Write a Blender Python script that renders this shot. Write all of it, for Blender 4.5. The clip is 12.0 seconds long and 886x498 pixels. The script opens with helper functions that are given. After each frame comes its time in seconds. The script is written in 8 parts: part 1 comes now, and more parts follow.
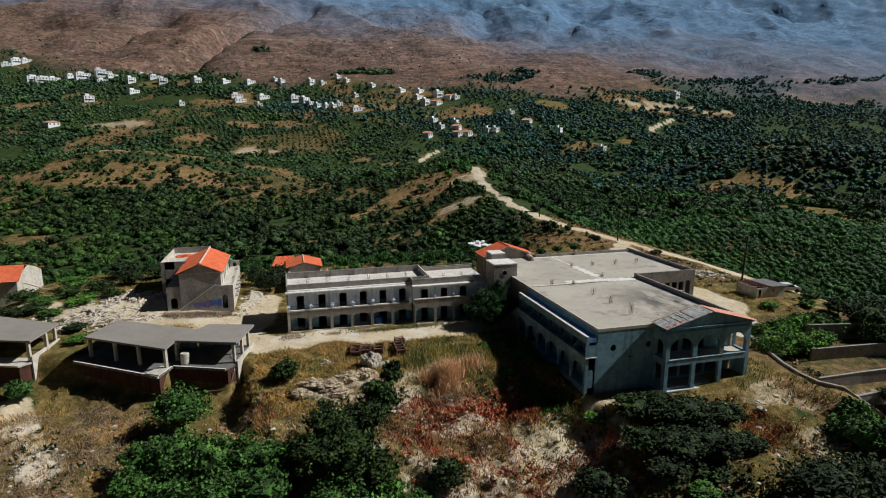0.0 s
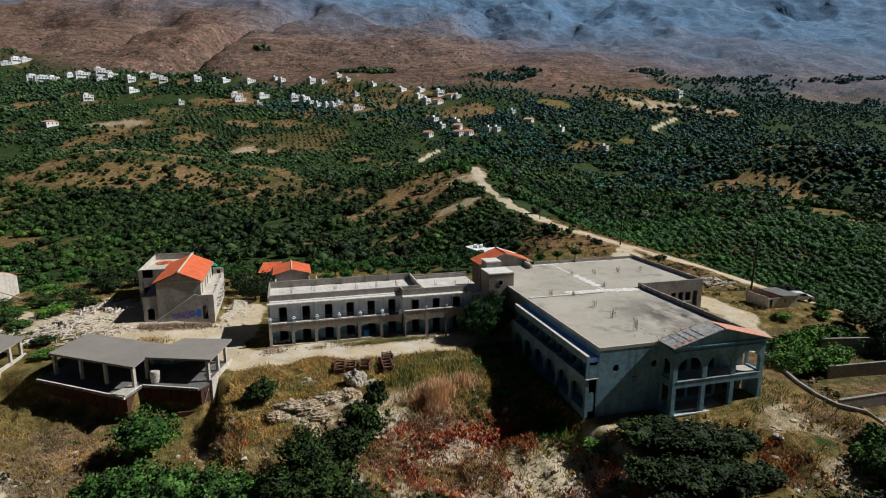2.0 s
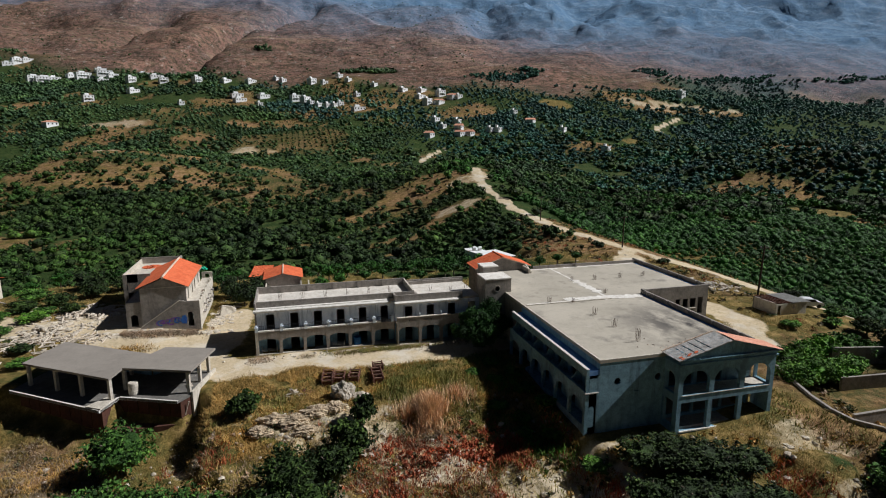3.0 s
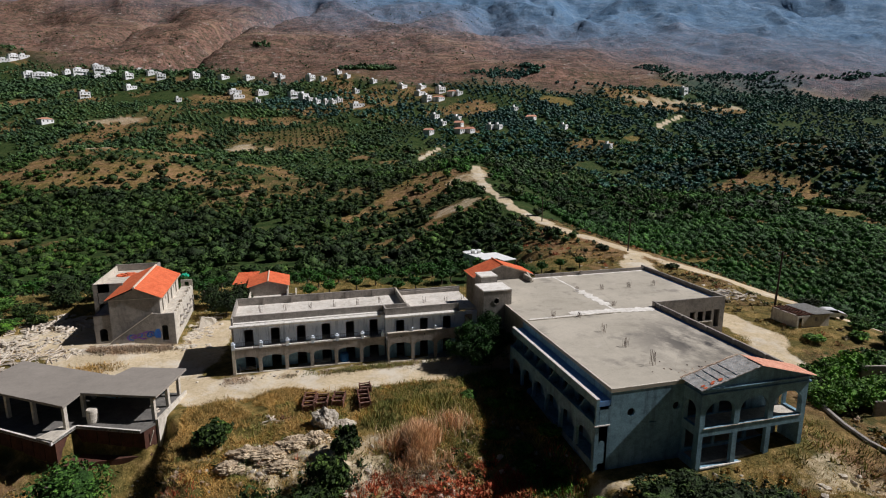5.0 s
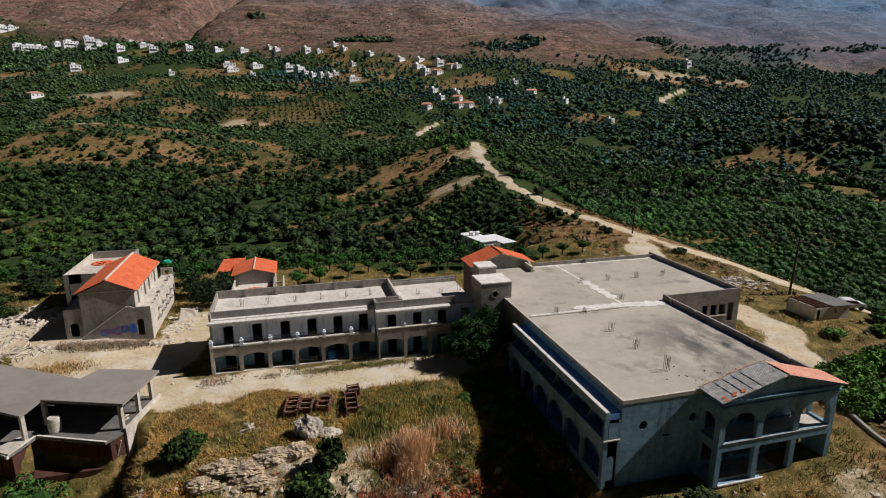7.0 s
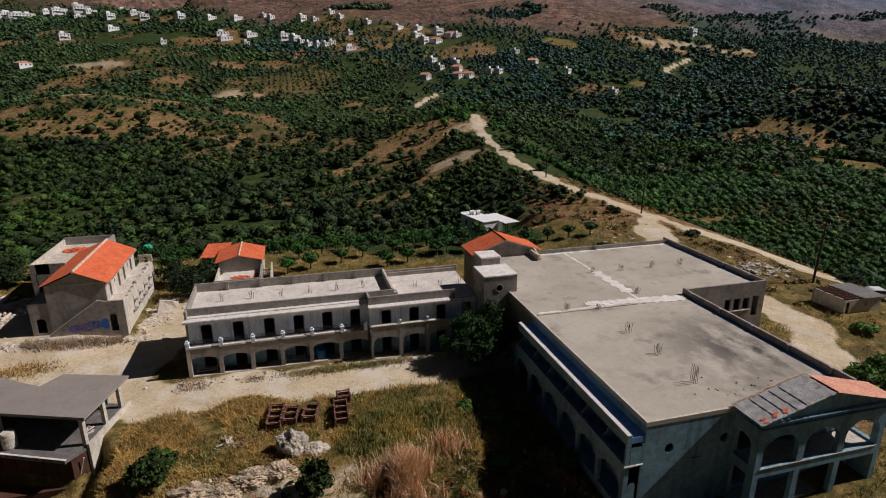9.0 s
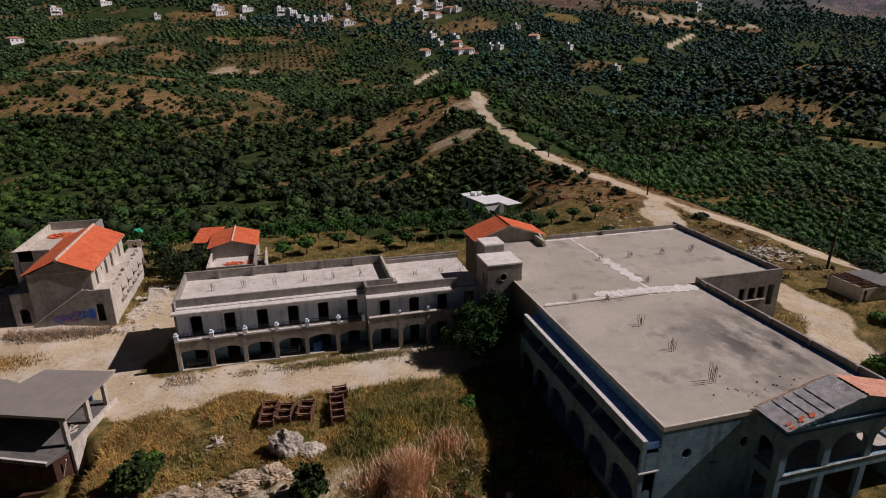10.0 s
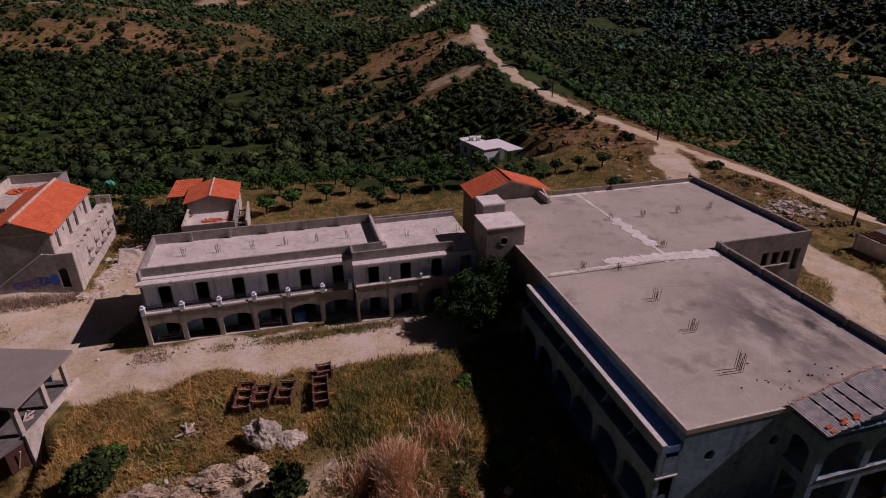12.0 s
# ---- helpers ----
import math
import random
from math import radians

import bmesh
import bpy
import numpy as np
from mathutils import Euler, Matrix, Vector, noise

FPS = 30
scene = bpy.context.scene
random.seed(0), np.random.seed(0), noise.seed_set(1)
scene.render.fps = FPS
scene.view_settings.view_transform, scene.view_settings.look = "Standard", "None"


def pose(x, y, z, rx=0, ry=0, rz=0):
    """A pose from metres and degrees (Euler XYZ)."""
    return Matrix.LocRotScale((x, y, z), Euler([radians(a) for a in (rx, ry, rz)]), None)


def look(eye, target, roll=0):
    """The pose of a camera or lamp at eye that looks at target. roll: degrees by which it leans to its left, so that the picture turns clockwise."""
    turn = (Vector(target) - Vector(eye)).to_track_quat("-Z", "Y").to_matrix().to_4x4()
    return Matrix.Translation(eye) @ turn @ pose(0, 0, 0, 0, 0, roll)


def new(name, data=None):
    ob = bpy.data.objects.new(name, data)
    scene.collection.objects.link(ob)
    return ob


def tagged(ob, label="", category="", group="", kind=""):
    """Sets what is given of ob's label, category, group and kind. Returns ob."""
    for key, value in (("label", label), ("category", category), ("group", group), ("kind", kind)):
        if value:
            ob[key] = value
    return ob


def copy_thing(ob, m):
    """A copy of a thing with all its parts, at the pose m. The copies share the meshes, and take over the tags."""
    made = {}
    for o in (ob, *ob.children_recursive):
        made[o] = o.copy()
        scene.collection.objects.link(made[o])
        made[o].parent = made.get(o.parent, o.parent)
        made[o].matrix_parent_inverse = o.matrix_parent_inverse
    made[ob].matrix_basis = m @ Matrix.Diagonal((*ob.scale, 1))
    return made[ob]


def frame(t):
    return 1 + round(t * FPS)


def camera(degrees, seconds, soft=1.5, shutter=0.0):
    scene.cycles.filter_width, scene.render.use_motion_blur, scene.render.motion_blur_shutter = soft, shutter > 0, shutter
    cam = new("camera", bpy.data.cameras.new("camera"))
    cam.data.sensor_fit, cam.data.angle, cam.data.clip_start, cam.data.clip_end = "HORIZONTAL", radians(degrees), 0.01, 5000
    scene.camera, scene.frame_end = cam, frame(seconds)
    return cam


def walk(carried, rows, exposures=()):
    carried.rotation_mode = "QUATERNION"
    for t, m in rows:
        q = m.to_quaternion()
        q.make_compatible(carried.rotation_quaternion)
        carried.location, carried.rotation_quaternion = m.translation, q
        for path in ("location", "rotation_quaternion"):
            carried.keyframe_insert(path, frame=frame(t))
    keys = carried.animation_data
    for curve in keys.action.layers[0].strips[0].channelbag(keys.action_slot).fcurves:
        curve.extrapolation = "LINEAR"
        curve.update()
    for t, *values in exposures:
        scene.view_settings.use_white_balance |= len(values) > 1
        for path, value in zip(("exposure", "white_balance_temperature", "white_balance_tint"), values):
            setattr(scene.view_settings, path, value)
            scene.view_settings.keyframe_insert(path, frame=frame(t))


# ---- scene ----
cam = camera(76.26, 12.0, soft=1.05)
walk(cam, [
    (0, pose(0.59, -76.92, 26.71, 78.61, 0, -15.63)),
    (0.5, pose(1.19, -75.95, 26.74, 78.58, 0, -15.56)),
    (1, pose(1.75, -74.91, 26.84, 78.53, 0, -15.57)),
    (1.5, pose(2.44, -73.79, 26.91, 78.54, 0, -15.50)),
    (2, pose(3.24, -72.57, 26.99, 78.52, 0, -15.41)),
    (2.5, pose(4.17, -71.31, 27.01, 78.52, 0, -15.25)),
    (3, pose(5.04, -69.83, 26.91, 78.56, 0, -15.20)),
    (5, pose(7.35, -64.11, 27.12, 78.27, 0, -15.15)),
    (5.5, pose(7.87, -62.88, 27.21, 78.12, 0, -15.18)),
    (6, pose(8.37, -61.63, 27.41, 77.47, 0, -15.17)),
    (6.5, pose(8.80, -60.39, 27.51, 76.63, 0, -15.21)),
    (7, pose(9.20, -59.11, 27.64, 75.75, 0, -15.25)),
    (9, pose(10.82, -53.27, 27.96, 72.91, 0, -15.32)),
    (9.5, pose(11.14, -51.77, 27.98, 72.15, 0, -15.36)),
    (10, pose(11.43, -50.34, 27.94, 70.72, 0, -15.38)),
    (10.5, pose(11.80, -49.00, 27.97, 69.03, 0, -15.40)),
    (11, pose(12.29, -47.60, 28.08, 67.44, 0, -15.41)),
    (11.5, pose(12.84, -46.14, 28.11, 65.95, 0, -15.44)),
    (12, pose(13.39, -44.83, 27.99, 64.54, 0, -15.49)),
], exposures=[
    (0, -0.15, 5950, 8), (3, -0.13, 6000, 10), (5.5, -0.12, 6150, 14), (7, -0.2, 6250, 15), (9, -0.42, 6350, 19), (10, -0.57, 6400, 26), (10.5, -0.69, 6420, 33), (11, -0.82, 6480, 41), (12, -1.04, 6560, 52),
])


# ---- sky and sun ----
SUN = Vector((6.0, -0.62, 5.75)).normalized()
world = bpy.data.worlds.new("sky")
scene.world = world
world.use_nodes = True
sky = world.node_tree.nodes.new("ShaderNodeTexSky")
sky.sky_type, sky.sun_disc = "NISHITA", False
sky.ozone_density = 4.0
sky.sun_elevation = math.asin(SUN.z)
sky.sun_rotation = math.atan2(SUN.x, SUN.y)
world.node_tree.links.new(sky.outputs[0], world.node_tree.nodes["Background"].inputs[0])
world.node_tree.nodes["Background"].inputs[1].default_value = 0.009
sun = new("sun", bpy.data.lights.new("sun", "SUN"))
sun.data.energy, sun.data.angle, sun.data.color = 5.0, radians(0.55), (1.0, 0.95, 0.87)
sun.matrix_world = look(SUN * 200, (0, 0, 0))


# ---- materials ----
def nodes_of(name, rough=0.9, metal=0.0, gloss=0.25):
    m = bpy.data.materials.new(name)
    m.use_nodes = True
    tree = m.node_tree
    b = tree.nodes["Principled BSDF"]
    b.inputs["Roughness"].default_value, b.inputs["Metallic"].default_value = rough, metal
    b.inputs["Specular IOR Level"].default_value = gloss
    return m, tree, b


def noise_node(tree, coord, scale, detail=5.0, rough=0.6, stretch=None):
    n = tree.nodes.new("ShaderNodeTexNoise")
    n.inputs["Scale"].default_value, n.inputs["Detail"].default_value = scale, detail
    n.inputs["Roughness"].default_value = rough
    if stretch:
        k = tree.nodes.new("ShaderNodeMapping")
        k.inputs["Scale"].default_value = stretch
        tree.links.new(coord, k.inputs["Vector"])
        coord = k.outputs[0]
    tree.links.new(coord, n.inputs["Vector"])
    return n.outputs["Fac"]


def ramp(tree, fac, stops):
    r = tree.nodes.new("ShaderNodeValToRGB")
    while len(r.color_ramp.elements) < len(stops):
        r.color_ramp.elements.new(0.5)
    for e, (at, c) in zip(r.color_ramp.elements, stops):
        e.position, e.color = at, (*c, 1) if len(c) == 3 else c
    tree.links.new(fac, r.inputs[0])
    return r.outputs[0]


def blend(tree, fac, a, b, kind="MIX"):
    n = tree.nodes.new("ShaderNodeMix")
    n.data_type, n.blend_type = "RGBA", kind
    for key, value in ((0, fac), (6, a), (7, b)):
        if isinstance(value, (float, int)):
            n.inputs[key].default_value = value
        elif isinstance(value, tuple):
            n.inputs[key].default_value = (*value, 1)
        else:
            tree.links.new(value, n.inputs[key])
    return n.outputs[2]


def bump(tree, b, fac, strength, distance):
    n = tree.nodes.new("ShaderNodeBump")
    n.inputs["Strength"].default_value, n.inputs["Distance"].default_value = strength, distance
    tree.links.new(fac, n.inputs["Height"])
    tree.links.new(n.outputs[0], b.inputs["Normal"])


def coords(tree):
    return tree.nodes.new("ShaderNodeTexCoord").outputs["Object"]


def surface(name, light, dark, stain, big=0.35, fine=6.0, streak=0.0, rough=0.92, metal=0.0, relief=0.02, amount=0.5, spots=None, gloss=0.25, mottle=0.4, grained=0.5):
    """A weathered surface: two tones in broad blotches, fine grain, and stains that may run downwards."""
    m, tree, b = nodes_of(name, rough, metal, gloss)
    at = coords(tree)
    broad = noise_node(tree, at, big, 6, 0.62)
    colour = ramp(tree, broad, ((0.32, dark), (0.66, light)))
    grain = noise_node(tree, at, fine, 8, 0.7)
    colour = blend(tree, grained, colour, ramp(tree, grain, ((0.28, (0.25, 0.25, 0.25)), (0.72, (0.8, 0.8, 0.8)))), "OVERLAY")
    pits = noise_node(tree, at, fine * 0.27, 4, 0.6)
    colour = blend(tree, mottle, colour, ramp(tree, pits, ((0.3, (0.2, 0.2, 0.2)), (0.5, (0.55, 0.55, 0.55)), (0.75, (0.75, 0.75, 0.75)))), "OVERLAY")
    mask = noise_node(tree, at, big * 2.3, 7, 0.7, (1, 1, 0.12) if streak else (1, 1, 1))
    mask = ramp(tree, mask, ((0.52, (0, 0, 0)), (0.72, (amount, amount, amount))))
    colour = blend(tree, mask, colour, stain)
    if spots:
        dots = ramp(tree, noise_node(tree, at, fine * 0.6, 3, 0.5), ((0.62, (0, 0, 0)), (0.7, (0.8, 0.8, 0.8))))
        colour = blend(tree, dots, colour, spots)
    tree.links.new(colour, b.inputs["Base Color"])
    bump(tree, b, grain, 0.5, relief)
    return m


def roof_surface():
    """Bare roof concrete with sooty smudges towards the portico, pale lime patches and hair cracks."""
    m = surface("roof_concrete", (0.5, 0.455, 0.385), (0.4, 0.365, 0.305), (0.22, 0.2, 0.17), 0.14, 5.0, amount=0.45, mottle=0.08, grained=0.18)
    tree = m.node_tree
    b = tree.nodes["Principled BSDF"]
    colour = b.inputs["Base Color"].links[0].from_socket
    at = coords(tree)
    pale = ramp(tree, noise_node(tree, at, 0.5, 8, 0.75), ((0.6, (0, 0, 0)), (0.68, (0.45, 0.45, 0.45))))
    colour = blend(tree, pale, colour, (0.55, 0.5, 0.45))
    away = tree.nodes.new("ShaderNodeVectorMath")
    away.operation, away.inputs[1].default_value = "DISTANCE", (46.2, -19.0, 6.4)
    tree.links.new(at, away.inputs[0])
    near = tree.nodes.new("ShaderNodeMapRange")
    near.inputs["From Min"].default_value, near.inputs["From Max"].default_value = 9.0, 1.0
    tree.links.new(away.outputs["Value"], near.inputs["Value"])
    soot = ramp(tree, noise_node(tree, at, 0.42, 7, 0.68, (1.0, 0.6, 1.0)), ((0.38, (0, 0, 0)), (0.58, (1, 1, 1))))
    mask = blend(tree, 1.0, soot, near.outputs[0], "MULTIPLY")
    colour = blend(tree, mask, colour, (0.075, 0.07, 0.068))
    smudge = ramp(tree, noise_node(tree, at, 0.3, 6, 0.6), ((0.57, (0, 0, 0)), (0.7, (0.6, 0.6, 0.6))))
    colour = blend(tree, smudge, colour, (0.14, 0.13, 0.12))
    crack = tree.nodes.new("ShaderNodeTexVoronoi")
    crack.feature, crack.inputs["Scale"].default_value = "DISTANCE_TO_EDGE", 0.16
    tree.links.new(at, crack.inputs["Vector"])
    lines = ramp(tree, crack.outputs["Distance"], ((0.0, (0.2, 0.2, 0.2)), (0.006, (0, 0, 0))))
    colour = blend(tree, lines, colour, (0.16, 0.14, 0.12))
    tree.links.new(colour, b.inputs["Base Color"])
    return m


ROOF = roof_surface()
ROOF_DULL = surface("dull_roof_concrete", (0.3, 0.27, 0.24), (0.25, 0.225, 0.2), (0.18, 0.165, 0.15), 0.2, 6.0, amount=0.4, mottle=0.08, grained=0.2)
# Floor colour darkened for the shade under the pavilion roof.
FLOOR_SHADE = surface("shade_dark_floor", (0.16, 0.15, 0.14), (0.1, 0.096, 0.09), (0.26, 0.24, 0.2), 0.5, 6.0, amount=0.5)
ROOF_PALE = surface("roof_screed_pale", (0.7, 0.65, 0.59), (0.55, 0.51, 0.455), (0.33, 0.3, 0.27), 0.5, 7.0, amount=0.6)
JOINT = surface("white_mortar", (0.85, 0.82, 0.77), (0.62, 0.58, 0.53), (0.36, 0.33, 0.3), 1.2, 9.0)
WALL = surface("grey_render", (0.34, 0.31, 0.28), (0.25, 0.23, 0.21), (0.13, 0.12, 0.115), 0.5, 8.0, streak=1, amount=0.6)
# Grey render tinted blue: skylight on the shaded walls, put into the colour.
WALL_SHADE_BLUE = surface("shade_blue_render", (0.24, 0.4, 0.5), (0.15, 0.26, 0.335), (0.06, 0.08, 0.1), 0.4, 8.0, streak=1, amount=0.75)
# Pale render; on sun-facing walls it serves as the lit copy of grey render.
WALL_PALE_LIT = surface("pale_sunlit_render", (0.6, 0.55, 0.475), (0.48, 0.435, 0.37), (0.25, 0.22, 0.19), 0.5, 8.0, streak=1, amount=0.55)
# Flaking white plaster, its colour pushed to blue for skylight in shade.
WHITE = surface("flaking_bluish_white_plaster", (0.82, 0.88, 0.96), (0.7, 0.79, 0.9), (0.2, 0.26, 0.36), 1.1, 6.0, streak=1, amount=0.9)
CORNICE = surface("weathered_white_cornice", (0.78, 0.75, 0.7), (0.58, 0.55, 0.51), (0.25, 0.235, 0.22), 1.1, 8.0, amount=0.7)
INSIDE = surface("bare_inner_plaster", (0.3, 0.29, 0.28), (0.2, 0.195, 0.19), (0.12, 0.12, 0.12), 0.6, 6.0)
TILE = surface("orange_clay_tile", (0.74, 0.18, 0.075), (0.6, 0.125, 0.052), (0.4, 0.11, 0.055), 0.9, 9.0, amount=0.5)
TILE_PINK = surface("pale_clay_tile", (0.7, 0.36, 0.26), (0.6, 0.28, 0.19), (0.42, 0.2, 0.14), 0.9, 9.0, amount=0.5)
RIDGE = surface("mortar_ridge", (0.66, 0.52, 0.42), (0.5, 0.36, 0.27), (0.35, 0.25, 0.2), 1.5, 9.0)
BATTEN = surface("grey_weathered_board", (0.66, 0.65, 0.64), (0.36, 0.35, 0.34), (0.16, 0.16, 0.155), 1.2, 14.0, amount=0.9)
BROWN = surface("rusty_brown_panel", (0.10, 0.042, 0.028), (0.062, 0.03, 0.022), (0.03, 0.02, 0.017), 0.9, 7.0, streak=1)
RUST = surface("rusty_iron", (0.13, 0.075, 0.05), (0.08, 0.048, 0.035), (0.04, 0.03, 0.025), 3.0, 20.0, rough=0.8, metal=0.3)
TIMBER = surface("red_brown_timber", (0.15, 0.06, 0.042), (0.09, 0.036, 0.028), (0.26, 0.2, 0.16), 1.6, 12.0, amount=0.7)
FADED = surface("faded_red_timber", (0.34, 0.2, 0.16), (0.2, 0.105, 0.085), (0.42, 0.34, 0.28), 2.0, 12.0, amount=0.6)
DRYWOOD = surface("bleached_driftwood", (0.66, 0.58, 0.49), (0.48, 0.41, 0.34), (0.26, 0.21, 0.17), 2.0, 12.0)
STONE = surface("pale_limestone", (0.6, 0.53, 0.44), (0.42, 0.365, 0.3), (0.13, 0.11, 0.09), 1.1, 5.0, relief=0.12, amount=0.8)
BANKSTONE = surface("earthy_pitted_limestone", (0.54, 0.43, 0.3), (0.34, 0.27, 0.195), (0.1, 0.08, 0.06), 1.3, 4.0, relief=0.2, amount=0.9, spots=(0.14, 0.1, 0.07), mottle=0.8)
ROCK = surface("grey_rock", (0.5, 0.45, 0.38), (0.34, 0.3, 0.25), (0.11, 0.1, 0.09), 1.4, 6.0, relief=0.1, amount=0.7)
WASH = surface("whitewash", (0.82, 0.83, 0.84), (0.74, 0.75, 0.77), (0.55, 0.55, 0.55), 0.6, 6.0, amount=0.4)
SHEET = surface("corrugated_grey_sheet", (0.48, 0.48, 0.46), (0.36, 0.36, 0.35), (0.3, 0.22, 0.17), 0.8, 10.0, rough=0.55, metal=0.3)
BLUE = surface("blue_plastic", (0.03, 0.16, 0.42), (0.02, 0.12, 0.34), (0.1, 0.18, 0.3), 1.5, 6.0, rough=0.5)
# The blue of sky-lit shade as a surface colour.
SKY_SHADE = surface("sky_blue_shade", (0.18, 0.36, 0.7), (0.11, 0.24, 0.54), (0.3, 0.42, 0.6), 0.6, 7.0, amount=0.6)
DARKFRAME = surface("dark_window_frame", (0.03, 0.03, 0.033), (0.02, 0.02, 0.022), (0.05, 0.045, 0.04), 1.5, 10.0, rough=0.5)
BLACKPOLE = surface("creosoted_pole", (0.07, 0.05, 0.04), (0.045, 0.033, 0.028), (0.1, 0.08, 0.06), 2.0, 14.0)
GRAF_BLUE = surface("blue_spray_paint", (0.04, 0.12, 0.5), (0.05, 0.2, 0.55), (0.2, 0.3, 0.6), 2.5, 9.0, rough=0.7)
GRAF_PURPLE = surface("purple_spray_paint", (0.16, 0.06, 0.33), (0.24, 0.1, 0.4), (0.4, 0.25, 0.5), 2.5, 9.0, rough=0.7)
WHITECAR = surface("white_car_paint", (0.75, 0.76, 0.78), (0.7, 0.71, 0.74), (0.5, 0.5, 0.5), 0.5, 3.0, rough=0.35, relief=0.001)
GREENCLOTH = surface("green_netting", (0.03, 0.42, 0.26), (0.02, 0.33, 0.2), (0.02, 0.2, 0.13), 2.0, 9.0)


def leafy(name, a, b, c, plain=False):
    """Foliage whose clumps and leaves differ from one to the next."""
    m, tree, p = nodes_of(name, 0.72, gloss=0.3)
    geo = tree.nodes.new("ShaderNodeNewGeometry")
    colour = ramp(tree, geo.outputs["Random Per Island"], ((0.0, a), (0.55, b), (1.0, c)))
    info = tree.nodes.new("ShaderNodeObjectInfo")
    own = ramp(tree, info.outputs["Random"], ((0.0, (0.42, 0.44, 0.42)), (1.0, (0.58, 0.57, 0.52))))
    if not plain:
        broad = ramp(tree, noise_node(tree, geo.outputs["Position"], 0.018, 5, 0.65), ((0.34, (0.22, 0.27, 0.32)), (0.5, (0.5, 0.5, 0.48)), (0.66, (0.74, 0.74, 0.5))))
        fine = ramp(tree, noise_node(tree, geo.outputs["Position"], 0.12, 3, 0.6), ((0.3, (0.32, 0.34, 0.34)), (0.7, (0.68, 0.66, 0.58))))
        colour = blend(tree, 0.9, colour, own, "OVERLAY")
        colour = blend(tree, 0.85, colour, broad, "OVERLAY")
        colour = blend(tree, 0.7, colour, fine, "OVERLAY")
        leaf = noise_node(tree, geo.outputs["Position"], 1.5, 5, 0.72)
        colour = blend(tree, 0.65, colour, ramp(tree, leaf, ((0.3, (0.14, 0.16, 0.16)), (0.72, (0.9, 0.9, 0.82)))), "OVERLAY")
        tuft = noise_node(tree, geo.outputs["Position"], 0.85, 3, 0.6)
        colour = blend(tree, 1.0, colour, ramp(tree, tuft, ((0.36, (0.5, 0.52, 0.5)), (0.6, (1.35, 1.35, 1.2)))), "MULTIPLY")
        bump(tree, p, leaf, 0.9, 0.45)
    else:
        patch = noise_node(tree, geo.outputs["Position"], 0.3, 4, 0.6)
        colour = blend(tree, 0.8, colour, ramp(tree, patch, ((0.32, (0.16, 0.2, 0.14)), (0.5, (0.48, 0.46, 0.41)), (0.66, (0.82, 0.7, 0.56)))), "OVERLAY")
    tree.links.new(colour, p.inputs["Base Color"])
    return m


# Far-tree greens with the distance haze put into the leaf colour.
HAZE_BLUE = leafy("haze_blue_far_trees", (0.018, 0.066, 0.078), (0.03, 0.104, 0.116), (0.055, 0.15, 0.155))
HAZY = leafy("haze_grey_distant_leaves", (0.036, 0.08, 0.042), (0.06, 0.115, 0.06), (0.1, 0.165, 0.085))
HAZE_PALE = leafy("haze_pale_far_trees", (0.034, 0.09, 0.105), (0.055, 0.13, 0.145), (0.085, 0.17, 0.17))
OLIVE = leafy("olive_leaves", (0.013, 0.032, 0.009), (0.03, 0.062, 0.017), (0.056, 0.1, 0.03))
GROVE = leafy("mid_green_grove_leaves", (0.021, 0.052, 0.01), (0.038, 0.086, 0.016), (0.07, 0.132, 0.03))
SHRUB = leafy("shrub_leaves", (0.02, 0.056, 0.013), (0.046, 0.112, 0.024), (0.1, 0.2, 0.055))
SHRUB_DARK = leafy("dark_shrub_leaves", (0.009, 0.02, 0.006), (0.022, 0.043, 0.011), (0.055, 0.09, 0.026))
VINE = leafy("bright_vine_leaves", (0.04, 0.1, 0.015), (0.07, 0.17, 0.025), (0.13, 0.24, 0.05))
CITRUS = leafy("citrus_leaves", (0.014, 0.052, 0.008), (0.026, 0.094, 0.013), (0.05, 0.145, 0.024))
FIG = leafy("dark_fig_leaves", (0.008, 0.032, 0.005), (0.015, 0.06, 0.008), (0.034, 0.1, 0.018))
GRASS = leafy("dry_grass_blades", (0.42, 0.27, 0.1), (0.52, 0.4, 0.17), (0.2, 0.2, 0.055), True)
GRASS_RED = leafy("red_brown_dead_bracken", (0.25, 0.05, 0.022), (0.36, 0.09, 0.04), (0.42, 0.18, 0.09), True)
REED = leafy("pinkish_dry_reed", (0.62, 0.41, 0.28), (0.8, 0.57, 0.4), (0.88, 0.72, 0.54), True)
GREYTWIG = leafy("grey_dead_twigs", (0.22, 0.165, 0.125), (0.3, 0.23, 0.175), (0.4, 0.33, 0.25), True)
BARK = surface("grey_bark", (0.15, 0.125, 0.1), (0.09, 0.075, 0.06), (0.06, 0.05, 0.04), 3.0, 16.0)


# ---- terrain ----
def lattice_noise(x, y, size, seed):
    """Smooth value noise between -1 and 1 on a lattice of the given size."""
    table = np.random.RandomState(seed).uniform(-1, 1, (256, 256))
    gx, gy = np.asarray(x, float) / size, np.asarray(y, float) / size
    ix, iy = np.floor(gx).astype(int), np.floor(gy).astype(int)
    fx, fy = gx - ix, gy - iy
    fx, fy = fx * fx * (3 - 2 * fx), fy * fy * (3 - 2 * fy)
    a, b = table[ix % 256, iy % 256], table[(ix + 1) % 256, iy % 256]
    c, d = table[ix % 256, (iy + 1) % 256], table[(ix + 1) % 256, (iy + 1) % 256]
    return (a * (1 - fx) + b * fx) * (1 - fy) + (c * (1 - fx) + d * fx) * fy


def fractal(x, y, size, seed, octaves=4):
    return sum(lattice_noise(x, y, size / 2**k, seed + k) * 0.5**k for k in range(octaves))


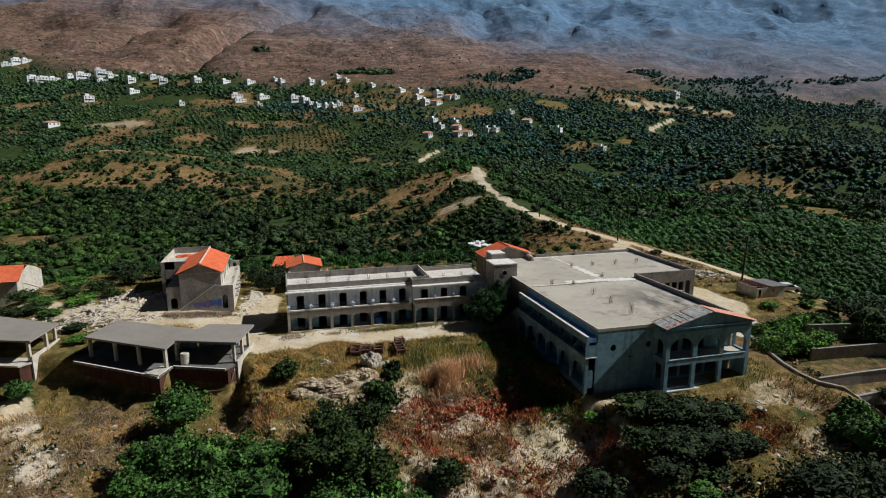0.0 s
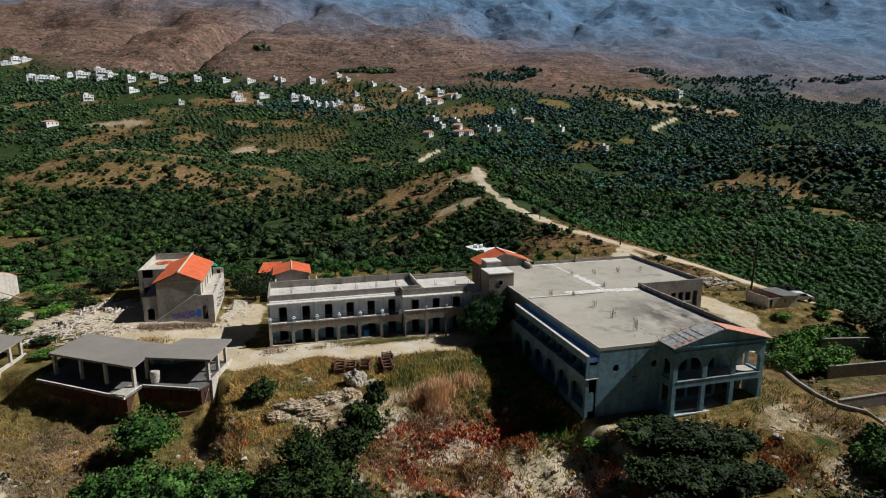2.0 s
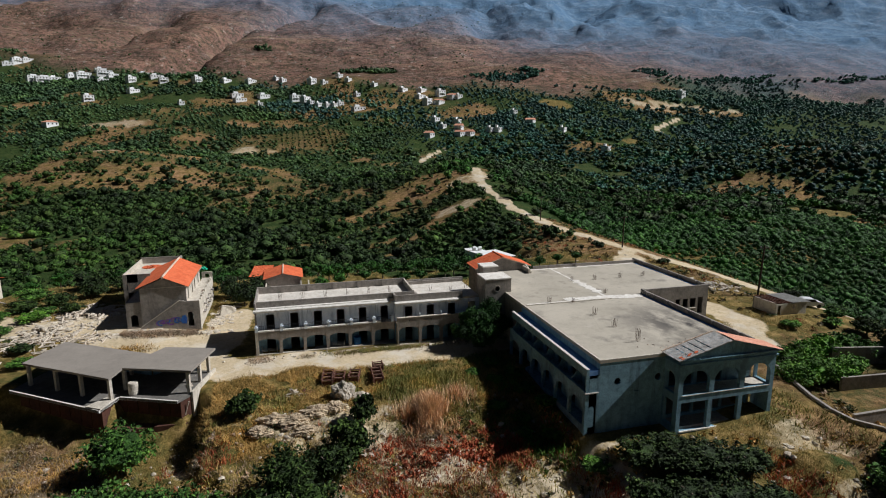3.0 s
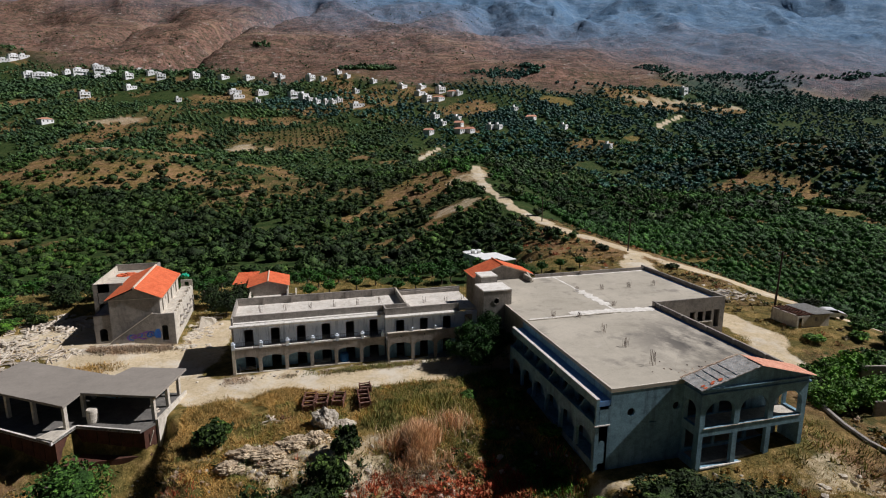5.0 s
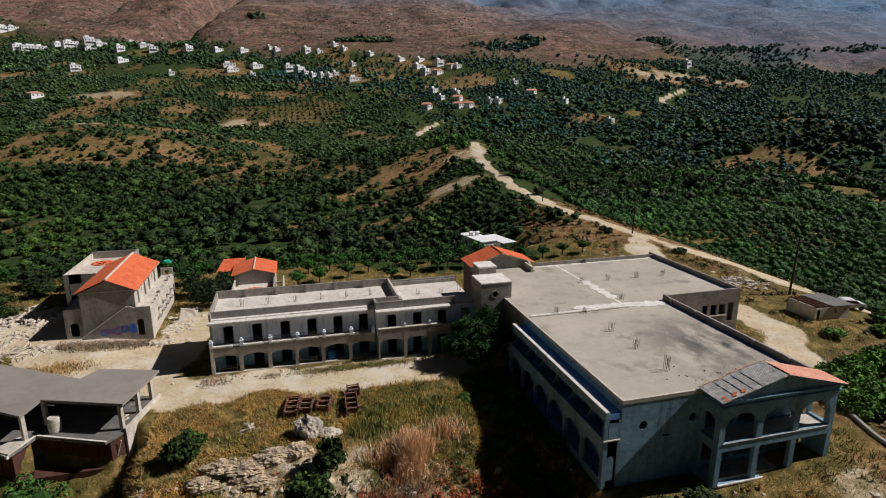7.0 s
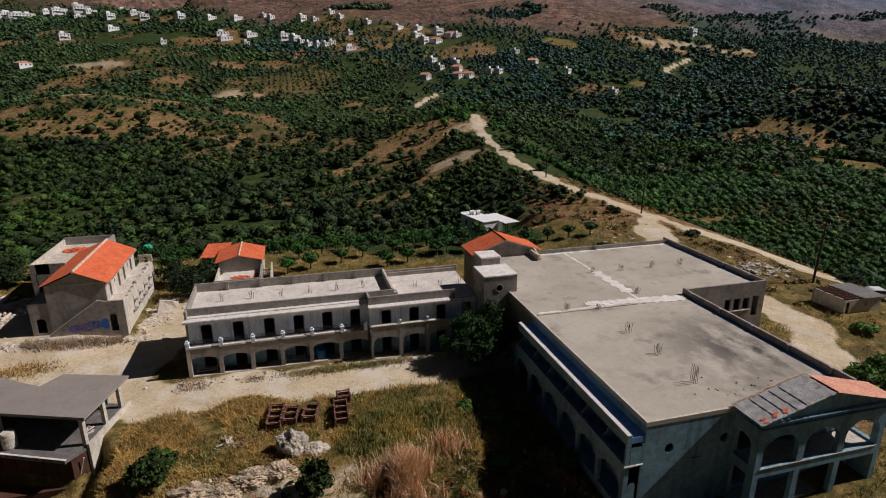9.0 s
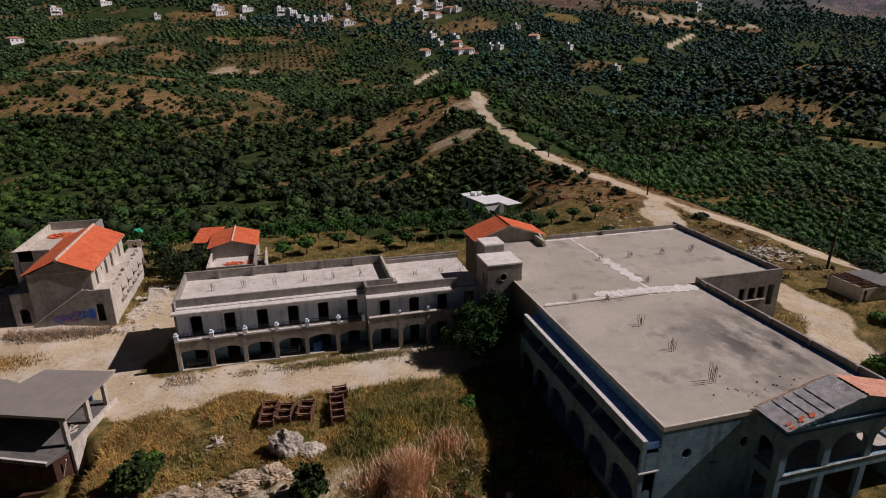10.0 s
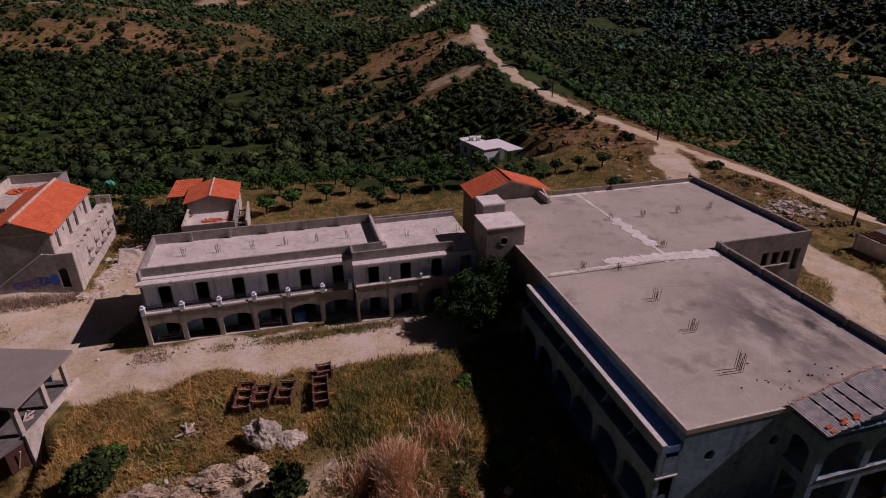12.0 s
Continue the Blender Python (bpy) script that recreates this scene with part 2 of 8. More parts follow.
def ease(a, b, t):
    t = np.clip((np.asarray(t, float) - a) / (b - a), 0, 1)
    return t * t * (3 - 2 * t)


# The valley's profile ahead of the hotel: metres ahead, metres up.
AHEAD = (-3000, 90, 190, 250, 300, 350, 460, 560, 640, 780, 900, 1300, 1800, 2600, 3600, 6000)
RISE = (-30, -14, -13, -9, -4, -1, 9, 34, 54, 98, 138, 268, 440, 760, 1080, 1250)
TURN = (0.266, 0.964)


def to_valley(x, y):
    """Metres to the right of and ahead along the valley's axis."""
    y = y + 77.0
    return x * TURN[1] - y * TURN[0], x * TURN[0] + y * TURN[1]


# Ravines in the mountain: places going north, their eastings, depth and half width.
RAVINES = (
    ((790, 893, 915, 954, 1000, 1098, 1169, 1330), (-125, -156, -150, -120, -98, -86, -32, 70), 44, 42),
    ((930, 1050, 1250, 1500), (385, 410, 470, 520), 30, 60),
    ((1040, 1180, 1400), (600, 690, 800), 26, 65),
    ((960, 1080, 1300), (-330, -300, -240), 22, 40),
)


def height(x, y):
    x, y = np.asarray(x, float), np.asarray(y, float)
    u, v = to_valley(x, y)
    far = np.interp(v, AHEAD, RISE)
    far = far - 0.07 * np.clip(u - 40, 0, 380) * ease(220, 420, v) * (1 - ease(900, 1500, v))
    rough = ease(150, 700, v)
    far = far + rough * 5 * fractal(x, y, 90, 3, 4) + ease(700, 1500, v) * 46 * (fractal(x, y, 520, 11, 5) - 0.1)
    gully = 1 - np.abs(lattice_noise(u + 60 * fractal(x, y, 300, 29, 2), v * 0.25, 230, 23))
    far = far - ease(850, 1400, v) * 11 * gully**3
    crest = 1 - np.abs(lattice_noise(x + 0.4 * v, y, 150, 35))
    far = far + ease(780, 1150, v) * ((11 - 7 * ease(-100, 200, u)) * crest**2 + 3 * (1 - np.abs(lattice_noise(x, y - 0.3 * u, 60, 37))) ** 2)
    # Ravines with steep shaded flanks, and limestone strata in steps.
    for ys, xs, deep, wide in RAVINES:
        off = x - np.interp(y, ys, xs) + 16 * lattice_noise(x, y, 75, 43)
        cut = -deep * np.exp(-((off / wide) ** 2)) + 0.4 * deep * ease(0, wide, off) * np.exp(-np.clip(off - wide, 0, None) / 180)
        far = far + cut * ease(ys[0] - 10, ys[0] + 110, y) * (1 - ease(ys[-1] - 20, ys[-1] + 160, y))
    far = far + ease(800, 950, v) * 5 * fractal(x, y, 60, 53, 4)
    crag = 1 - np.abs(fractal(x, y, 130, 51, 4))
    far = far + ease(930, 1300, v) * ease(-250, 200, u) * (15 * crag**2 - 5)
    strata = far / 13.0 + 0.5 * fractal(x, y, 120, 45, 3)
    far = far + ease(800, 980, v) * 13.0 * 0.45 * (np.floor(strata) + ease(0.25, 0.85, strata - np.floor(strata)) - strata) * ease(-0.4, 0.2, lattice_noise(x, y, 140, 49))
    # A low spur that carries the dirt road.
    ridge = 80 + 0.2 * np.clip(y - 110, 0, 200)
    side = np.where(x < ridge, 30.0, 26.0)
    spur = 13.5 * np.exp(-(((x - ridge) / side) ** 2)) * (1 - ease(235, 330, y)) * ease(-70, -25, y)
    far = far + spur
    # Terraced knoll on the left.
    far = far + 18 * np.exp(-(((u + 203) / 75) ** 2 + ((v - 350) / 65) ** 2)) + 7 * np.exp(-(((u + 25) / 40) ** 2 + ((v - 300) / 45) ** 2))
    # A wooded shelf to the right.
    far = far + 29 * ease(315, 385, v) * (1 - ease(430, 540, v)) * ease(120, 255, u) * (1 - ease(420, 620, u))
    # The levelled ground of the hotel.
    flat = 0.25 * ease(2, 30, y) + 1.1 * ease(50, 62, x) * ease(-16, -8, y) + 0.9 * ease(-6, -14, x) * ease(2, 10, y)
    flat = flat - 0.9 * ease(-8, -25, y) * ease(24, 32, x) * (1 - ease(40, 50, x))
    flat = flat - 0.35 * ease(-4, -12, y) * (1 - ease(24, 30, x))
    rim = -14.5 - 16.0 * ease(27, 33, x) + 1.6 * np.sin(x * 0.37) * (1 - ease(27, 33, x)) * ease(-8, 2, x)
    rim = np.where(x < -2, np.interp(x, (-60, -38, -31, -24.5, -14.3, -13, -7, -5.5, -4.2, -2), (12, 3, 0.8, -2.0, -9.0, -7.2, -9.4, -7.5, -9.5, -14.5)), rim)
    drop = np.clip(rim - y, 0, None)
    flat = flat - np.where(drop < 24, 0.21 * drop, 5.04 + 0.3 * (drop - 24))
    flat = flat - 2.3 * ease(-3.5, -6, x) * ease(0.2, 1.8, drop) * (1 - ease(4, 20, drop))
    # Gardens below the retaining wall.
    line = np.interp(y, (-34, -30, -27, -23, -19.5, -15), (57.8, 55.9, 56.6, 58.2, 59.6, 61.0))
    flat = flat - 1.5 * ease(0.3, 1.2, x - line) * ease(-14, -17, y) * (1 - ease(80, 86, x))
    keep = (1 - ease(36, 72, y)) * ease(-75, -36, x) * (1 - ease(74, 96, x))
    keep = np.maximum(keep, 0)
    z = far * (1 - keep) + flat * keep
    near = (1 - ease(150, 300, v))
    bank = ease(0.5, 4, drop) * keep
    # The levelled plot of the white cottage.
    plot = np.exp(-(((x - 54) / 8) ** 4 + ((y - 59) / 9) ** 4))
    z = z * (1 - plot) + np.minimum(z, -6.3) * plot
    return z + near * (0.05 * fractal(x, y, 3.0, 41, 3) + bank * ((0.75 - 0.5 * ease(-12, -17, x)) * fractal(x, y, 4.0, 47, 4) + 0.22 * fractal(x, y, 1.3, 57, 2)))


def near_line(x, y, points):
    """Distance to a line of points."""
    best = np.full(np.shape(x), 1e9)
    for (ax, ay), (bx, by) in zip(points, points[1:]):
        dx, dy = bx - ax, by - ay
        k = np.clip(((x - ax) * dx + (y - ay) * dy) / (dx * dx + dy * dy), 0, 1)
        best = np.minimum(best, np.hypot(x - ax - k * dx, y - ay - k * dy))
    return best


ROAD = ((97, 206), (93, 192), (86, 158), (81, 116), (81, 96), (80.5, 78), (82, 60), (80, 42), (82, 30), (84.5, 20), (84, 8), (88, -8), (97, -30), (110, -60))
SPUR = ((80, 42), (74, 34), (68, 20), (65, 4), (66, -7), (62, -16))
YARD = ((29, -3.4), (10, -3.8), (-2, -3.0), (-8, 1.0), (-16, 7.5), (-24, 13), (-38, 20))
YARD_BACK = ((-6, 2), (-4.2, 10), (-3.5, 17))
LOWER = ((-60, -10), (-32, -7), (-26, -14), (-23, -21))
FAR_ROAD = ((100, 344), (109, 364), (119, 381), (133, 398))
FAR_ROAD_RIGHT = ((372, 432), (376, 452), (398, 468), (432, 490))


def ellipse(x, y, cx, cy, rx, ry, turn=0.0):
    c, s = math.cos(radians(turn)), math.sin(radians(turn))
    dx, dy = x - cx, y - cy
    return 1 - ease(0.75, 1.15, np.hypot((dx * c + dy * s) / rx, (dy * c - dx * s) / ry))


# Clearings among the groves: centre, half sizes, turn.
KNOLL = ((-116, 266, 22, 13, -17), (-78, 255, 22, 15, 0), (-46, 256, 22, 17, 7), (-13, 246, 13, 11, -8), (-88, 290, 44, 10, 0), (-70, 272, 40, 12, 0))
STRAW = ((-112, 326, 25, 9, -17), (-22, 412, 20, 16, -15), (443, 544, 56, 24, -8), (504, 527, 48, 22, -8), (-160, 572, 40, 14, -24), (196, 178, 11, 5, -10), (86, 182, 9, 15, -49), (70, 142, 9, 12, -71))
SOIL_LEFT = ((-155, 514, 36, 20, -22), (-72, 483, 24, 14, -6), (-12, 537, 50, 14, -9), (-210, 682, 22, 14, -8), (-276, 690, 30, 22, -24), (22, 214, 26, 5, -20), (-60, 330, 60, 8, -10), (-40, 205, 30, 4, -14))
SOIL_MID = ((91, 598, 44, 40, -18), (27, 573, 38, 10, -22), (146, 644, 44, 12, -4), (205, 545, 30, 26, -18), (72, 194, 22, 17, -45), (50, 170, 16, 12, -30), (68, 139, 13, 15, -71), (32, 169, 9, 6, -25), (85, 184, 9, 16, -49), (174, 457, 17, 10, -3), (62, 184, 20, 20, 0))
STRIPS = ((28, 121, 15, 3.2, 22), (50, 123, 10, 3.6, 30), (58, 136, 15, 3.4, 52), (37, 150, 10, 3.0, 10), (-30, 122, 6, 3.5, 0), (-50, 127, 14, 3, -10), (14, 136, 12, 2.6, 20), (40, 112, 9, 2.4, 30))
SOIL_RIGHT = ((265, 393, 26, 16, 2), (420, 589, 44, 28, -8), (500, 628, 38, 16, -16), (731, 561, 70, 22, -22), (278, 200, 34, 28, -19), (345, 243, 18, 12, -34), (350, 256, 22, 6, -20), (186, 128, 13, 7, -14), (197, 110, 7, 6, -15), (246, 121, 12, 12, -15), (320, 215, 16, 4, -20))


def opened(e):
    """A far clearing moved and widened towards the camera to show soil above trees."""
    cx, cy, rx, ry, turn = e
    if math.hypot(cx - 8, cy + 64) < 300:
        return e
    k = (5 + 0.3 * ry) / math.hypot(cx - 8, cy + 64)
    return cx - (cx - 8) * k, cy - (cy + 64) * k, rx, ry + 7, turn


BARE = KNOLL + STRIPS + tuple(opened(e) for e in STRAW + SOIL_LEFT + SOIL_MID + SOIL_RIGHT)
GREEN_FIELD = ((243, 137, 17, 15, -13), (305, 540, 20, 22, -1), (317, 400, 11, 12, -1), (150, 90, 40, 22, -10))


def parcels(x, y):
    """The patchwork of small holdings: each place's parcel number, and metres to its boundary."""
    u, v = to_valley(x, y)
    cell = 58.0
    gu, gv = u / (1.35 * cell), v / cell
    iu, iv = np.floor(gu).astype(int), np.floor(gv).astype(int)
    rng = np.random.RandomState(301)
    ju, jv = rng.uniform(0.1, 0.9, (64, 64)), rng.uniform(0.1, 0.9, (64, 64))
    first, second, which = np.full(np.shape(x), 1e9), np.full(np.shape(x), 1e9), np.zeros(np.shape(x), int)
    for du in (-1, 0, 1):
        for dv in (-1, 0, 1):
            a, b = (iu + du) % 64, (iv + dv) % 64
            d = np.hypot((iu + du + ju[a, b] - gu) * 1.35, iv + dv + jv[a, b] - gv) * cell
            second = np.minimum(second, np.maximum(d, first))
            which = np.where(d < first, a * 64 + b, which)
            first = np.minimum(first, d)
    return which, (second - first) / 2


# What grows on each parcel: 0 to 1, from bare plough to close planting.
GROWTH = np.random.RandomState(303).uniform(0, 1, 4096)
ROW_TURN = np.random.RandomState(305).normal(0.15, 0.35, 4096)
ORCHARD = (26, 455, 34, 44, -10)
FIELD = ((34, 19, 60, 6.5, 1), (66, 38, 16, 8, -20), (74, 50, 6, 10, 30), (84, 2, 17, 26, 0), (92, 55, 7, 40, -12))


def covers(x, y):
    """How much of pale dirt, dry grass and red-brown earth lies at a place, and how far it is upland."""
    u, v = to_valley(x, y)
    wob = fractal(x, y, 6.0, 61, 4)
    wide = fractal(x, y, 40.0, 67, 4)
    spots = fractal(x, y, 14.0, 105, 3)
    dirt = np.zeros_like(x)
    for line, half in ((ROAD, 1.65), (SPUR, 2.4), (YARD, 2.6), (YARD_BACK, 2.6), (LOWER, 2.0), (FAR_ROAD, 1.6), (FAR_ROAD_RIGHT, 2.2)):
        dirt = np.maximum(dirt, 1 - ease(half - 0.6, half + 1.0, near_line(x, y, line) + 1.3 * wob))
    dirt = np.maximum(dirt, 0.9 * ellipse(x, y, 22 + 2 * wob, -4.2, 8, 3.0) * ease(-0.5, 0.3, wob + 0.2))
    dirt = np.maximum(dirt, 0.9 * ellipse(x, y, -19, 17, 9, 6))
    dirt = np.maximum(dirt, 0.85 * ellipse(x + wob, y, -9.5, 7.5, 6, 4.5))
    for e in STRAW:
        dirt = np.maximum(dirt, 0.55 * ellipse(x + 4 * wob, y + 4 * wob, *e) * ease(-0.8, 0.0, spots))
    rim = np.where(x < 27, -15.0, -31.0)
    slope = ease(0, 2.5, rim - y) * (1 - ease(150, 210, v)) * (1 - 0.6 * ease(-13, -18, x))
    dirt = np.maximum(dirt, slope * ease(0.0, 0.5, fractal(x, y, 6.0, 71, 5)) * 0.6)
    for e in ((3.5, -16.6, 6, 2.2, -5), (27, -29, 6, 3, -20), (19, -33, 6, 3, 0), (12, -23, 4, 4, 0), (50, -35, 5, 6, 0)):
        dirt = np.maximum(dirt, 0.5 * ellipse(x + wob, y + wob, *e) * ease(-0.5, 0.2, wob + 0.1))
    grass = (1 - ease(100, 150, v)) * ease(-1.3, -0.4, wide + wob)
    for e in FIELD:
        grass = np.maximum(grass, ellipse(x + 3 * wob, y + 3 * wob, *e))
    grass = grass * (1 - 0.85 * ease(49, 53, x) * ease(-10, -16, y))
    earth = 0.7 * ease(0.5, 0.85, wide) * ease(120, 200, v) * (1 - 0.6 * ease(0, 80, u))
    earth = np.maximum(earth, 0.45 * ellipse(x, y, *ORCHARD))
    for e in BARE:
        earth = np.maximum(earth, ellipse(x + 5 * wob, y + 5 * wob, *e) * (0.42 + 0.56 * ease(-0.6, 0.1, spots)))
    which, border = parcels(x, y)
    open_ = ease(170, 230, v) * (1 - ease(700, 800, v)) * (1 - 0.6 * ease(60, 160, u))
    earth = np.maximum(earth, open_ * (0.4 * ease(0.1, 0.04, GROWTH[which]) + 0.2 * ease(0.4, 0.25, GROWTH[which]) * ease(-0.1, 0.5, spots)))
    earth = np.maximum(earth, open_ * 0.6 * (1 - ease(0.6, 1.8, border + wob)) * ease(0.0, 0.4, wide))
    for e in GREEN_FIELD:
        grass = np.maximum(grass, 0.9 * ellipse(x + 3 * wob, y + 3 * wob, *e))
    strip = ease(0.42, 0.62, lattice_noise(u + 14 * wob, v * 4.5 + 0.5 * u, 70, 101)) * ease(-0.1, 0.25, lattice_noise(u, v, 110, 103)) * ease(150, 190, v) * (1 - ease(640, 720, v))
    earth = np.maximum(earth, 0.5 * strip * (1 - 0.75 * ease(0, 80, u)))
    for e in GREEN_FIELD:
        earth = earth * (1 - ellipse(x, y, *e))
    earth = np.maximum(earth, slope * 0.8 * ease(0.1, 0.5, fractal(x, y, 11.0, 83, 4)))
    earth = np.maximum(earth, 0.8 * (1 - ease(4, 9, near_line(x, y, ROAD) + 3 * wob)) * ease(0, 0.5, wide + 0.3))
    earth = np.maximum(earth, (0.8 - 0.25 * ease(58, 62, x)) * ease(49.5, 52, x) * (1 - ease(90, 100, x)) * ease(-8, -14, y))
    earth = np.maximum(earth, 0.65 * ellipse(x + wob, y + wob, -22, -19, 10, 12, 0))
    earth = np.maximum(earth, 0.75 * ellipse(x + 3 * wob, y, 91, 40, 8, 48, -8) * ease(-0.5, 0.2, wob))
    earth = np.maximum(earth, 0.8 * ellipse(x, y, 80, 42, 24, 44) * ease(-0.3, 0.3, wob + wide))
    dirt = np.maximum(dirt, 0.8 * ellipse(x + wob, y + wob, 29.5, -30.5, 5, 3.5) * ease(-0.5, 0.1, wob + 0.2))
    return dirt, grass, earth, ease(735, 850, v + 0.1 * u - 0.2 * np.clip(u + 60, 0, 500) + 90 * fractal(x, y, 160, 91, 4))


def ground_material():
    m, tree, b = nodes_of("ground_soil_and_scrub", 0.97, gloss=0.1)
    at = coords(tree)
    att = tree.nodes.new("ShaderNodeAttribute")
    att.attribute_name = "cover"
    sep = tree.nodes.new("ShaderNodeSeparateColor")
    jag = tree.nodes.new("ShaderNodeMath")
    jag.operation, jag.inputs[1].default_value = "SUBTRACT", 0.5
    tree.links.new(noise_node(tree, at, 0.9, 8, 0.72), jag.inputs[0])
    mixed = tree.nodes.new("ShaderNodeVectorMath")
    mixed.operation = "MULTIPLY_ADD"
    tree.links.new(jag.outputs[0], mixed.inputs[0])
    mixed.inputs[1].default_value = (1.5, 1.7, 1.7)
    tree.links.new(att.outputs["Color"], mixed.inputs[2])
    edge = tree.nodes.new("ShaderNodeVectorMath")
    edge.operation = "MULTIPLY_ADD"
    edge.inputs[1].default_value, edge.inputs[2].default_value = (2.6, 2.2, 2.4), (-0.8, -0.6, -0.7)
    tree.links.new(mixed.outputs[0], edge.inputs[0])
    limit = tree.nodes.new("ShaderNodeVectorMath")
    limit.operation = "MINIMUM"
    limit.inputs[1].default_value = (1, 1, 1)
    tree.links.new(edge.outputs[0], limit.inputs[0])
    floor_ = tree.nodes.new("ShaderNodeVectorMath")
    floor_.operation = "MAXIMUM"
    floor_.inputs[1].default_value = (0, 0, 0)
    tree.links.new(limit.outputs[0], floor_.inputs[0])
    tree.links.new(floor_.outputs[0], sep.inputs[0])
    fine = noise_node(tree, at, 3.0, 8, 0.7)
    mid = noise_node(tree, at, 0.35, 7, 0.65)
    broad = noise_node(tree, at, 0.03, 6, 0.6)
    scrub = ramp(tree, noise_node(tree, at, 0.22, 9, 0.8), ((0.36, (0.012, 0.03, 0.008)), (0.52, (0.04, 0.066, 0.018)), (0.66, (0.085, 0.09, 0.035)), (0.8, (0.22, 0.15, 0.085))))
    tufts = noise_node(tree, at, 0.55, 11, 0.84)
    grass = ramp(tree, tufts, ((0.36, (0.05, 0.046, 0.014)), (0.5, (0.2, 0.145, 0.045)), (0.62, (0.42, 0.29, 0.12))))
    green = ramp(tree, mid, ((0.45, (0, 0, 0)), (0.62, (0.75, 0.75, 0.75))))
    grass = blend(tree, green, grass, (0.07, 0.075, 0.022))
    earth = ramp(tree, tufts, ((0.36, (0.09, 0.055, 0.032)), (0.5, (0.25, 0.15, 0.085)), (0.64, (0.45, 0.31, 0.2))))
    weeds = ramp(tree, noise_node(tree, at, 0.09, 9, 0.78), ((0.42, (0, 0, 0)), (0.6, (0.85, 0.85, 0.85))))
    earth = blend(tree, weeds, earth, grass)
    rows_ = ramp(tree, noise_node(tree, at, 0.03, 7, 0.7), ((0.38, (0.3, 0.33, 0.24)), (0.62, (0.62, 0.58, 0.52))))
    earth = blend(tree, 0.8, earth, rows_, "OVERLAY")
    dirt = ramp(tree, fine, ((0.2, (0.4, 0.32, 0.2)), (0.5, (0.62, 0.51, 0.345)), (0.8, (0.74, 0.63, 0.46))))
    tyre = ramp(tree, mid, ((0.38, (0.72, 0.7, 0.68)), (0.62, (1, 1, 1))))
    dirt = blend(tree, 0.6, dirt, tyre, "MULTIPLY")
    gravel = ramp(tree, noise_node(tree, at, 0.16, 7, 0.7), ((0.5, (0, 0, 0)), (0.62, (0.75, 0.75, 0.75))))
    dirt = blend(tree, gravel, dirt, (0.66, 0.61, 0.53))
    worn = ramp(tree, noise_node(tree, at, 0.5, 8, 0.75), ((0.55, (0, 0, 0)), (0.68, (0.65, 0.65, 0.65))))
    dirt = blend(tree, worn, dirt, (0.3, 0.23, 0.14))
    # Upland: red-brown scree, pale rocks, dark scrub, then blue haze as colour.
    scree = ramp(tree, broad, ((0.34, (0.19, 0.125, 0.11)), (0.5, (0.29, 0.16, 0.125)), (0.68, (0.38, 0.225, 0.165))))
    moor = ramp(tree, noise_node(tree, at, 0.011, 8, 0.7), ((0.42, (0, 0, 0)), (0.6, (0.75, 0.75, 0.75))))
    scree = blend(tree, moor, scree, (0.2, 0.12, 0.095))
    dots = ramp(tree, noise_node(tree, at, 0.12, 5, 0.75), ((0.46, (0, 0, 0)), (0.58, (0.85, 0.85, 0.85))))
    scree = blend(tree, dots, scree, (0.055, 0.052, 0.034))
    specks = ramp(tree, noise_node(tree, at, 0.32, 4, 0.7), ((0.52, (0, 0, 0)), (0.6, (0.75, 0.75, 0.75))))
    scree = blend(tree, specks, scree, (0.05, 0.05, 0.03))
    bands = ramp(tree, noise_node(tree, at, 0.02, 6, 0.65, (0.5, 2.2, 1)), ((0.56, (0, 0, 0)), (0.66, (0.7, 0.7, 0.7))))
    scree = blend(tree, bands, scree, (0.3, 0.21, 0.145))
    at2 = tree.nodes.new("ShaderNodeAttribute")
    at2.attribute_name = "upland"
    strata = noise_node(tree, at, 0.05, 6, 0.7, (0.12, 0.12, 1.6))
    scree = blend(tree, 0.4, scree, ramp(tree, strata, ((0.36, (0.22, 0.21, 0.22)), (0.5, (0.5, 0.5, 0.5)), (0.66, (0.78, 0.76, 0.72)))), "OVERLAY")
    rocks = ramp(tree, noise_node(tree, at, 0.07, 8, 0.78), ((0.58, (0, 0, 0)), (0.64, (0.7, 0.7, 0.7))))
    scree = blend(tree, rocks, scree, (0.5, 0.44, 0.4))
    colour = blend(tree, at2.outputs["Fac"], scrub, scree)
    colour = blend(tree, sep.outputs["Green"], colour, grass)
    colour = blend(tree, sep.outputs["Blue"], colour, earth)
    colour = blend(tree, sep.outputs["Red"], colour, dirt)
    # The limestone attribute weights a blue haze colour laid over the far slopes.
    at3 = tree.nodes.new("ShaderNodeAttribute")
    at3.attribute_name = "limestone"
    hazed_rock = ramp(tree, broad, ((0.35, (0.1, 0.2, 0.35)), (0.5, (0.135, 0.24, 0.38)), (0.65, (0.19, 0.29, 0.43))))
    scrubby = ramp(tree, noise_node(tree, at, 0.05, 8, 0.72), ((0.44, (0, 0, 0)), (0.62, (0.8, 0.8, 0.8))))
    hazed_rock = blend(tree, scrubby, hazed_rock, (0.085, 0.175, 0.29))
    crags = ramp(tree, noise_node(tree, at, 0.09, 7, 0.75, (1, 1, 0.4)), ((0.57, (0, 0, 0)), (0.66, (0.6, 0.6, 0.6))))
    hazed_rock = blend(tree, crags, hazed_rock, (0.22, 0.28, 0.36))
    colour = blend(tree, at3.outputs["Fac"], colour, hazed_rock)
    tree.links.new(colour, b.inputs["Base Color"])
    rough_ = tree.nodes.new("ShaderNodeBump")
    far_scale = tree.nodes.new("ShaderNodeMath")
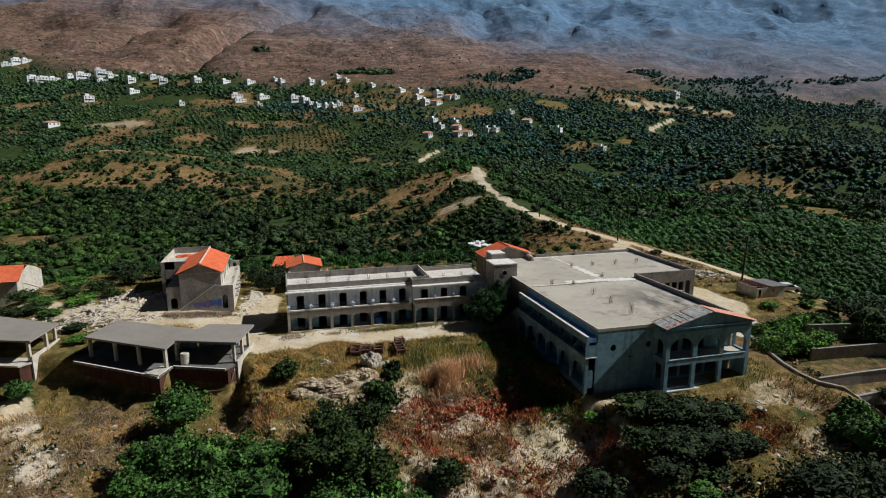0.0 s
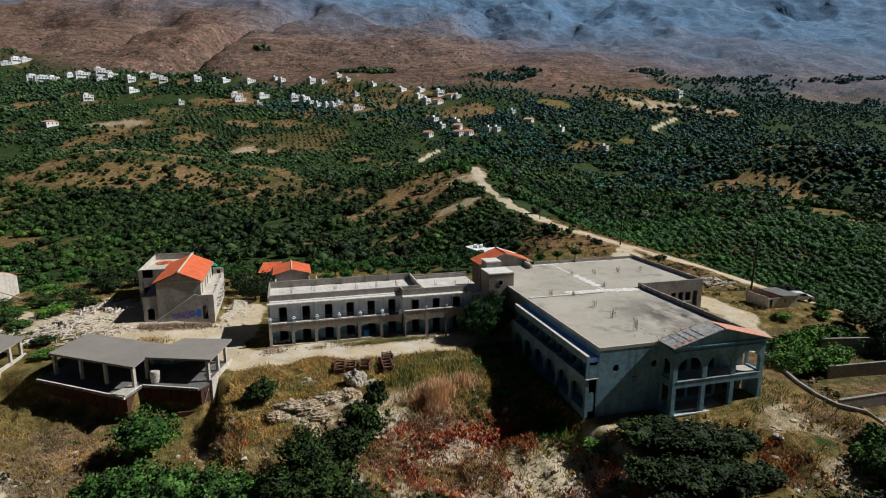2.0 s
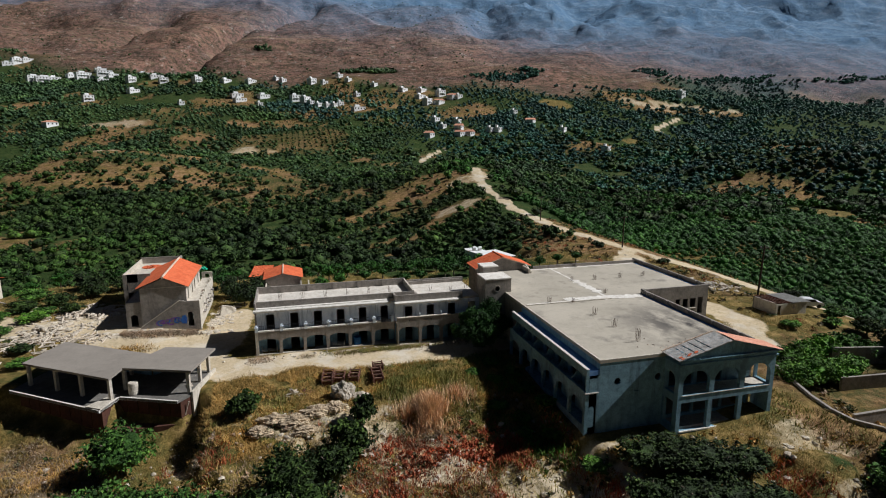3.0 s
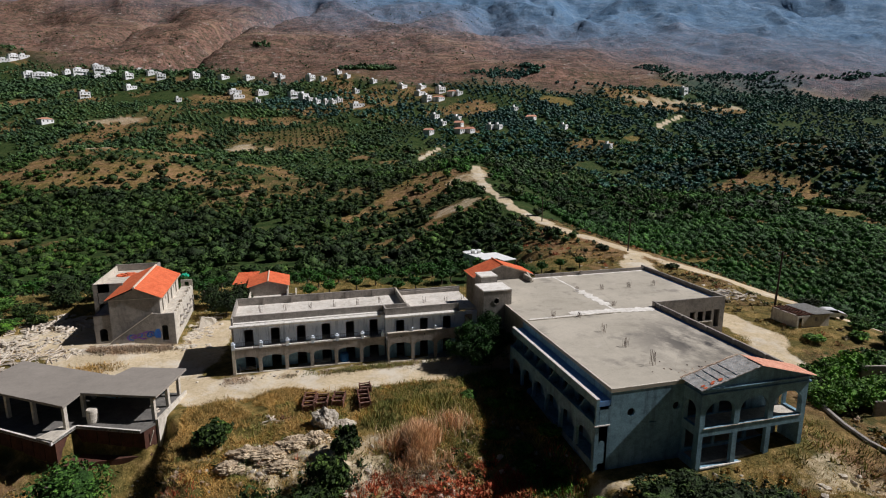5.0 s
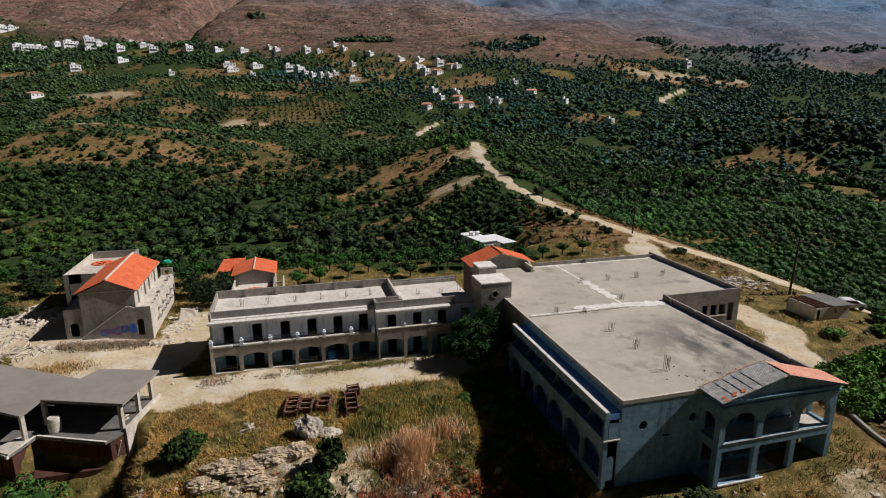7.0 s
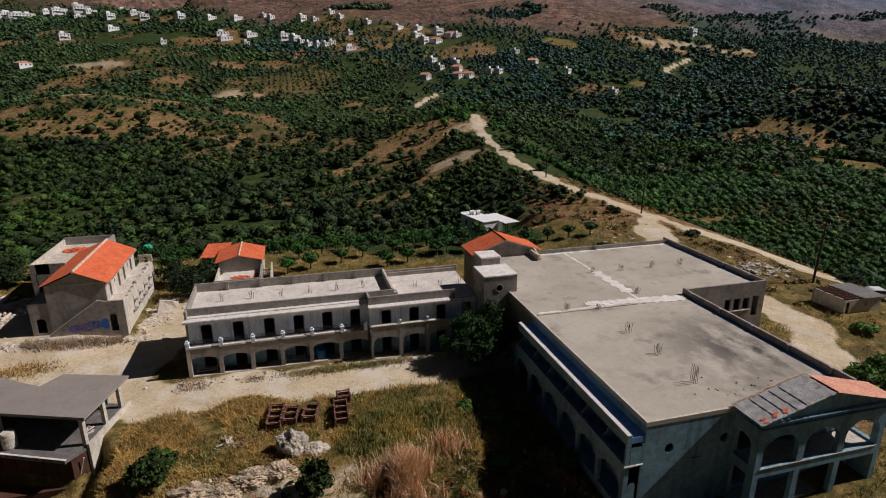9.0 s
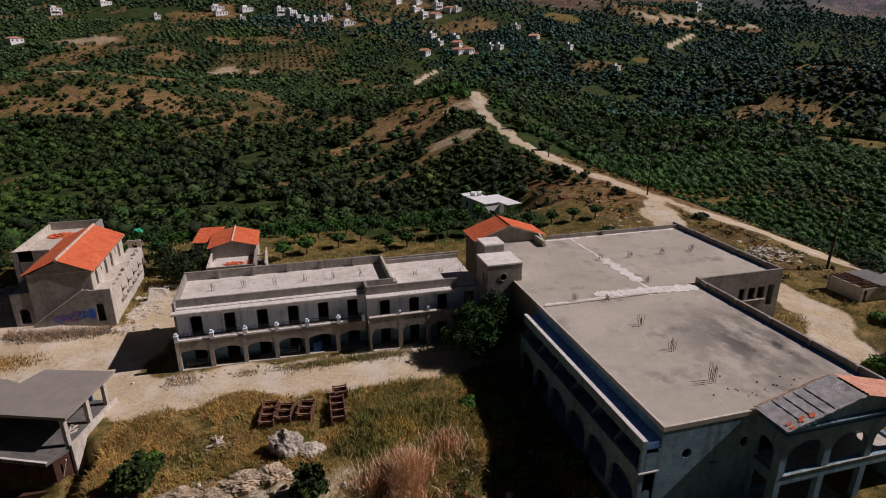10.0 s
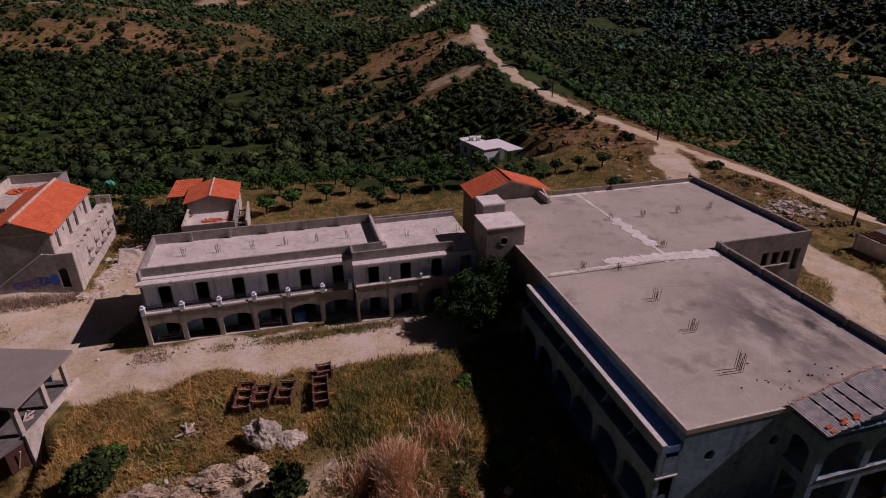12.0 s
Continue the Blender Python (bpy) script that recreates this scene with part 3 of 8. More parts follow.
    far_scale.operation, far_scale.inputs[1].default_value = "MULTIPLY", 9.0
    tree.links.new(at2.outputs["Fac"], far_scale.inputs[0])
    tree.links.new(far_scale.outputs[0], rough_.inputs["Distance"])
    rough_.inputs["Strength"].default_value = 0.9
    tree.links.new(noise_node(tree, at, 0.022, 9, 0.68), rough_.inputs["Height"])
    near_ = tree.nodes.new("ShaderNodeBump")
    near_.inputs["Strength"].default_value, near_.inputs["Distance"].default_value = 1.0, 0.26
    calm = tree.nodes.new("ShaderNodeMapRange")
    calm.inputs["To Min"].default_value, calm.inputs["To Max"].default_value = 1.0, 0.3
    tree.links.new(sep.outputs["Red"], calm.inputs["Value"])
    tree.links.new(calm.outputs[0], near_.inputs["Strength"])
    tree.links.new(fine, near_.inputs["Height"])
    tree.links.new(rough_.outputs[0], near_.inputs["Normal"])
    tree.links.new(near_.outputs[0], b.inputs["Normal"])
    return m


def mesh_of(name, verts, faces, material, smooth=False):
    """A mesh from arrays: faces all of one size."""
    verts, faces = np.asarray(verts, np.float32), np.asarray(faces, np.int32)
    k = faces.shape[1]
    me = bpy.data.meshes.new(name)
    me.vertices.add(len(verts))
    me.vertices.foreach_set("co", verts.ravel())
    me.loops.add(faces.size)
    me.loops.foreach_set("vertex_index", faces.ravel())
    me.polygons.add(len(faces))
    me.polygons.foreach_set("loop_start", np.arange(0, faces.size, k, dtype=np.int32))
    me.polygons.foreach_set("use_smooth", np.full(len(faces), smooth))
    me.update(calc_edges=True)
    me.materials.append(material)
    return me


def ground_mesh(verts, quads, fan):
    me = bpy.data.meshes.new("ground")
    me.from_pydata(verts.tolist(), [], quads.tolist() + fan[:, ::-1].tolist())
    me.polygons.foreach_set("use_smooth", np.full(len(me.polygons), True))
    me.materials.append(ground_material())
    return me


def build_ground():
    fine = np.radians(np.arange(-46, 46, 0.24))
    coarse = np.radians(np.arange(46, 314, 4.0))
    turn = np.concatenate([fine, coarse])
    away = np.concatenate([np.arange(3, 30, 1.5), np.arange(30, 128, 0.5)])
    step = [128.0]
    while step[-1] < 6500:
        step.append(step[-1] * (1.013 if 700 < step[-1] < 2300 else 1.017 if step[-1] < 700 else 1.028))
    away = np.concatenate([away, step])
    heading = turn + math.atan2(TURN[0], TURN[1])
    x = 0.0 + np.outer(away, np.sin(heading))
    y = -77.0 + np.outer(away, np.cos(heading))
    z = height(x, y)
    n, m = x.shape
    verts = np.stack([x, y, z], -1).reshape(-1, 3)
    i, j = np.meshgrid(np.arange(n - 1), np.arange(m), indexing="ij")
    k = (j + 1) % m
    faces = np.stack([i * m + j, i * m + k, (i + 1) * m + k, (i + 1) * m + j], -1).reshape(-1, 4)[:, ::-1]
    hub = len(verts)
    fan = np.stack([np.full(m, hub), np.arange(m), np.arange(m), (np.arange(m) + 1) % m], -1)
    verts = np.vstack([verts, [[0, -77, float(height(0, -77))]]])
    me = ground_mesh(verts, faces, fan[:, [0, 3, 1]])
    dirt, grass, earth, upland = covers(x.ravel(), y.ravel())
    colour = np.zeros((len(me.vertices), 4), np.float32)
    colour[:hub, 0], colour[:hub, 1], colour[:hub, 2], colour[:, 3] = dirt, grass, earth * (1 - 0.6 * upland), 1
    a = me.attributes.new("cover", "FLOAT_COLOR", "POINT")
    a.data.foreach_set("color", colour.ravel())
    a = me.attributes.new("upland", "FLOAT", "POINT")
    a.data.foreach_set("value", np.append(upland, 0).astype(np.float32))
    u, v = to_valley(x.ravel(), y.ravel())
    # Share of painted blue haze, growing with distance and to the right.
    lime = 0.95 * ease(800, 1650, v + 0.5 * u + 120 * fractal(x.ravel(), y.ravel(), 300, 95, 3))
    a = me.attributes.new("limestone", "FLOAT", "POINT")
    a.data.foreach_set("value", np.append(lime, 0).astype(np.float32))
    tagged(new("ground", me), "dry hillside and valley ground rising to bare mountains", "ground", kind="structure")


build_ground()


# ---- building helpers ----
def thing(name, label, category, group="", at=(0, 0, 0), kind=""):
    ob = new(name)
    ob.empty_display_size = 0.3
    ob.location = at
    return tagged(ob, label, category, group, kind)


def part(name, bm, material, parent, label=""):
    me = bpy.data.meshes.new(name)
    bmesh.ops.remove_doubles(bm, verts=bm.verts, dist=0.0001)
    bmesh.ops.recalc_face_normals(bm, faces=bm.faces)
    bm.to_mesh(me)
    bm.free()
    me.materials.append(material)
    ob = new(name, me)
    ob.parent = parent
    if label:
        ob["label"] = label
    return ob


def place_part(name, me, parent, m=None):
    ob = new(name, me)
    ob.parent = parent
    if m is not None:
        ob.matrix_basis = m
    return ob


def prism(bm, points, across):
    """A solid from a ring of 3D points pushed along a vector."""
    across = Vector(across)
    a = [bm.verts.new(p) for p in points]
    b = [bm.verts.new(Vector(p) + across) for p in points]
    bm.faces.new(a)
    bm.faces.new(b[::-1])
    for i in range(len(a)):
        j = (i + 1) % len(a)
        bm.faces.new((a[j], a[i], b[i], b[j]))


def block(bm, x0, y0, z0, x1, y1, z1):
    prism(bm, [(x0, y0, z0), (x1, y0, z0), (x1, y1, z0), (x0, y1, z0)], (0, 0, z1 - z0))


def slab(x0, y0, z0, x1, y1, z1, edge=0.0):
    bm = bmesh.new()
    block(bm, x0, y0, z0, x1, y1, z1)
    if edge:
        bmesh.ops.bevel(bm, geom=bm.edges[:], offset=edge, segments=2, affect="EDGES")
    return bm


def wall(bm, start, way, thick, length, z0, z1, openings=(), steps=10):
    """A wall from start along way ('x' or 'y'), thick towards +y or +x, with openings (from, to, sill, spring, rise): arches where rise > 0."""
    sx, sy = start
    ax, nx = (Vector((1, 0, 0)), Vector((0, 1, 0))) if way == "x" else (Vector((0, 1, 0)), Vector((1, 0, 0)))
    o = Vector((sx, sy, 0))

    def at(s, z):
        return o + ax * s + Vector((0, 0, z))

    def piece(ring):
        prism(bm, [at(*p) for p in ring], nx * thick)

    last = 0.0
    for a, b, sill, spring, rise in sorted(openings):
        if a > last + 1e-4:
            piece([(last, z0), (a, z0), (a, z1), (last, z1)])
        if sill > z0 + 1e-4:
            piece([(a, z0), (b, z0), (b, sill), (a, sill)])
        if rise > 0:
            curve = [(a + (b - a) * (1 - math.cos(math.pi * k / steps)) / 2, spring + rise * math.sin(math.pi * k / steps)) for k in range(steps + 1)]
            for p, q in zip(curve, curve[1:]):
                piece([p, q, (q[0], z1), (p[0], z1)])
        elif spring < z1 - 1e-4:
            piece([(a, spring), (b, spring), (b, z1), (a, z1)])
        last = b
    if last < length - 1e-4:
        piece([(last, z0), (length, z0), (length, z1), (last, z1)])


def wall_part(name, material, parent, start, way, thick, length, z0, z1, openings=(), label=""):
    bm = bmesh.new()
    wall(bm, start, way, thick, length, z0, z1, openings)
    return part(name, bm, material, parent, label)


def round_hole(bm, x0, x1, z0, z1, y0, y1, cx, cz, r, n=24):
    """A wall panel across x with one round hole."""
    outer, inner = [], []
    for k in range(n):
        a = 2 * math.pi * (k + 0.5) / n
        c, s = math.cos(a), math.sin(a)
        inner.append((cx + r * c, cz + r * s))
        t = min((x1 - cx) / c if c > 1e-9 else (x0 - cx) / c if c < -1e-9 else 1e9, (z1 - cz) / s if s > 1e-9 else (z0 - cz) / s if s < -1e-9 else 1e9)
        outer.append((cx + t * c, cz + t * s))
    for k in range(n):
        j = (k + 1) % n
        ring = [inner[k], outer[k], outer[j], inner[j]]
        prism(bm, [(p, y0, q) for p, q in ring], (0, y1 - y0, 0))
    for sx in (x0, x1):
        for sz in (z0, z1):
            near = sorted(outer, key=lambda p: math.hypot(p[0] - sx, p[1] - sz))[:2]
            prism(bm, [(near[0][0], y0, near[0][1]), (sx, y0, sz), (near[1][0], y0, near[1][1])], (0, y1 - y0, 0))


def rod(bm, a, b, r, n=6):
    a, b = Vector(a), Vector(b)
    way = (b - a).normalized()
    u = way.orthogonal().normalized()
    w = way.cross(u)
    ring = [a + (u * math.cos(2 * math.pi * k / n) + w * math.sin(2 * math.pi * k / n)) * r for k in range(n)]
    prism(bm, ring, b - a)


def tiled_slope(a, b, c, d, pitch=0.25, depth=0.05, rows=0.4):
    """A slope of clay tiles: eave from a to b, ridge from d to c; rounded columns that step down row by row."""
    a, b, c, d = (Vector(p) for p in (a, b, c, d))
    up = ((b - a).cross(d - a)).normalized()
    if up.z < 0:
        up = -up
    cols = max(4, int((b - a).length / pitch)) * 4
    lines = max(2, int((d - a).length / rows))
    verts, faces = [], []
    for r in range(lines + 1):
        for lip in (0, 1):
            t = r / lines
            for k in range(cols + 1):
                s = k / cols
                p = (a + (b - a) * s) * (1 - t) + (d + (c - d) * s) * t
                lift = depth * abs(math.sin(math.pi * k / 4)) + (0.03 if lip else 0.0)
                verts.append(p + up * lift)
    w = cols + 1
    for r in range(2 * lines + 1):
        for k in range(cols):
            faces.append((r * w + k, r * w + k + 1, (r + 1) * w + k + 1, (r + 1) * w + k))
    return verts, faces


def tile_part(name, parent, material, *corners, label="", pitch=0.25):
    verts, faces = tiled_slope(*corners, pitch=pitch)
    me = mesh_of(name, [tuple(v) for v in verts], faces, material)
    ob = place_part(name, me, parent)
    if label:
        ob["label"] = label
    return ob


def rebar_bundle(x, y, z, tall, count, seed, lean=0.12):
    rng = random.Random(seed)
    t = thing("rebar_starter", "rusty steel rebar starters standing on a concrete roof", "rebar", "rebar starters on the roofs", (x, y, z - 0.03))
    for k in range(count):
        bm = bmesh.new()
        px, py = (k % 3 - 1) * 0.15, (k // 3 - 0.8) * 0.2
        rod(bm, (px, py, 0), (px + rng.uniform(-lean, lean), py + rng.uniform(-lean, lean), tall * rng.uniform(0.6, 1.0)), 0.016, 5)
        part("bar", bm, RUST, t)


# ---- the hotel's long wing ----
DOORS_LEFT = (1.85, 4.79, 7.73, 10.6, 13.45, 16.32)
DOORS_RIGHT = (19.4, 22.35, 25.28, 28.1)
PIERS_LEFT = (0.0, 3.02, 5.96, 8.8, 11.62, 14.6, 17.6)
PIERS_RIGHT = (17.6, 20.65, 23.5, 26.4, 29.2)


def door_set(parent, x, y, z, wide=1.0, tall=1.9):
    """The dark frame left in a door opening."""
    return part("door_frame", frame_bm(x, y, z, wide, tall), DARKFRAME, parent, "dark empty door frame")


def frame_bm(x, y, z, wide, tall, post=0.05, deep=0.08):
    bm = bmesh.new()
    for side in (-1, 1):
        cx = x + side * (wide / 2 - post / 2)
        block(bm, cx - post / 2, y, z, cx + post / 2, y + deep, z + tall)
    block(bm, x - wide / 2 + post, y, z + tall - post, x + wide / 2 - post, y + deep, z + tall)
    return bm


def balcony_post(parent, x, y, z):
    """A white pier with a cap and a small finial."""
    bm = bmesh.new()
    block(bm, x - 0.17, y - 0.17, z, x + 0.17, y + 0.17, z + 0.6)
    block(bm, x - 0.21, y - 0.21, z + 0.6, x + 0.21, y + 0.21, z + 0.67)
    prism(bm, [(x - 0.12, y - 0.12, z + 0.67), (x + 0.12, y - 0.12, z + 0.67), (x + 0.12, y + 0.12, z + 0.67), (x - 0.12, y + 0.12, z + 0.67)], (0, 0, 0.2))
    part("balcony_post", bm, WHITE, parent, "white balcony post with a stubby finial")


def railing(parent, x0, x1, y, z):
    """A low iron railing: a hand rail on thin bars."""
    bm = bmesh.new()
    rod(bm, (x0, y, z + 0.75), (x1, y, z + 0.75), 0.02, 5)
    rail = part("hand_rail", bm, DARKFRAME, parent, "thin dark iron hand rail")
    bar = None
    for k in range(int((x1 - x0) / 0.22)):
        if bar is None:
            bm = bmesh.new()
            rod(bm, (0, 0, 0), (0, 0, 0.75), 0.012, 4)
            bar = part("rail_bar", bm, DARKFRAME, rail)
            bar.location = (x0 + 0.1, y, z)
        else:
            place_part("rail_bar", bar.data, rail, pose(x0 + 0.1 + 0.22 * k, y, z))


def build_wing():
    w = thing("hotel_wing", "two-storey grey concrete hotel wing with arcade, unfinished", "building")
    part("ground_slab", slab(0, -0.04, -0.5, 17.6, 9.1, 0.0), WALL, w)
    part("ground_slab", slab(17.6, -1.1, -0.5, 29.2, 9.1, -0.002), WALL, w)
    part("first_floor_slab", slab(0, 0.3, 2.62, 29.2, 8.9, 2.85), WALL, w)
    part("balcony_floor", slab(17.6, -0.8, 2.62, 29.2, 0.3, 2.852), WALL, w)
    part("roof_slab", slab(0.2, 1.6, 5.2, 29.2, 8.9, 5.45), ROOF_PALE, w, "pale bare concrete roof screed")
    wall_part("end_wall", WALL, w, (0, 1.4), "y", 0.2, 7.5, 0, 6.25, label="grey rendered end wall")
    wall_part("rear_wall", WALL, w, (0, 8.9), "x", 0.2, 20.6, 0, 6.38)
    wall_part("rear_wall", WALL, w, (20.6, 8.6), "x", 0.2, 8.8, 0, 6.1)
    wall_part("dividing_wall", WALL, w, (17.5, 1.6), "y", 0.2, 7.3, 0, 5.2)
    # Room walls behind the arcade and the balcony.
    wall_part("upper_room_wall", WHITE, w, (0.2, 1.4), "x", 0.2, 17.4, 2.85, 5.2, [(c - 0.7, c + 0.3, 2.85, 4.68, 0.1) for c in DOORS_LEFT], "flaking white wall with six door openings")
    wall_part("lower_room_wall", WALL_SHADE_BLUE, w, (0.2, 1.4), "x", 0.2, 17.4, 0, 2.62, [(c - 0.75, c + 0.35, 0.0, 2.02, 0.1) for c in DOORS_LEFT])
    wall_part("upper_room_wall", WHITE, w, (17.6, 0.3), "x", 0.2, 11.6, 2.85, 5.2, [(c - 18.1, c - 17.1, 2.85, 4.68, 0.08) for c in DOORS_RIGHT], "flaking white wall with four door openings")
    wall_part("lower_room_wall", WALL_SHADE_BLUE, w, (17.6, 0.3), "x", 0.2, 11.6, 0, 2.62, [(c - 18.1, c - 17.1, 0.0, 2.02, 0.08) for c in DOORS_RIGHT])
    wall_part("return_wall", WHITE, w, (17.6, 0.5), "y", 0.15, 1.1, 2.85, 5.2)
    for c in DOORS_LEFT:
        door_set(w, c, 1.45, 2.852, 0.98, 1.86)
        door_set(w, c, 1.45, 0.002, 1.08, 2.05)
    for c in DOORS_RIGHT:
        door_set(w, c, 0.35, 2.854, 0.98, 1.86)
        door_set(w, c, 0.35, 0.002, 0.98, 2.05)
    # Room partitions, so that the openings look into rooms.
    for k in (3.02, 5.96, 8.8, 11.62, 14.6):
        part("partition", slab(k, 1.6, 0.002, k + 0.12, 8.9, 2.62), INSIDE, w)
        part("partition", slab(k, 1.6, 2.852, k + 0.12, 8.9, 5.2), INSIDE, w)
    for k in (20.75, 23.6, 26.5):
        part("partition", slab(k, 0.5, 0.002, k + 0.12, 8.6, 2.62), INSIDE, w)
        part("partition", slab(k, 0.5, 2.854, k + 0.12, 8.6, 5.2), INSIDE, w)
    # Arcades: one pier and one arched spandrel a bay.
    for a, b in zip(PIERS_LEFT, PIERS_LEFT[1:]):
        bm = bmesh.new()
        wall(bm, (a + 0.2, 0), "x", 0.3, b - a - 0.4, 1.55, 2.95, [(0.0, b - a - 0.4, 1.55, 1.62, 0.42)], 14)
        part("arch_spandrel", bm, WALL, w)
    for k, a in enumerate(PIERS_LEFT[:-1]):
        x0 = a if k else 0.0
        part("arcade_pier", slab(x0 - (0.2 if k else 0), -0.02, -0.3, x0 + (0.2 if k else 0.36), 0.32, 2.952, 0.02), WALL_PALE_LIT if k == 0 else WALL, w)
    for a, b in zip(PIERS_RIGHT, PIERS_RIGHT[1:]):
        bm = bmesh.new()
        wall(bm, (a + 0.2, -1.1), "x", 0.3, b - a - 0.4, 1.9, 3.62, [(0.0, b - a - 0.4, 1.9, 1.92, 0.52)], 5)
        part("arch_spandrel", bm, WALL, w)
    for k, a in enumerate(PIERS_RIGHT):
        part("arcade_pier", slab(a - (0.2 if k else 0), -1.12, -0.3, a + 0.2 if k < 4 else a, -0.78, 3.622, 0.02), WALL, w)
    part("step_pier", slab(17.6, -0.78, 0.0, 17.85, -0.02, 2.62), WALL, w)
    # Sills and balcony kerbs.
    part("arcade_sill", slab(0.3, -0.08, -0.4, 13.2, 0.34, 0.1, 0.02), WALL_PALE_LIT, w, "pale concrete arcade kerb")
    part("arcade_sill", slab(17.9, -1.2, -0.4, 22.0, -0.74, 0.1, 0.02), WALL_PALE_LIT, w)
    for k, a in enumerate(PIERS_LEFT[:-1]):
        long_ = (1.95, 2.1, 2.1, 2.1, 2.05, 0.7)[k]
        part("balcony_kerb", slab(a + 0.36, -0.06, 2.952, a + 0.36 + long_, 0.3, 3.14, 0.02), CORNICE, w, "whitewashed balcony kerb")
        balcony_post(w, a + 0.18 if k else 0.18, 0.12, 2.954)
        railing(w, a + 0.5, a + 2.6, 0.2, 2.96)
    balcony_post(w, 17.2, 0.12, 2.954)
    part("balcony_coping", slab(17.6, -1.16, 3.624, 24.8, -0.76, 3.72, 0.02), WALL_PALE_LIT, w)
    part("balcony_stub", slab(20.55, -1.1, 3.722, 20.75, -0.85, 4.1, 0.02), WHITE, w)
    part("balcony_stub", slab(23.4, -1.1, 3.722, 23.6, -0.85, 4.15, 0.02), WHITE, w)
    # Dark stubs stand in for the shade inside two round drain holes.
    for x in (19.2, 22.1):
        bm = bmesh.new()
        rod(bm, (x, -1.22, 3.25), (x, -1.0, 3.25), 0.07, 10)
        part("drain_hole_stub", bm, DARKFRAME, w)
    # Cornices and parapets.
    part("cornice", slab(-0.15, 0.75, 5.2, 17.1, 1.6, 5.43, 0.03), CORNICE, w, "sunlit white cornice slab")
    part("cornice", slab(17.5, -0.35, 5.2, 26.5, 0.5, 5.43, 0.03), CORNICE, w, "sunlit white cornice slab")
    part("cornice_top", slab(0.2, 1.6, 5.452, 17.6, 2.1, 5.5), CORNICE, w)
    part("parapet", slab(0.0, 2.1, 5.452, 20.6, 2.3, 6.25, 0.02), WALL, w)
    part("parapet", slab(17.6, 0.5, 5.2, 26.9, 0.7, 6.25, 0.02), WALL, w)
    part("parapet", slab(17.6, 0.7, 5.452, 17.8, 2.1, 6.25), WALL, w)
    part("parapet", slab(20.4, 2.3, 5.452, 20.6, 8.9, 6.32), WALL_PALE_LIT, w)
    part("roof_slab", slab(17.8, 0.7, 5.2, 29.2, 1.6, 5.454), ROOF_PALE, w)
    part("parapet", slab(20.6, 8.4, 5.456, 29.2, 8.6, 5.9), WALL, w)
    part("roof_upstand", slab(20.6, 2.1, 5.456, 21.0, 3.0, 5.9), WALL, w)
    for k in range(5):
        x = 3.2 + 3.5 * k
        part("parapet_stub", slab(x, 8.72, 5.452, x + 0.25, 8.9, 6.44), WALL, w)


build_wing()
for k, x in enumerate((3.06, 6.0, 9.0, 12.0, 14.9, 17.8)):
    rebar_bundle(x, 5.7, 5.45, 0.95, 5, 20 + k)
for k, x in enumerate((23.4, 26.3, 28.6)):
    rebar_bundle(x, 4.5, 5.45, 0.8, 4, 30 + k)


# ---- the stair tower ----
def build_tower():
    t = thing("stair_tower", "square grey rendered stair tower with round window", "tower")
    bm = bmesh.new()
    round_hole(bm, 29.2, 32.8, 5.5, 8.2, -2.2, -2.0, 30.85, 6.98, 0.36)
    block(bm, 29.2, -2.2, -0.5, 32.8, -2.0, 5.5)
    part("front_wall", bm, WALL, t, "grey wall pierced by a round window")
    wall_part("side_wall", WALL, t, (29.2, -2.0), "y", 0.2, 3.2, -0.5, 8.2, [(0.9, 1.25, 6.3, 7.1, 0), (0.2, 1.0, 2.9, 4.8, 0.1)])
    # East wall takes the lighter copy for its sunlight.
    wall_part("side_wall", WALL_PALE_LIT, t, (32.6, -2.0), "y", 0.2, 3.2, -0.5, 8.2)
    wall_part("rear_wall", WALL, t, (29.4, 1.0), "x", 0.2, 3.2, -0.5, 8.2)
    part("roof_slab", slab(29.15, -2.25, 8.2, 32.85, 1.25, 8.36, 0.02), JOINT, t, "roof thick with crumbled white mortar")
    ring = [(30.85 + 0.42 * math.cos(a), 6.98 + 0.42 * math.sin(a)) for a in (2 * math.pi * k / 24 for k in range(24))]
    bm = bmesh.new()
    for k in range(24):
        a, b = ring[k], ring[(k + 1) % 24]
        ia = (30.85 + (a[0] - 30.85) * 0.86, 6.98 + (a[1] - 6.98) * 0.86)
        ib = (30.85 + (b[0] - 30.85) * 0.86, 6.98 + (b[1] - 6.98) * 0.86)
        prism(bm, [(ia[0], -2.24, ia[1]), (a[0], -2.24, a[1]), (b[0], -2.24, b[1]), (ib[0], -2.24, ib[1])], (0, 0.04, 0))
    part("round_window_surround", bm, WALL_PALE_LIT, t)
    c = thing("roof_stack", "stubby rendered roof stack with pale cap", "chimney")
    part("shaft", slab(30.1, 1.3, 5.4, 32.2, 3.6, 9.05), WALL, c)
    part("cap", slab(30.0, 1.25, 9.05, 32.3, 3.7, 9.22, 0.03), JOINT, c, "pale mortar cap")


build_tower()


# ---- the main block ----
BAYS = [-26.0 + 3.05 * k for k in range(7)]


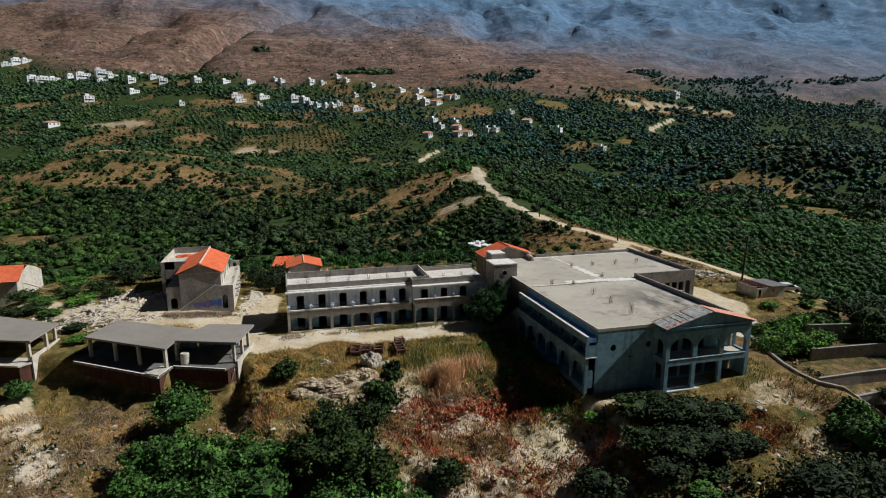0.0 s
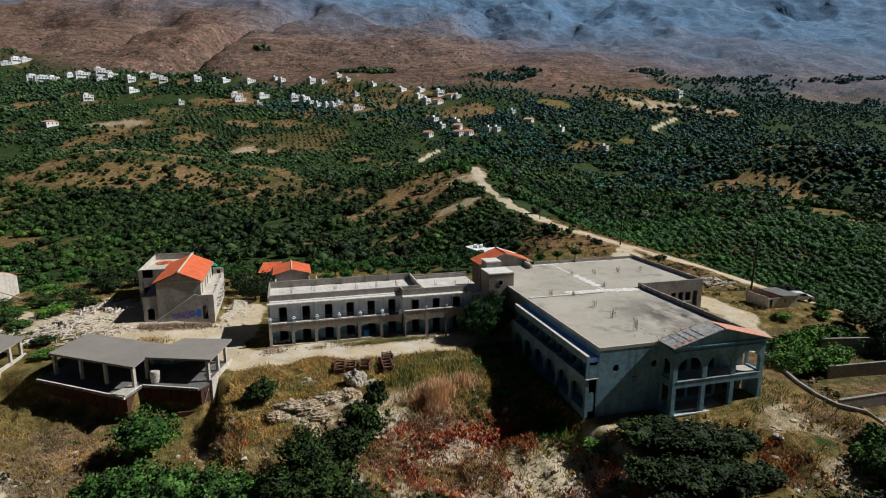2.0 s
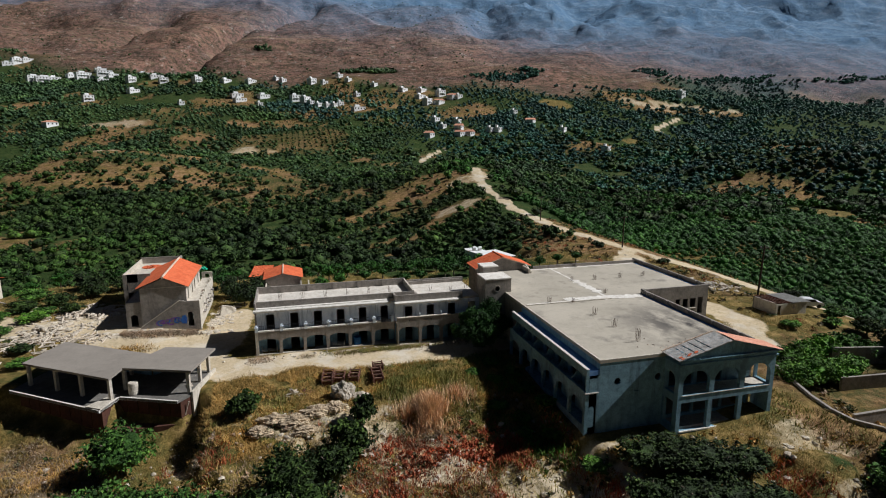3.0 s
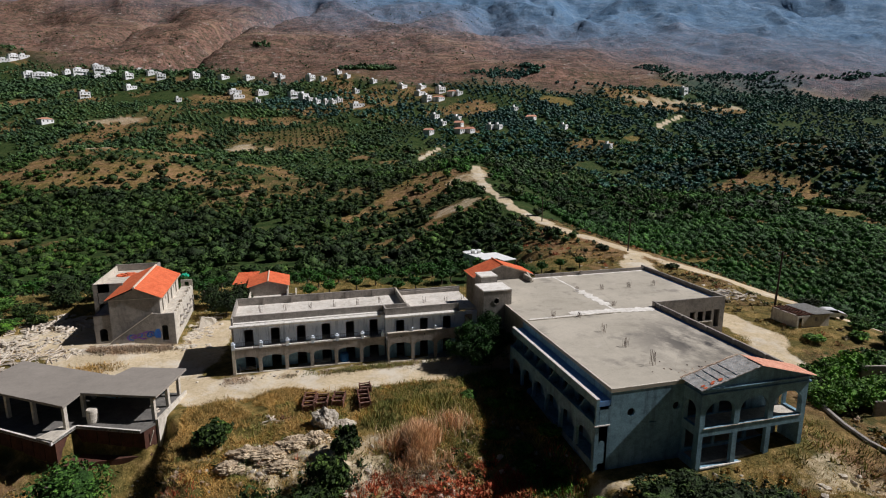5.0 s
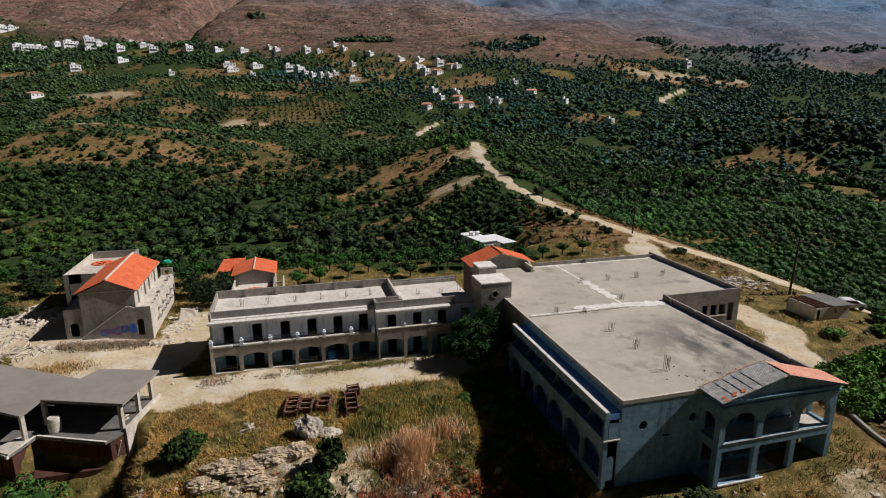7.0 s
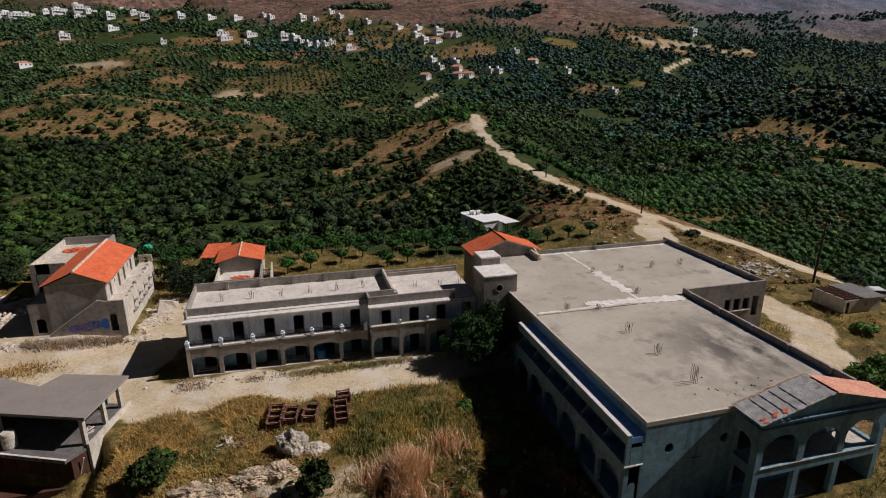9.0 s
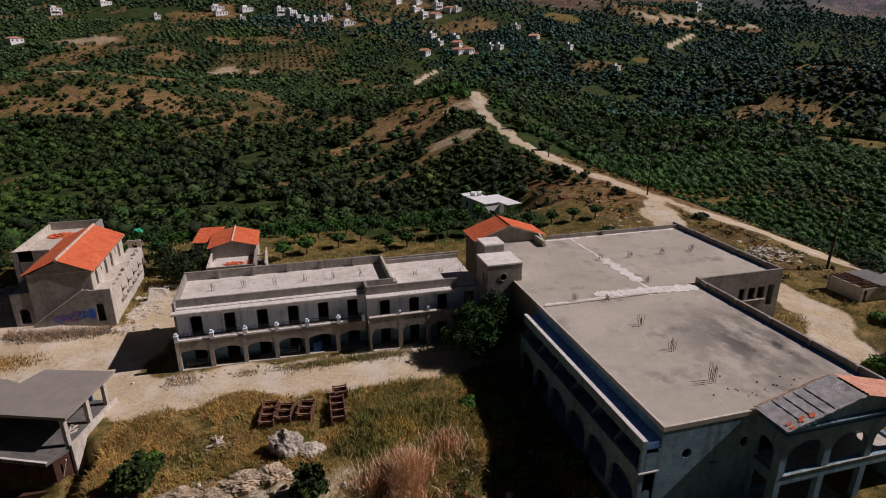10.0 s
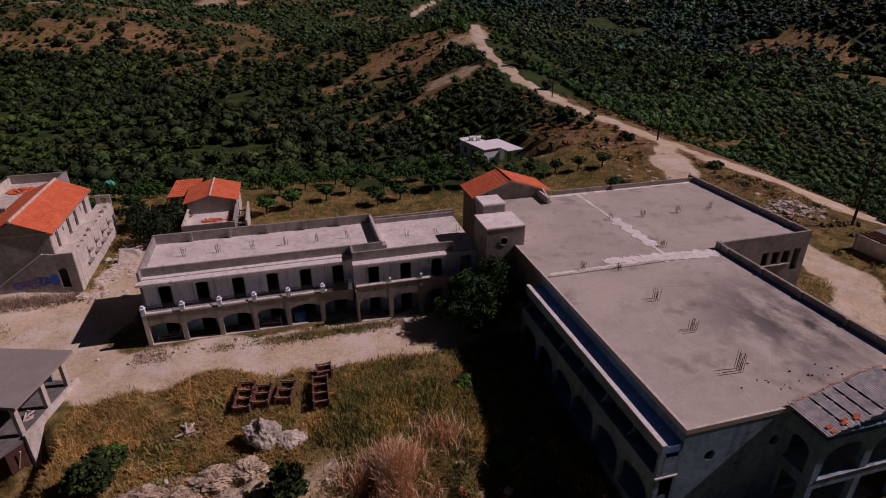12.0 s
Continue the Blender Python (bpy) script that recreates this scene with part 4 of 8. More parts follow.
def build_block():
    b = thing("hotel_main_block", "large flat-roofed grey concrete hotel block, unfinished", "building")
    part("roof_slab", slab(31.95, -26.25, 6.12, 49.1, -7.6, 6.4), ROOF, b, "stained bare concrete roof")
    part("roof_slab", slab(31.95, -7.596, 6.12, 59.2, 9.0, 6.396), ROOF, b, "stained bare concrete roof")
    part("ground_floor", slab(32.2, -26.0, -1.6, 49.1, -7.6, -0.1), WALL, b)
    part("ground_floor", slab(32.2, -7.6, -1.6, 59.2, 9.0, -0.104), WALL, b)
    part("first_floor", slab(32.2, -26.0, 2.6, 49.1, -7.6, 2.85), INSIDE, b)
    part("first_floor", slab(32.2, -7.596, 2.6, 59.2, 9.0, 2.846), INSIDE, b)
    # West side: rooms behind two tiers of balconies.
    doors = [(y + 26.0 + 1.0, y + 26.0 + 2.1, z, z + 2.0, 0.1) for y in BAYS[:-1] for z in (2.852,)]
    wall_part("west_wall_upper", WALL_SHADE_BLUE, b, (32.0, -26.0), "y", 0.2, 18.2, 2.85, 6.12, doors)
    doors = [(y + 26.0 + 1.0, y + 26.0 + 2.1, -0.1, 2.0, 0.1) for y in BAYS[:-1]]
    wall_part("west_wall_lower", WALL_SHADE_BLUE, b, (32.0, -26.0), "y", 0.2, 18.2, -1.6, 2.85, doors)
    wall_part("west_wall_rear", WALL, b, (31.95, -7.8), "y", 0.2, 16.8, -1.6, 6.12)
    # Balcony roof coloured blue for the shade lying on it.
    part("balcony_roof", slab(30.9, -26.2, 4.98, 32.0, -8.0, 5.47), SKY_SHADE, b, "balcony roof tinted blue for sky-lit shade")
    # Lip coloured by its light: blue shaded body, white sunlit top.
    lip = part("balcony_roof_lip", slab(30.64, -26.25, 4.9, 30.92, -8.0, 5.62), WALL_SHADE_BLUE, b)
    part("lit_lip_top", slab(30.6, -26.27, 5.62, 30.94, -7.98, 5.7, 0.02), CORNICE, lip, "weathered white lip top, light for the sun on it")
    part("balcony_floor", slab(30.9, -26.0, 2.6, 32.0, -7.8, 2.854), WALL_SHADE_BLUE, b)
    part("arcade_base", slab(30.65, -26.0, -1.4, 32.0, -7.8, -0.1), WALL_SHADE_BLUE, b)
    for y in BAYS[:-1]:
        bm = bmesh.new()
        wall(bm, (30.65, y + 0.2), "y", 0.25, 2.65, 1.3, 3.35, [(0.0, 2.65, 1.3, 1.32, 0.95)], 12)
        part("arch_spandrel", bm, WALL_SHADE_BLUE, b)
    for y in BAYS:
        part("arcade_pier", slab(30.63, y - 0.2, -1.2, 30.92, y + 0.2, 3.352, 0.02), WALL_SHADE_BLUE, b)
        if y > BAYS[0]:
            bm = bmesh.new()
            prism(bm, [(32.0, y - 0.06, 2.856), (30.95, y - 0.06, 2.856), (30.95, y - 0.06, 3.5), (31.2, y - 0.06, 3.7), (31.4, y - 0.06, 4.1), (31.3, y - 0.06, 4.5), (30.95, y - 0.06, 4.8), (30.95, y - 0.06, 4.976), (32.0, y - 0.06, 4.976)], (0, 0.12, 0))
            part("balcony_divider", bm, WALL_SHADE_BLUE, b)
    wall_part("balcony_end_wall", WALL_SHADE_BLUE, b, (30.65, -26.22), "x", 0.2, 1.35, -1.6, 4.9, [(0.35, 0.95, -0.2, 1.55, 0.35), (0.3, 1.15, 3.35, 4.6, 0.12)])
    part("balcony_end_sill", slab(30.55, -26.3, 3.2, 32.0, -26.18, 3.32, 0.02), CORNICE, b)
    # Front wall with two round windows.
    bm = bmesh.new()
    round_hole(bm, 32.0, 35.8, 2.9, 5.2, -26.22, -26.0, 33.95, 4.12, 0.36)
    round_hole(bm, 35.8, 39.2, 2.9, 5.2, -26.22, -26.0, 38.35, 4.12, 0.36)
    block(bm, 32.0, -26.22, -1.8, 39.2, -26.0, 2.9)
    block(bm, 32.0, -26.22, 5.2, 39.2, -26.0, 6.12)
    part("front_wall", bm, WALL_SHADE_BLUE, b, "grey front wall with two round windows, tinted shade-blue")
    wall_part("front_wall_behind_portico", WALL_SHADE_BLUE, b, (39.2, -26.2), "x", 0.2, 9.9, -1.8, 2.84, [(0.3, 3.2, -0.1, 2.3, 0), (3.5, 6.6, -0.1, 2.3, 0), (6.9, 9.7, -0.1, 2.3, 0)])
    wall_part("front_wall_behind_portico", WALL_SHADE_BLUE, b, (39.2, -26.2), "x", 0.2, 9.9, 2.84, 6.12, [(0.4, 3.1, 2.9, 4.6, 0.6), (3.6, 6.5, 2.9, 4.6, 0.6)])
    east = wall_part("east_wall", WALL, b, (49.1, -26.2), "y", 0.22, 18.6, -1.6, 6.95)
    for k in range(5):
        part("parapet_pier", slab(48.98, -24.5 + 3.9 * k, 6.402, 49.1, -24.2 + 3.9 * k, 6.95), WALL, east)
    # Blue strips painted where the parapets throw only shade.
    part("shade_strip", slab(48.55, -25.9, 6.402, 49.0, -7.9, 6.414), SKY_SHADE, b, "blue strip painted as the parapet's shade")
    part("shade_strip", slab(58.6, -7.3, 6.398, 59.05, 8.7, 6.41), SKY_SHADE, b, "blue strip painted as the parapet's shade")
    # Rear part.
    wins = [(54.35 - 49.32, 55.1 - 49.32), (55.5 - 49.32, 56.35 - 49.32), (56.65 - 49.32, 57.55 - 49.32)]
    rear_front = wall_part("rear_front_wall", WALL, b, (49.32, -7.6), "x", 0.2, 9.88, -1.0, 6.95, [(p, q, 3.9, 5.2, 0) for p, q in wins] + [(57.9 - 49.32, 58.7 - 49.32, 3.0, 5.3, 0)])
    part("window_sill", slab(54.2, -7.72, 3.78, 57.7, -7.6, 3.88, 0.02), WALL_PALE_LIT, rear_front)
    wall_part("rear_east_wall", WALL, b, (59.2, -7.6), "y", 0.2, 17.6, -1.0, 6.95)
    wall_part("rear_back_wall", WALL, b, (41.0, 9.0), "x", 0.2, 18.2, -1.5, 6.85)
    wall_part("rear_back_wall", WALL, b, (32.15, 9.0), "x", 0.2, 8.85, -1.5, 6.4)
    part("parapet_block", slab(48.1, 8.7, 6.398, 48.4, 9.0, 6.98), WALL, b)
    part("parapet_end", slab(49.0, -7.9, 6.402, 49.5, -7.35, 7.05, 0.02), WALL, b)
    for k in range(4):
        part("parapet_pier", slab(59.08, -5.5 + 4.0 * k, 6.398, 59.2, -5.2 + 4.0 * k, 6.95), WALL, b)
    part("roof_kerb", slab(31.95, -26.25, 6.402, 32.12, -2.2, 6.46), WALL_PALE_LIT, b, "pale chipped roof edge")
    part("roof_kerb", slab(32.12, -26.25, 6.402, 39.0, -26.1, 6.45), WALL_PALE_LIT, b)


build_block()


def mortar_patch(name, rng, x0, y0, x1, y1, half, z, parent, steps=26, bulge=1.0):
    """A ragged smear of mortar along a joint."""
    bm = bmesh.new()
    a, b = Vector((x0, y0, z)), Vector((x1, y1, z))
    side = Vector((-(b - a).y, (b - a).x, 0)).normalized()
    left, right = [], []
    steps *= 3
    waves = [[(rng.uniform(0.2, 1.0), rng.uniform(0, 6.28)) for _ in range(4)] for _ in (0, 1)]
    for k in range(steps + 1):
        p = a + (b - a) * k / steps
        edge = [0.45 + bulge * (0.5 + 0.13 * sum(math.sin(f * k + o) for f, o in w) + 0.1 * rng.random()) for w in waves]
        left.append(p + side * half * max(edge[0], 0.1))
        right.append(p - side * half * max(edge[1], 0.1))
    for k in range(steps):
        prism(bm, [left[k], left[k + 1], right[k + 1], right[k]], (0, 0, 0.012))
    part(name, bm, JOINT, parent)


def build_joints():
    rng = random.Random(5)
    j = thing("roof_mortar_joint", "ragged white mortar lines on the roof joints", "mortar")
    mortar_patch("mortar", rng, 32.6, -8.1, 48.9, -7.9, 0.16, 6.402, j, 40)
    mortar_patch("mortar", rng, 41.5, -7.6, 48.7, -8.3, 0.75, 6.42, j, 16, 0.9)
    mortar_patch("mortar", rng, 38.0, -7.2, 41.5, -7.5, 0.5, 6.415, j, 14)
    mortar_patch("mortar", rng, 43.9, -7.2, 43.7, 8.4, 0.15, 6.4, j, 30)
    mortar_patch("mortar", rng, 44.0, -5.6, 43.8, 1.2, 0.55, 6.41, j, 16, 1.1)
    mortar_patch("mortar", rng, 40.5, 8.6, 45.0, 8.6, 0.22, 6.4, j, 14)
    mortar_patch("mortar", rng, 46.0, 8.7, 58.5, 8.75, 0.2, 6.4, j, 24)
    k = thing("roof_upstand_joint", "low concrete kerb along the roof joint", "kerb")
    part("kerb", slab(32.3, -8.6, 6.404, 44.0, -8.42, 6.5, 0.02), WALL_PALE_LIT, k)


build_joints()
for k, (x, y, tall) in enumerate(((38.3, -22.7, 1.5), (38.4, -18.2, 1.0), (38.5, -13.9, 1.0), (35.6, -8.0, 0.8), (38.4, -8.9, 0.8), (43.4, 1.0, 0.75), (47.0, 0.8, 0.85), (51.1, 0.8, 0.9), (54.95, 0.9, 0.9), (44.6, -6.0, 0.7))):
    rebar_bundle(x, y, 6.4, tall, 9, 50 + k, 0.07)


def build_portico():
    p = thing("portico", "arched two-storey portico with unfinished gabled roof", "portico")
    n = (39.0, 42.48, 45.96, 49.5)
    ops_low = [(a - 39.0 + 0.45, b - 39.0 - 0.02, -0.65, 2.2, 0) for a, b in zip(n, n[1:])]
    lower = wall_part("front_wall_lower", WALL_SHADE_BLUE, p, (39.0, -28.4), "x", 0.35, 10.9, -2.2, 2.85, ops_low)
    ops_up = [(a - 39.0 + 0.5, b - 39.0 - 0.05, 2.95, 4.15, 1.15) for a, b in zip(n, n[1:])]
    bm = bmesh.new()
    wall(bm, (39.0, -28.4), "x", 0.35, 10.9, 2.85, 5.95, ops_up, 16)
    upper = part("front_wall_upper", bm, WALL_SHADE_BLUE, p, "grey wall with three round arches")
    for x in (39.0, 49.55):
        bm = bmesh.new()
        wall(bm, (x, -28.05), "y", 0.35, 1.83, -2.2, 2.85, [(0.25, 1.6, -0.3, 2.2, 0)] if x < 40 else [])
        wall(bm, (x, -28.05), "y", 0.35, 1.83, 2.85, 5.95, [(0.2, 1.65, 2.95, 4.3, 0.7)], 14)
        part("side_wall", bm, WALL_SHADE_BLUE, p)
    part("floor_slab", slab(39.35, -28.05, 2.45, 49.55, -26.22, 2.8), WALL_PALE_LIT, p)
    part("base_slab", slab(39.35, -28.05, -2.2, 49.55, -26.22, -0.4), WALL, p)
    part("ceiling_slab", slab(39.35, -28.05, 5.75, 49.55, -26.22, 5.95), WALL, p)
    part("sill_course", slab(39.4, -28.44, 2.86, 49.5, -28.38, 2.94, 0.02), WALL_PALE_LIT, upper)
    part("threshold", slab(39.4, -28.52, -0.78, 49.5, -28.36, -0.64, 0.02), CORNICE, lower, "pale threshold kerb")
    part("cornice", slab(38.85, -28.58, 5.95, 50.05, -26.24, 6.12, 0.03), WALL_SHADE_BLUE, p)
    part("frieze", slab(38.98, -28.44, 6.12, 49.92, -26.24, 6.45), WALL_SHADE_BLUE, p)
    part("cornice_moulding", slab(38.8, -28.65, 6.45, 50.1, -26.24, 6.56, 0.03), WALL_SHADE_BLUE, p)
    bm = bmesh.new()
    prism(bm, [(39.0, -28.4, 6.56), (49.9, -28.4, 6.56), (44.3, -28.4, 8.0)], (0, 0.3, 0))
    pediment = part("pediment", bm, WALL_SHADE_BLUE, p, "plain triangular pediment")
    bm = bmesh.new()
    prism(bm, [(39.0, -26.5, 6.56), (49.9, -26.5, 6.56), (44.3, -26.5, 8.0)], (0, 0.2, 0))
    part("rear_gable", bm, WALL_SHADE_BLUE, p)
    bm = bmesh.new()
    for s in range(9):
        a0, a1 = -0.2 + 0.32 * s, -0.2 + 0.32 * (s + 1)
        if s < 8:
            q = [(44.3 + r * math.cos(a), -28.45, 7.15 + r * math.sin(a)) for r, a in ((0.28, a0), (0.38, a0), (0.38, a1), (0.28, a1))]
            prism(bm, q, (0, 0.05, 0))
    part("pediment_ornament", bm, WALL_SHADE_BLUE, pediment)
    # Bare rafters and weathered boards on one slope, clay tiles on the other.
    lo, hi = Vector((38.6, 0, 6.6)), Vector((44.3, 0, 8.12))
    along = (hi - lo)
    up = Vector((-along.z, 0, along.x)).normalized()
    for y in (-28.7, -27.9, -27.1, -26.3):
        bm = bmesh.new()
        a = lo + Vector((0, y, 0))
        prism(bm, [a, a + along, a + along + Vector((0, 0.1, 0)), a + Vector((0, 0.1, 0))], up * -0.1)
        rafters = part("rafter", bm, BATTEN, p)
    rng = random.Random(9)
    k = 0
    s = 0.0
    while s < 0.985:
        wide = 0.0145
        if not (0.12 < s < 0.62 and k % 6 == 3) and rng.random() > 0.03:
            a = lo + along * s + Vector((0, -28.75 + rng.uniform(-0.06, 0.06), 0)) + up * rng.uniform(0.0, 0.015)
            bm = bmesh.new()
            prism(bm, [a, a + along * wide, a + along * wide + Vector((0, 2.55, 0)), a + Vector((0, 2.55, 0))], up * 0.03)
            part("roof_board", bm, BATTEN, rafters)
        s += 0.022
        k += 1
    for q in range(3):
        a = lo + along * (0.05 + 0.14 * q) + Vector((0, -28.72, 0)) + up * 0.04
        for r in range(2):
            bm = bmesh.new()
            c = a + along * 0.02 * r + Vector((rng.uniform(-0.1, 0.1), 0.25 * r + rng.uniform(0, 0.3), 0))
            prism(bm, [c, c + along * 0.05, c + along * 0.05 + Vector((0, 0.18, 0)), c + Vector((0, 0.18, 0))], up * 0.05)
            part("loose_tile", bm, TILE, rafters)
    for q in range(34):
        c = lo + along * (q / 34) + Vector((0, -26.22 + rng.uniform(-0.05, 0.05), 0)) + up * 0.03
        bm = bmesh.new()
        prism(bm, [c, c + along * 0.02, c + along * 0.02 + Vector((0, 0.16, 0)), c + Vector((0, 0.16, 0))], up * rng.uniform(0.05, 0.1))
        part("edge_rubble", bm, RIDGE, rafters)
    tile_part("tiled_slope", p, TILE_PINK, (50.3, -28.75, 6.55), (50.3, -26.2, 6.55), (44.35, -26.2, 8.14), (44.35, -28.75, 8.14), label="pale orange clay tiles", pitch=0.24)


build_portico()


def build_gable():
    g = thing("gabled_annex", "rendered annex with red clay tile gable roof", "building")
    bm = bmesh.new()
    block(bm, 31.9, 9.2, -1.5, 40.3, 13.2, 7.1)
    prism(bm, [(31.9, 9.2, 7.1), (40.3, 9.2, 7.1), (35.9, 9.2, 8.55)], (0, 4.0, 0))
    part("wall_shell", bm, WALL, g)
    part("roof_parapet", slab(39.2, 6.6, 6.398, 39.45, 9.2, 7.1), WALL_PALE_LIT, g)
    bm = bmesh.new()
    prism(bm, [(39.6, 6.9, 6.4), (39.6, 9.2, 6.4), (39.6, 9.2, 7.4), (39.6, 6.9, 6.6)], (0.2, 0, 0))
    part("side_fin", bm, WALL_PALE_LIT, g)
    tile_part("tiled_slope", g, TILE, (31.5, 13.4, 7.0), (31.5, 9.0, 7.0), (35.9, 9.0, 8.62), (35.9, 13.4, 8.62), label="bright red clay tiles")
    tile_part("tiled_slope", g, TILE, (40.7, 9.0, 7.0), (40.7, 13.4, 7.0), (35.9, 13.4, 8.62), (35.9, 9.0, 8.62), label="bright red clay tiles")
    bm = bmesh.new()
    rod(bm, (35.9, 8.98, 8.66), (35.9, 13.42, 8.66), 0.11, 8)
    part("ridge", bm, TILE, g)
    bm = bmesh.new()
    for a, b in (((31.5, 7.0), (35.9, 8.6)), ((35.9, 8.6), (40.7, 7.0))):
        prism(bm, [(a[0], 8.96, a[1] - 0.14), (b[0], 8.96, b[1] - 0.14), (b[0], 8.96, b[1] - 0.02), (a[0], 8.96, a[1] - 0.02)], (0, 0.2, 0))
    part("verge", bm, RIDGE, g)
    # Dark plate on the wall in place of a hole's shade.
    part("flue_hole_plate", slab(33.0, 9.17, 7.0, 33.35, 9.199, 7.25), DARKFRAME, g)


build_gable()


# ---- the house with the outside stair ----
def build_stair_house():
    h = thing("stair_house", "two-storey grey house with orange tile roof", "house")
    bm = bmesh.new()
    wall(bm, (-15.3, 12.0), "x", 0.25, 5.8, 0.3, 6.5)
    prism(bm, [(-15.3, 12.0, 6.5), (-9.5, 12.0, 6.5), (-12.3, 12.0, 7.75)], (0, 0.25, 0))
    part("front_wall", bm, WALL, h, "plain grey gable wall")
    part("string_course", slab(-15.3, 11.96, 6.42, -9.5, 12.0, 6.5), WALL_PALE_LIT, h)
    wins = [(1.2, 1.9, 4.2, 6.0, 0), (3.2, 3.5, 5.2, 5.7, 0), (4.6, 5.4, 4.1, 6.1, 0), (6.9, 7.7, 4.1, 6.1, 0), (9.0, 9.3, 5.2, 5.7, 0), (10.2, 11.0, 4.2, 6.0, 0)]
    # The sunny side's brightness is in the paler render.
    wall_part("side_wall", WALL_PALE_LIT, h, (-9.7, 12.25), "y", 0.2, 12.3, 0.3, 6.5, wins, "sunlit pale wall with tall openings")
    wall_part("side_wall", WALL, h, (-15.3, 12.25), "y", 0.2, 12.3, 0.3, 6.5)
    bm = bmesh.new()
    wall(bm, (-15.3, 24.55), "x", 0.25, 5.8, 0.3, 6.5)
    prism(bm, [(-15.3, 24.55, 6.5), (-9.5, 24.55, 6.5), (-12.3, 24.55, 7.75)], (0, 0.25, 0))
    part("rear_wall", bm, WALL, h)
    part("floor_slab", slab(-15.1, 12.25, 3.7, -9.7, 24.55, 3.95), INSIDE, h)
    tile_part("tiled_slope", h, TILE, (-15.7, 24.9, 6.5), (-15.7, 11.8, 6.5), (-12.3, 11.8, 7.92), (-12.3, 24.9, 7.92), label="bright orange clay tiles")
    tile_part("tiled_slope", h, TILE, (-9.1, 11.8, 6.42), (-9.1, 24.9, 6.42), (-12.3, 24.9, 7.92), (-12.3, 11.8, 7.92), label="bright orange clay tiles")
    bm = bmesh.new()
    rod(bm, (-12.3, 11.75, 7.95), (-12.3, 24.95, 7.95), 0.16, 8)
    part("mortar_ridge", bm, RIDGE, h, "pale mortared ridge line")
    for k in range(26):
        part("eave_tile_end", slab(-9.2, 12.0 + 0.5 * k, 6.28, -9.05, 12.22 + 0.5 * k, 6.42), RIDGE, h)
    # Gallery along the sunny side with slit openings and a broken top.
    part("gallery_floor", slab(-9.5, 12.2, 3.75, -7.9, 26.9, 3.98), WALL_PALE_LIT, h, "broken pale gallery floor")
    slits = []
    for k in range(4):
        slits += [(3.4 + 2.6 * k, 3.62 + 2.6 * k, 1.9, 3.2, 0)]
    wall_part("gallery_wall", WALL_PALE_LIT, h, (-8.1, 12.2), "y", 0.2, 14.7, 0.2, 3.74, slits + [(13.4, 14.2, 0.5, 2.7, 0)], "pale gallery wall with slit openings")
    # Ledges made deep so that their shadows draw the dark L shapes.
    for k in range(4):
        part("slit_ledge", slab(-7.9, 14.7 + 2.6 * k, 1.78, -7.5, 15.9 + 2.6 * k, 1.9), WALL, h)
        part("slit_ledge", slab(-7.9, 15.7 + 2.6 * k, 2.72, -7.5, 16.3 + 2.6 * k, 2.82), WALL, h)
    rng = random.Random(4)
    for k in range(9):
        y = 14.0 + 1.35 * k
        part("broken_parapet", slab(-8.15, y, 3.98, -7.95, y + rng.uniform(0.5, 1.2), 4.05 + rng.uniform(0.05, 0.35)), WALL_PALE_LIT, h)
    wall_part("gallery_end", WALL_PALE_LIT, h, (-9.5, 26.7), "x", 0.2, 1.6, 0.2, 5.0, [(0.5, 1.1, 4.0, 4.7, 0)])
    # Outside stair with its raking wall.
    bm = bmesh.new()
    prism(bm, [(-15.4, 11.3, 0.4), (-9.75, 11.3, 0.4), (-9.75, 11.3, 4.6), (-10.3, 11.3, 4.62), (-15.4, 11.3, 1.15)], (0, 0.2, 0))
    wall(bm, (-9.75, 11.3), "x", 0.2, 1.95, 0.4, 4.5, [(0.35, 1.1, 0.95, 2.7, 0.3)])
    part("stair_wall", bm, WALL, h, "raking grey stair wall with arched doorway")
    bm = bmesh.new()
    prism(bm, [(-15.4, 11.25, 1.15), (-10.3, 11.25, 4.62), (-10.3, 11.25, 4.72), (-15.4, 11.25, 1.25)], (0, 0.3, 0))
    part("stair_coping", bm, WALL_PALE_LIT, h)
    for k in range(16):
        part("stair_step", slab(-14.9 + 0.3 * k, 11.5, 0.4, -14.6 + 0.3 * k, 12.0, 1.1 + 0.2 * k), WALL_PALE_LIT, h)
    part("landing", slab(-10.1, 11.5, 3.9, -8.0, 12.2, 4.05), WALL_PALE_LIT, h)
    wall_part("stair_end_wall", WALL_PALE_LIT, h, (-8.0, 11.5), "y", 0.2, 0.7, 0.2, 4.5)
    # Lean-to rooms and the flat-roofed part with parapets.
    bm = bmesh.new()
    wall(bm, (-17.2, 12.1), "x", 0.2, 1.9, 0.3, 4.6, [(0.5, 1.4, 1.2, 2.5, 0.35)])
    part("lean_to_front", bm, WALL, h, "grey lean-to wall with arched window")
    wall_part("lean_to_side", WALL, h, (-17.2, 12.3), "y", 0.2, 6.5, 0.3, 4.6)
    part("lean_to_roof", slab(-17.2, 12.3, 4.4, -15.3, 18.8, 4.58), WALL_PALE_LIT, h)
    wall_part("flat_front_wall", WALL, h, (-19.0, 18.8), "x", 0.2, 3.7, 0.0, 7.0, [(0.6, 1.5, 1.0, 2.9, 0.3), (0.5, 2.0, 4.3, 5.8, 0)])
    wall_part("flat_side_wall", WALL_PALE_LIT, h, (-19.0, 19.0), "y", 0.2, 11.0, 0.0, 7.0)
    wall_part("flat_side_wall", WALL, h, (-13.0, 24.8), "y", 0.2, 5.2, 0.0, 7.3)
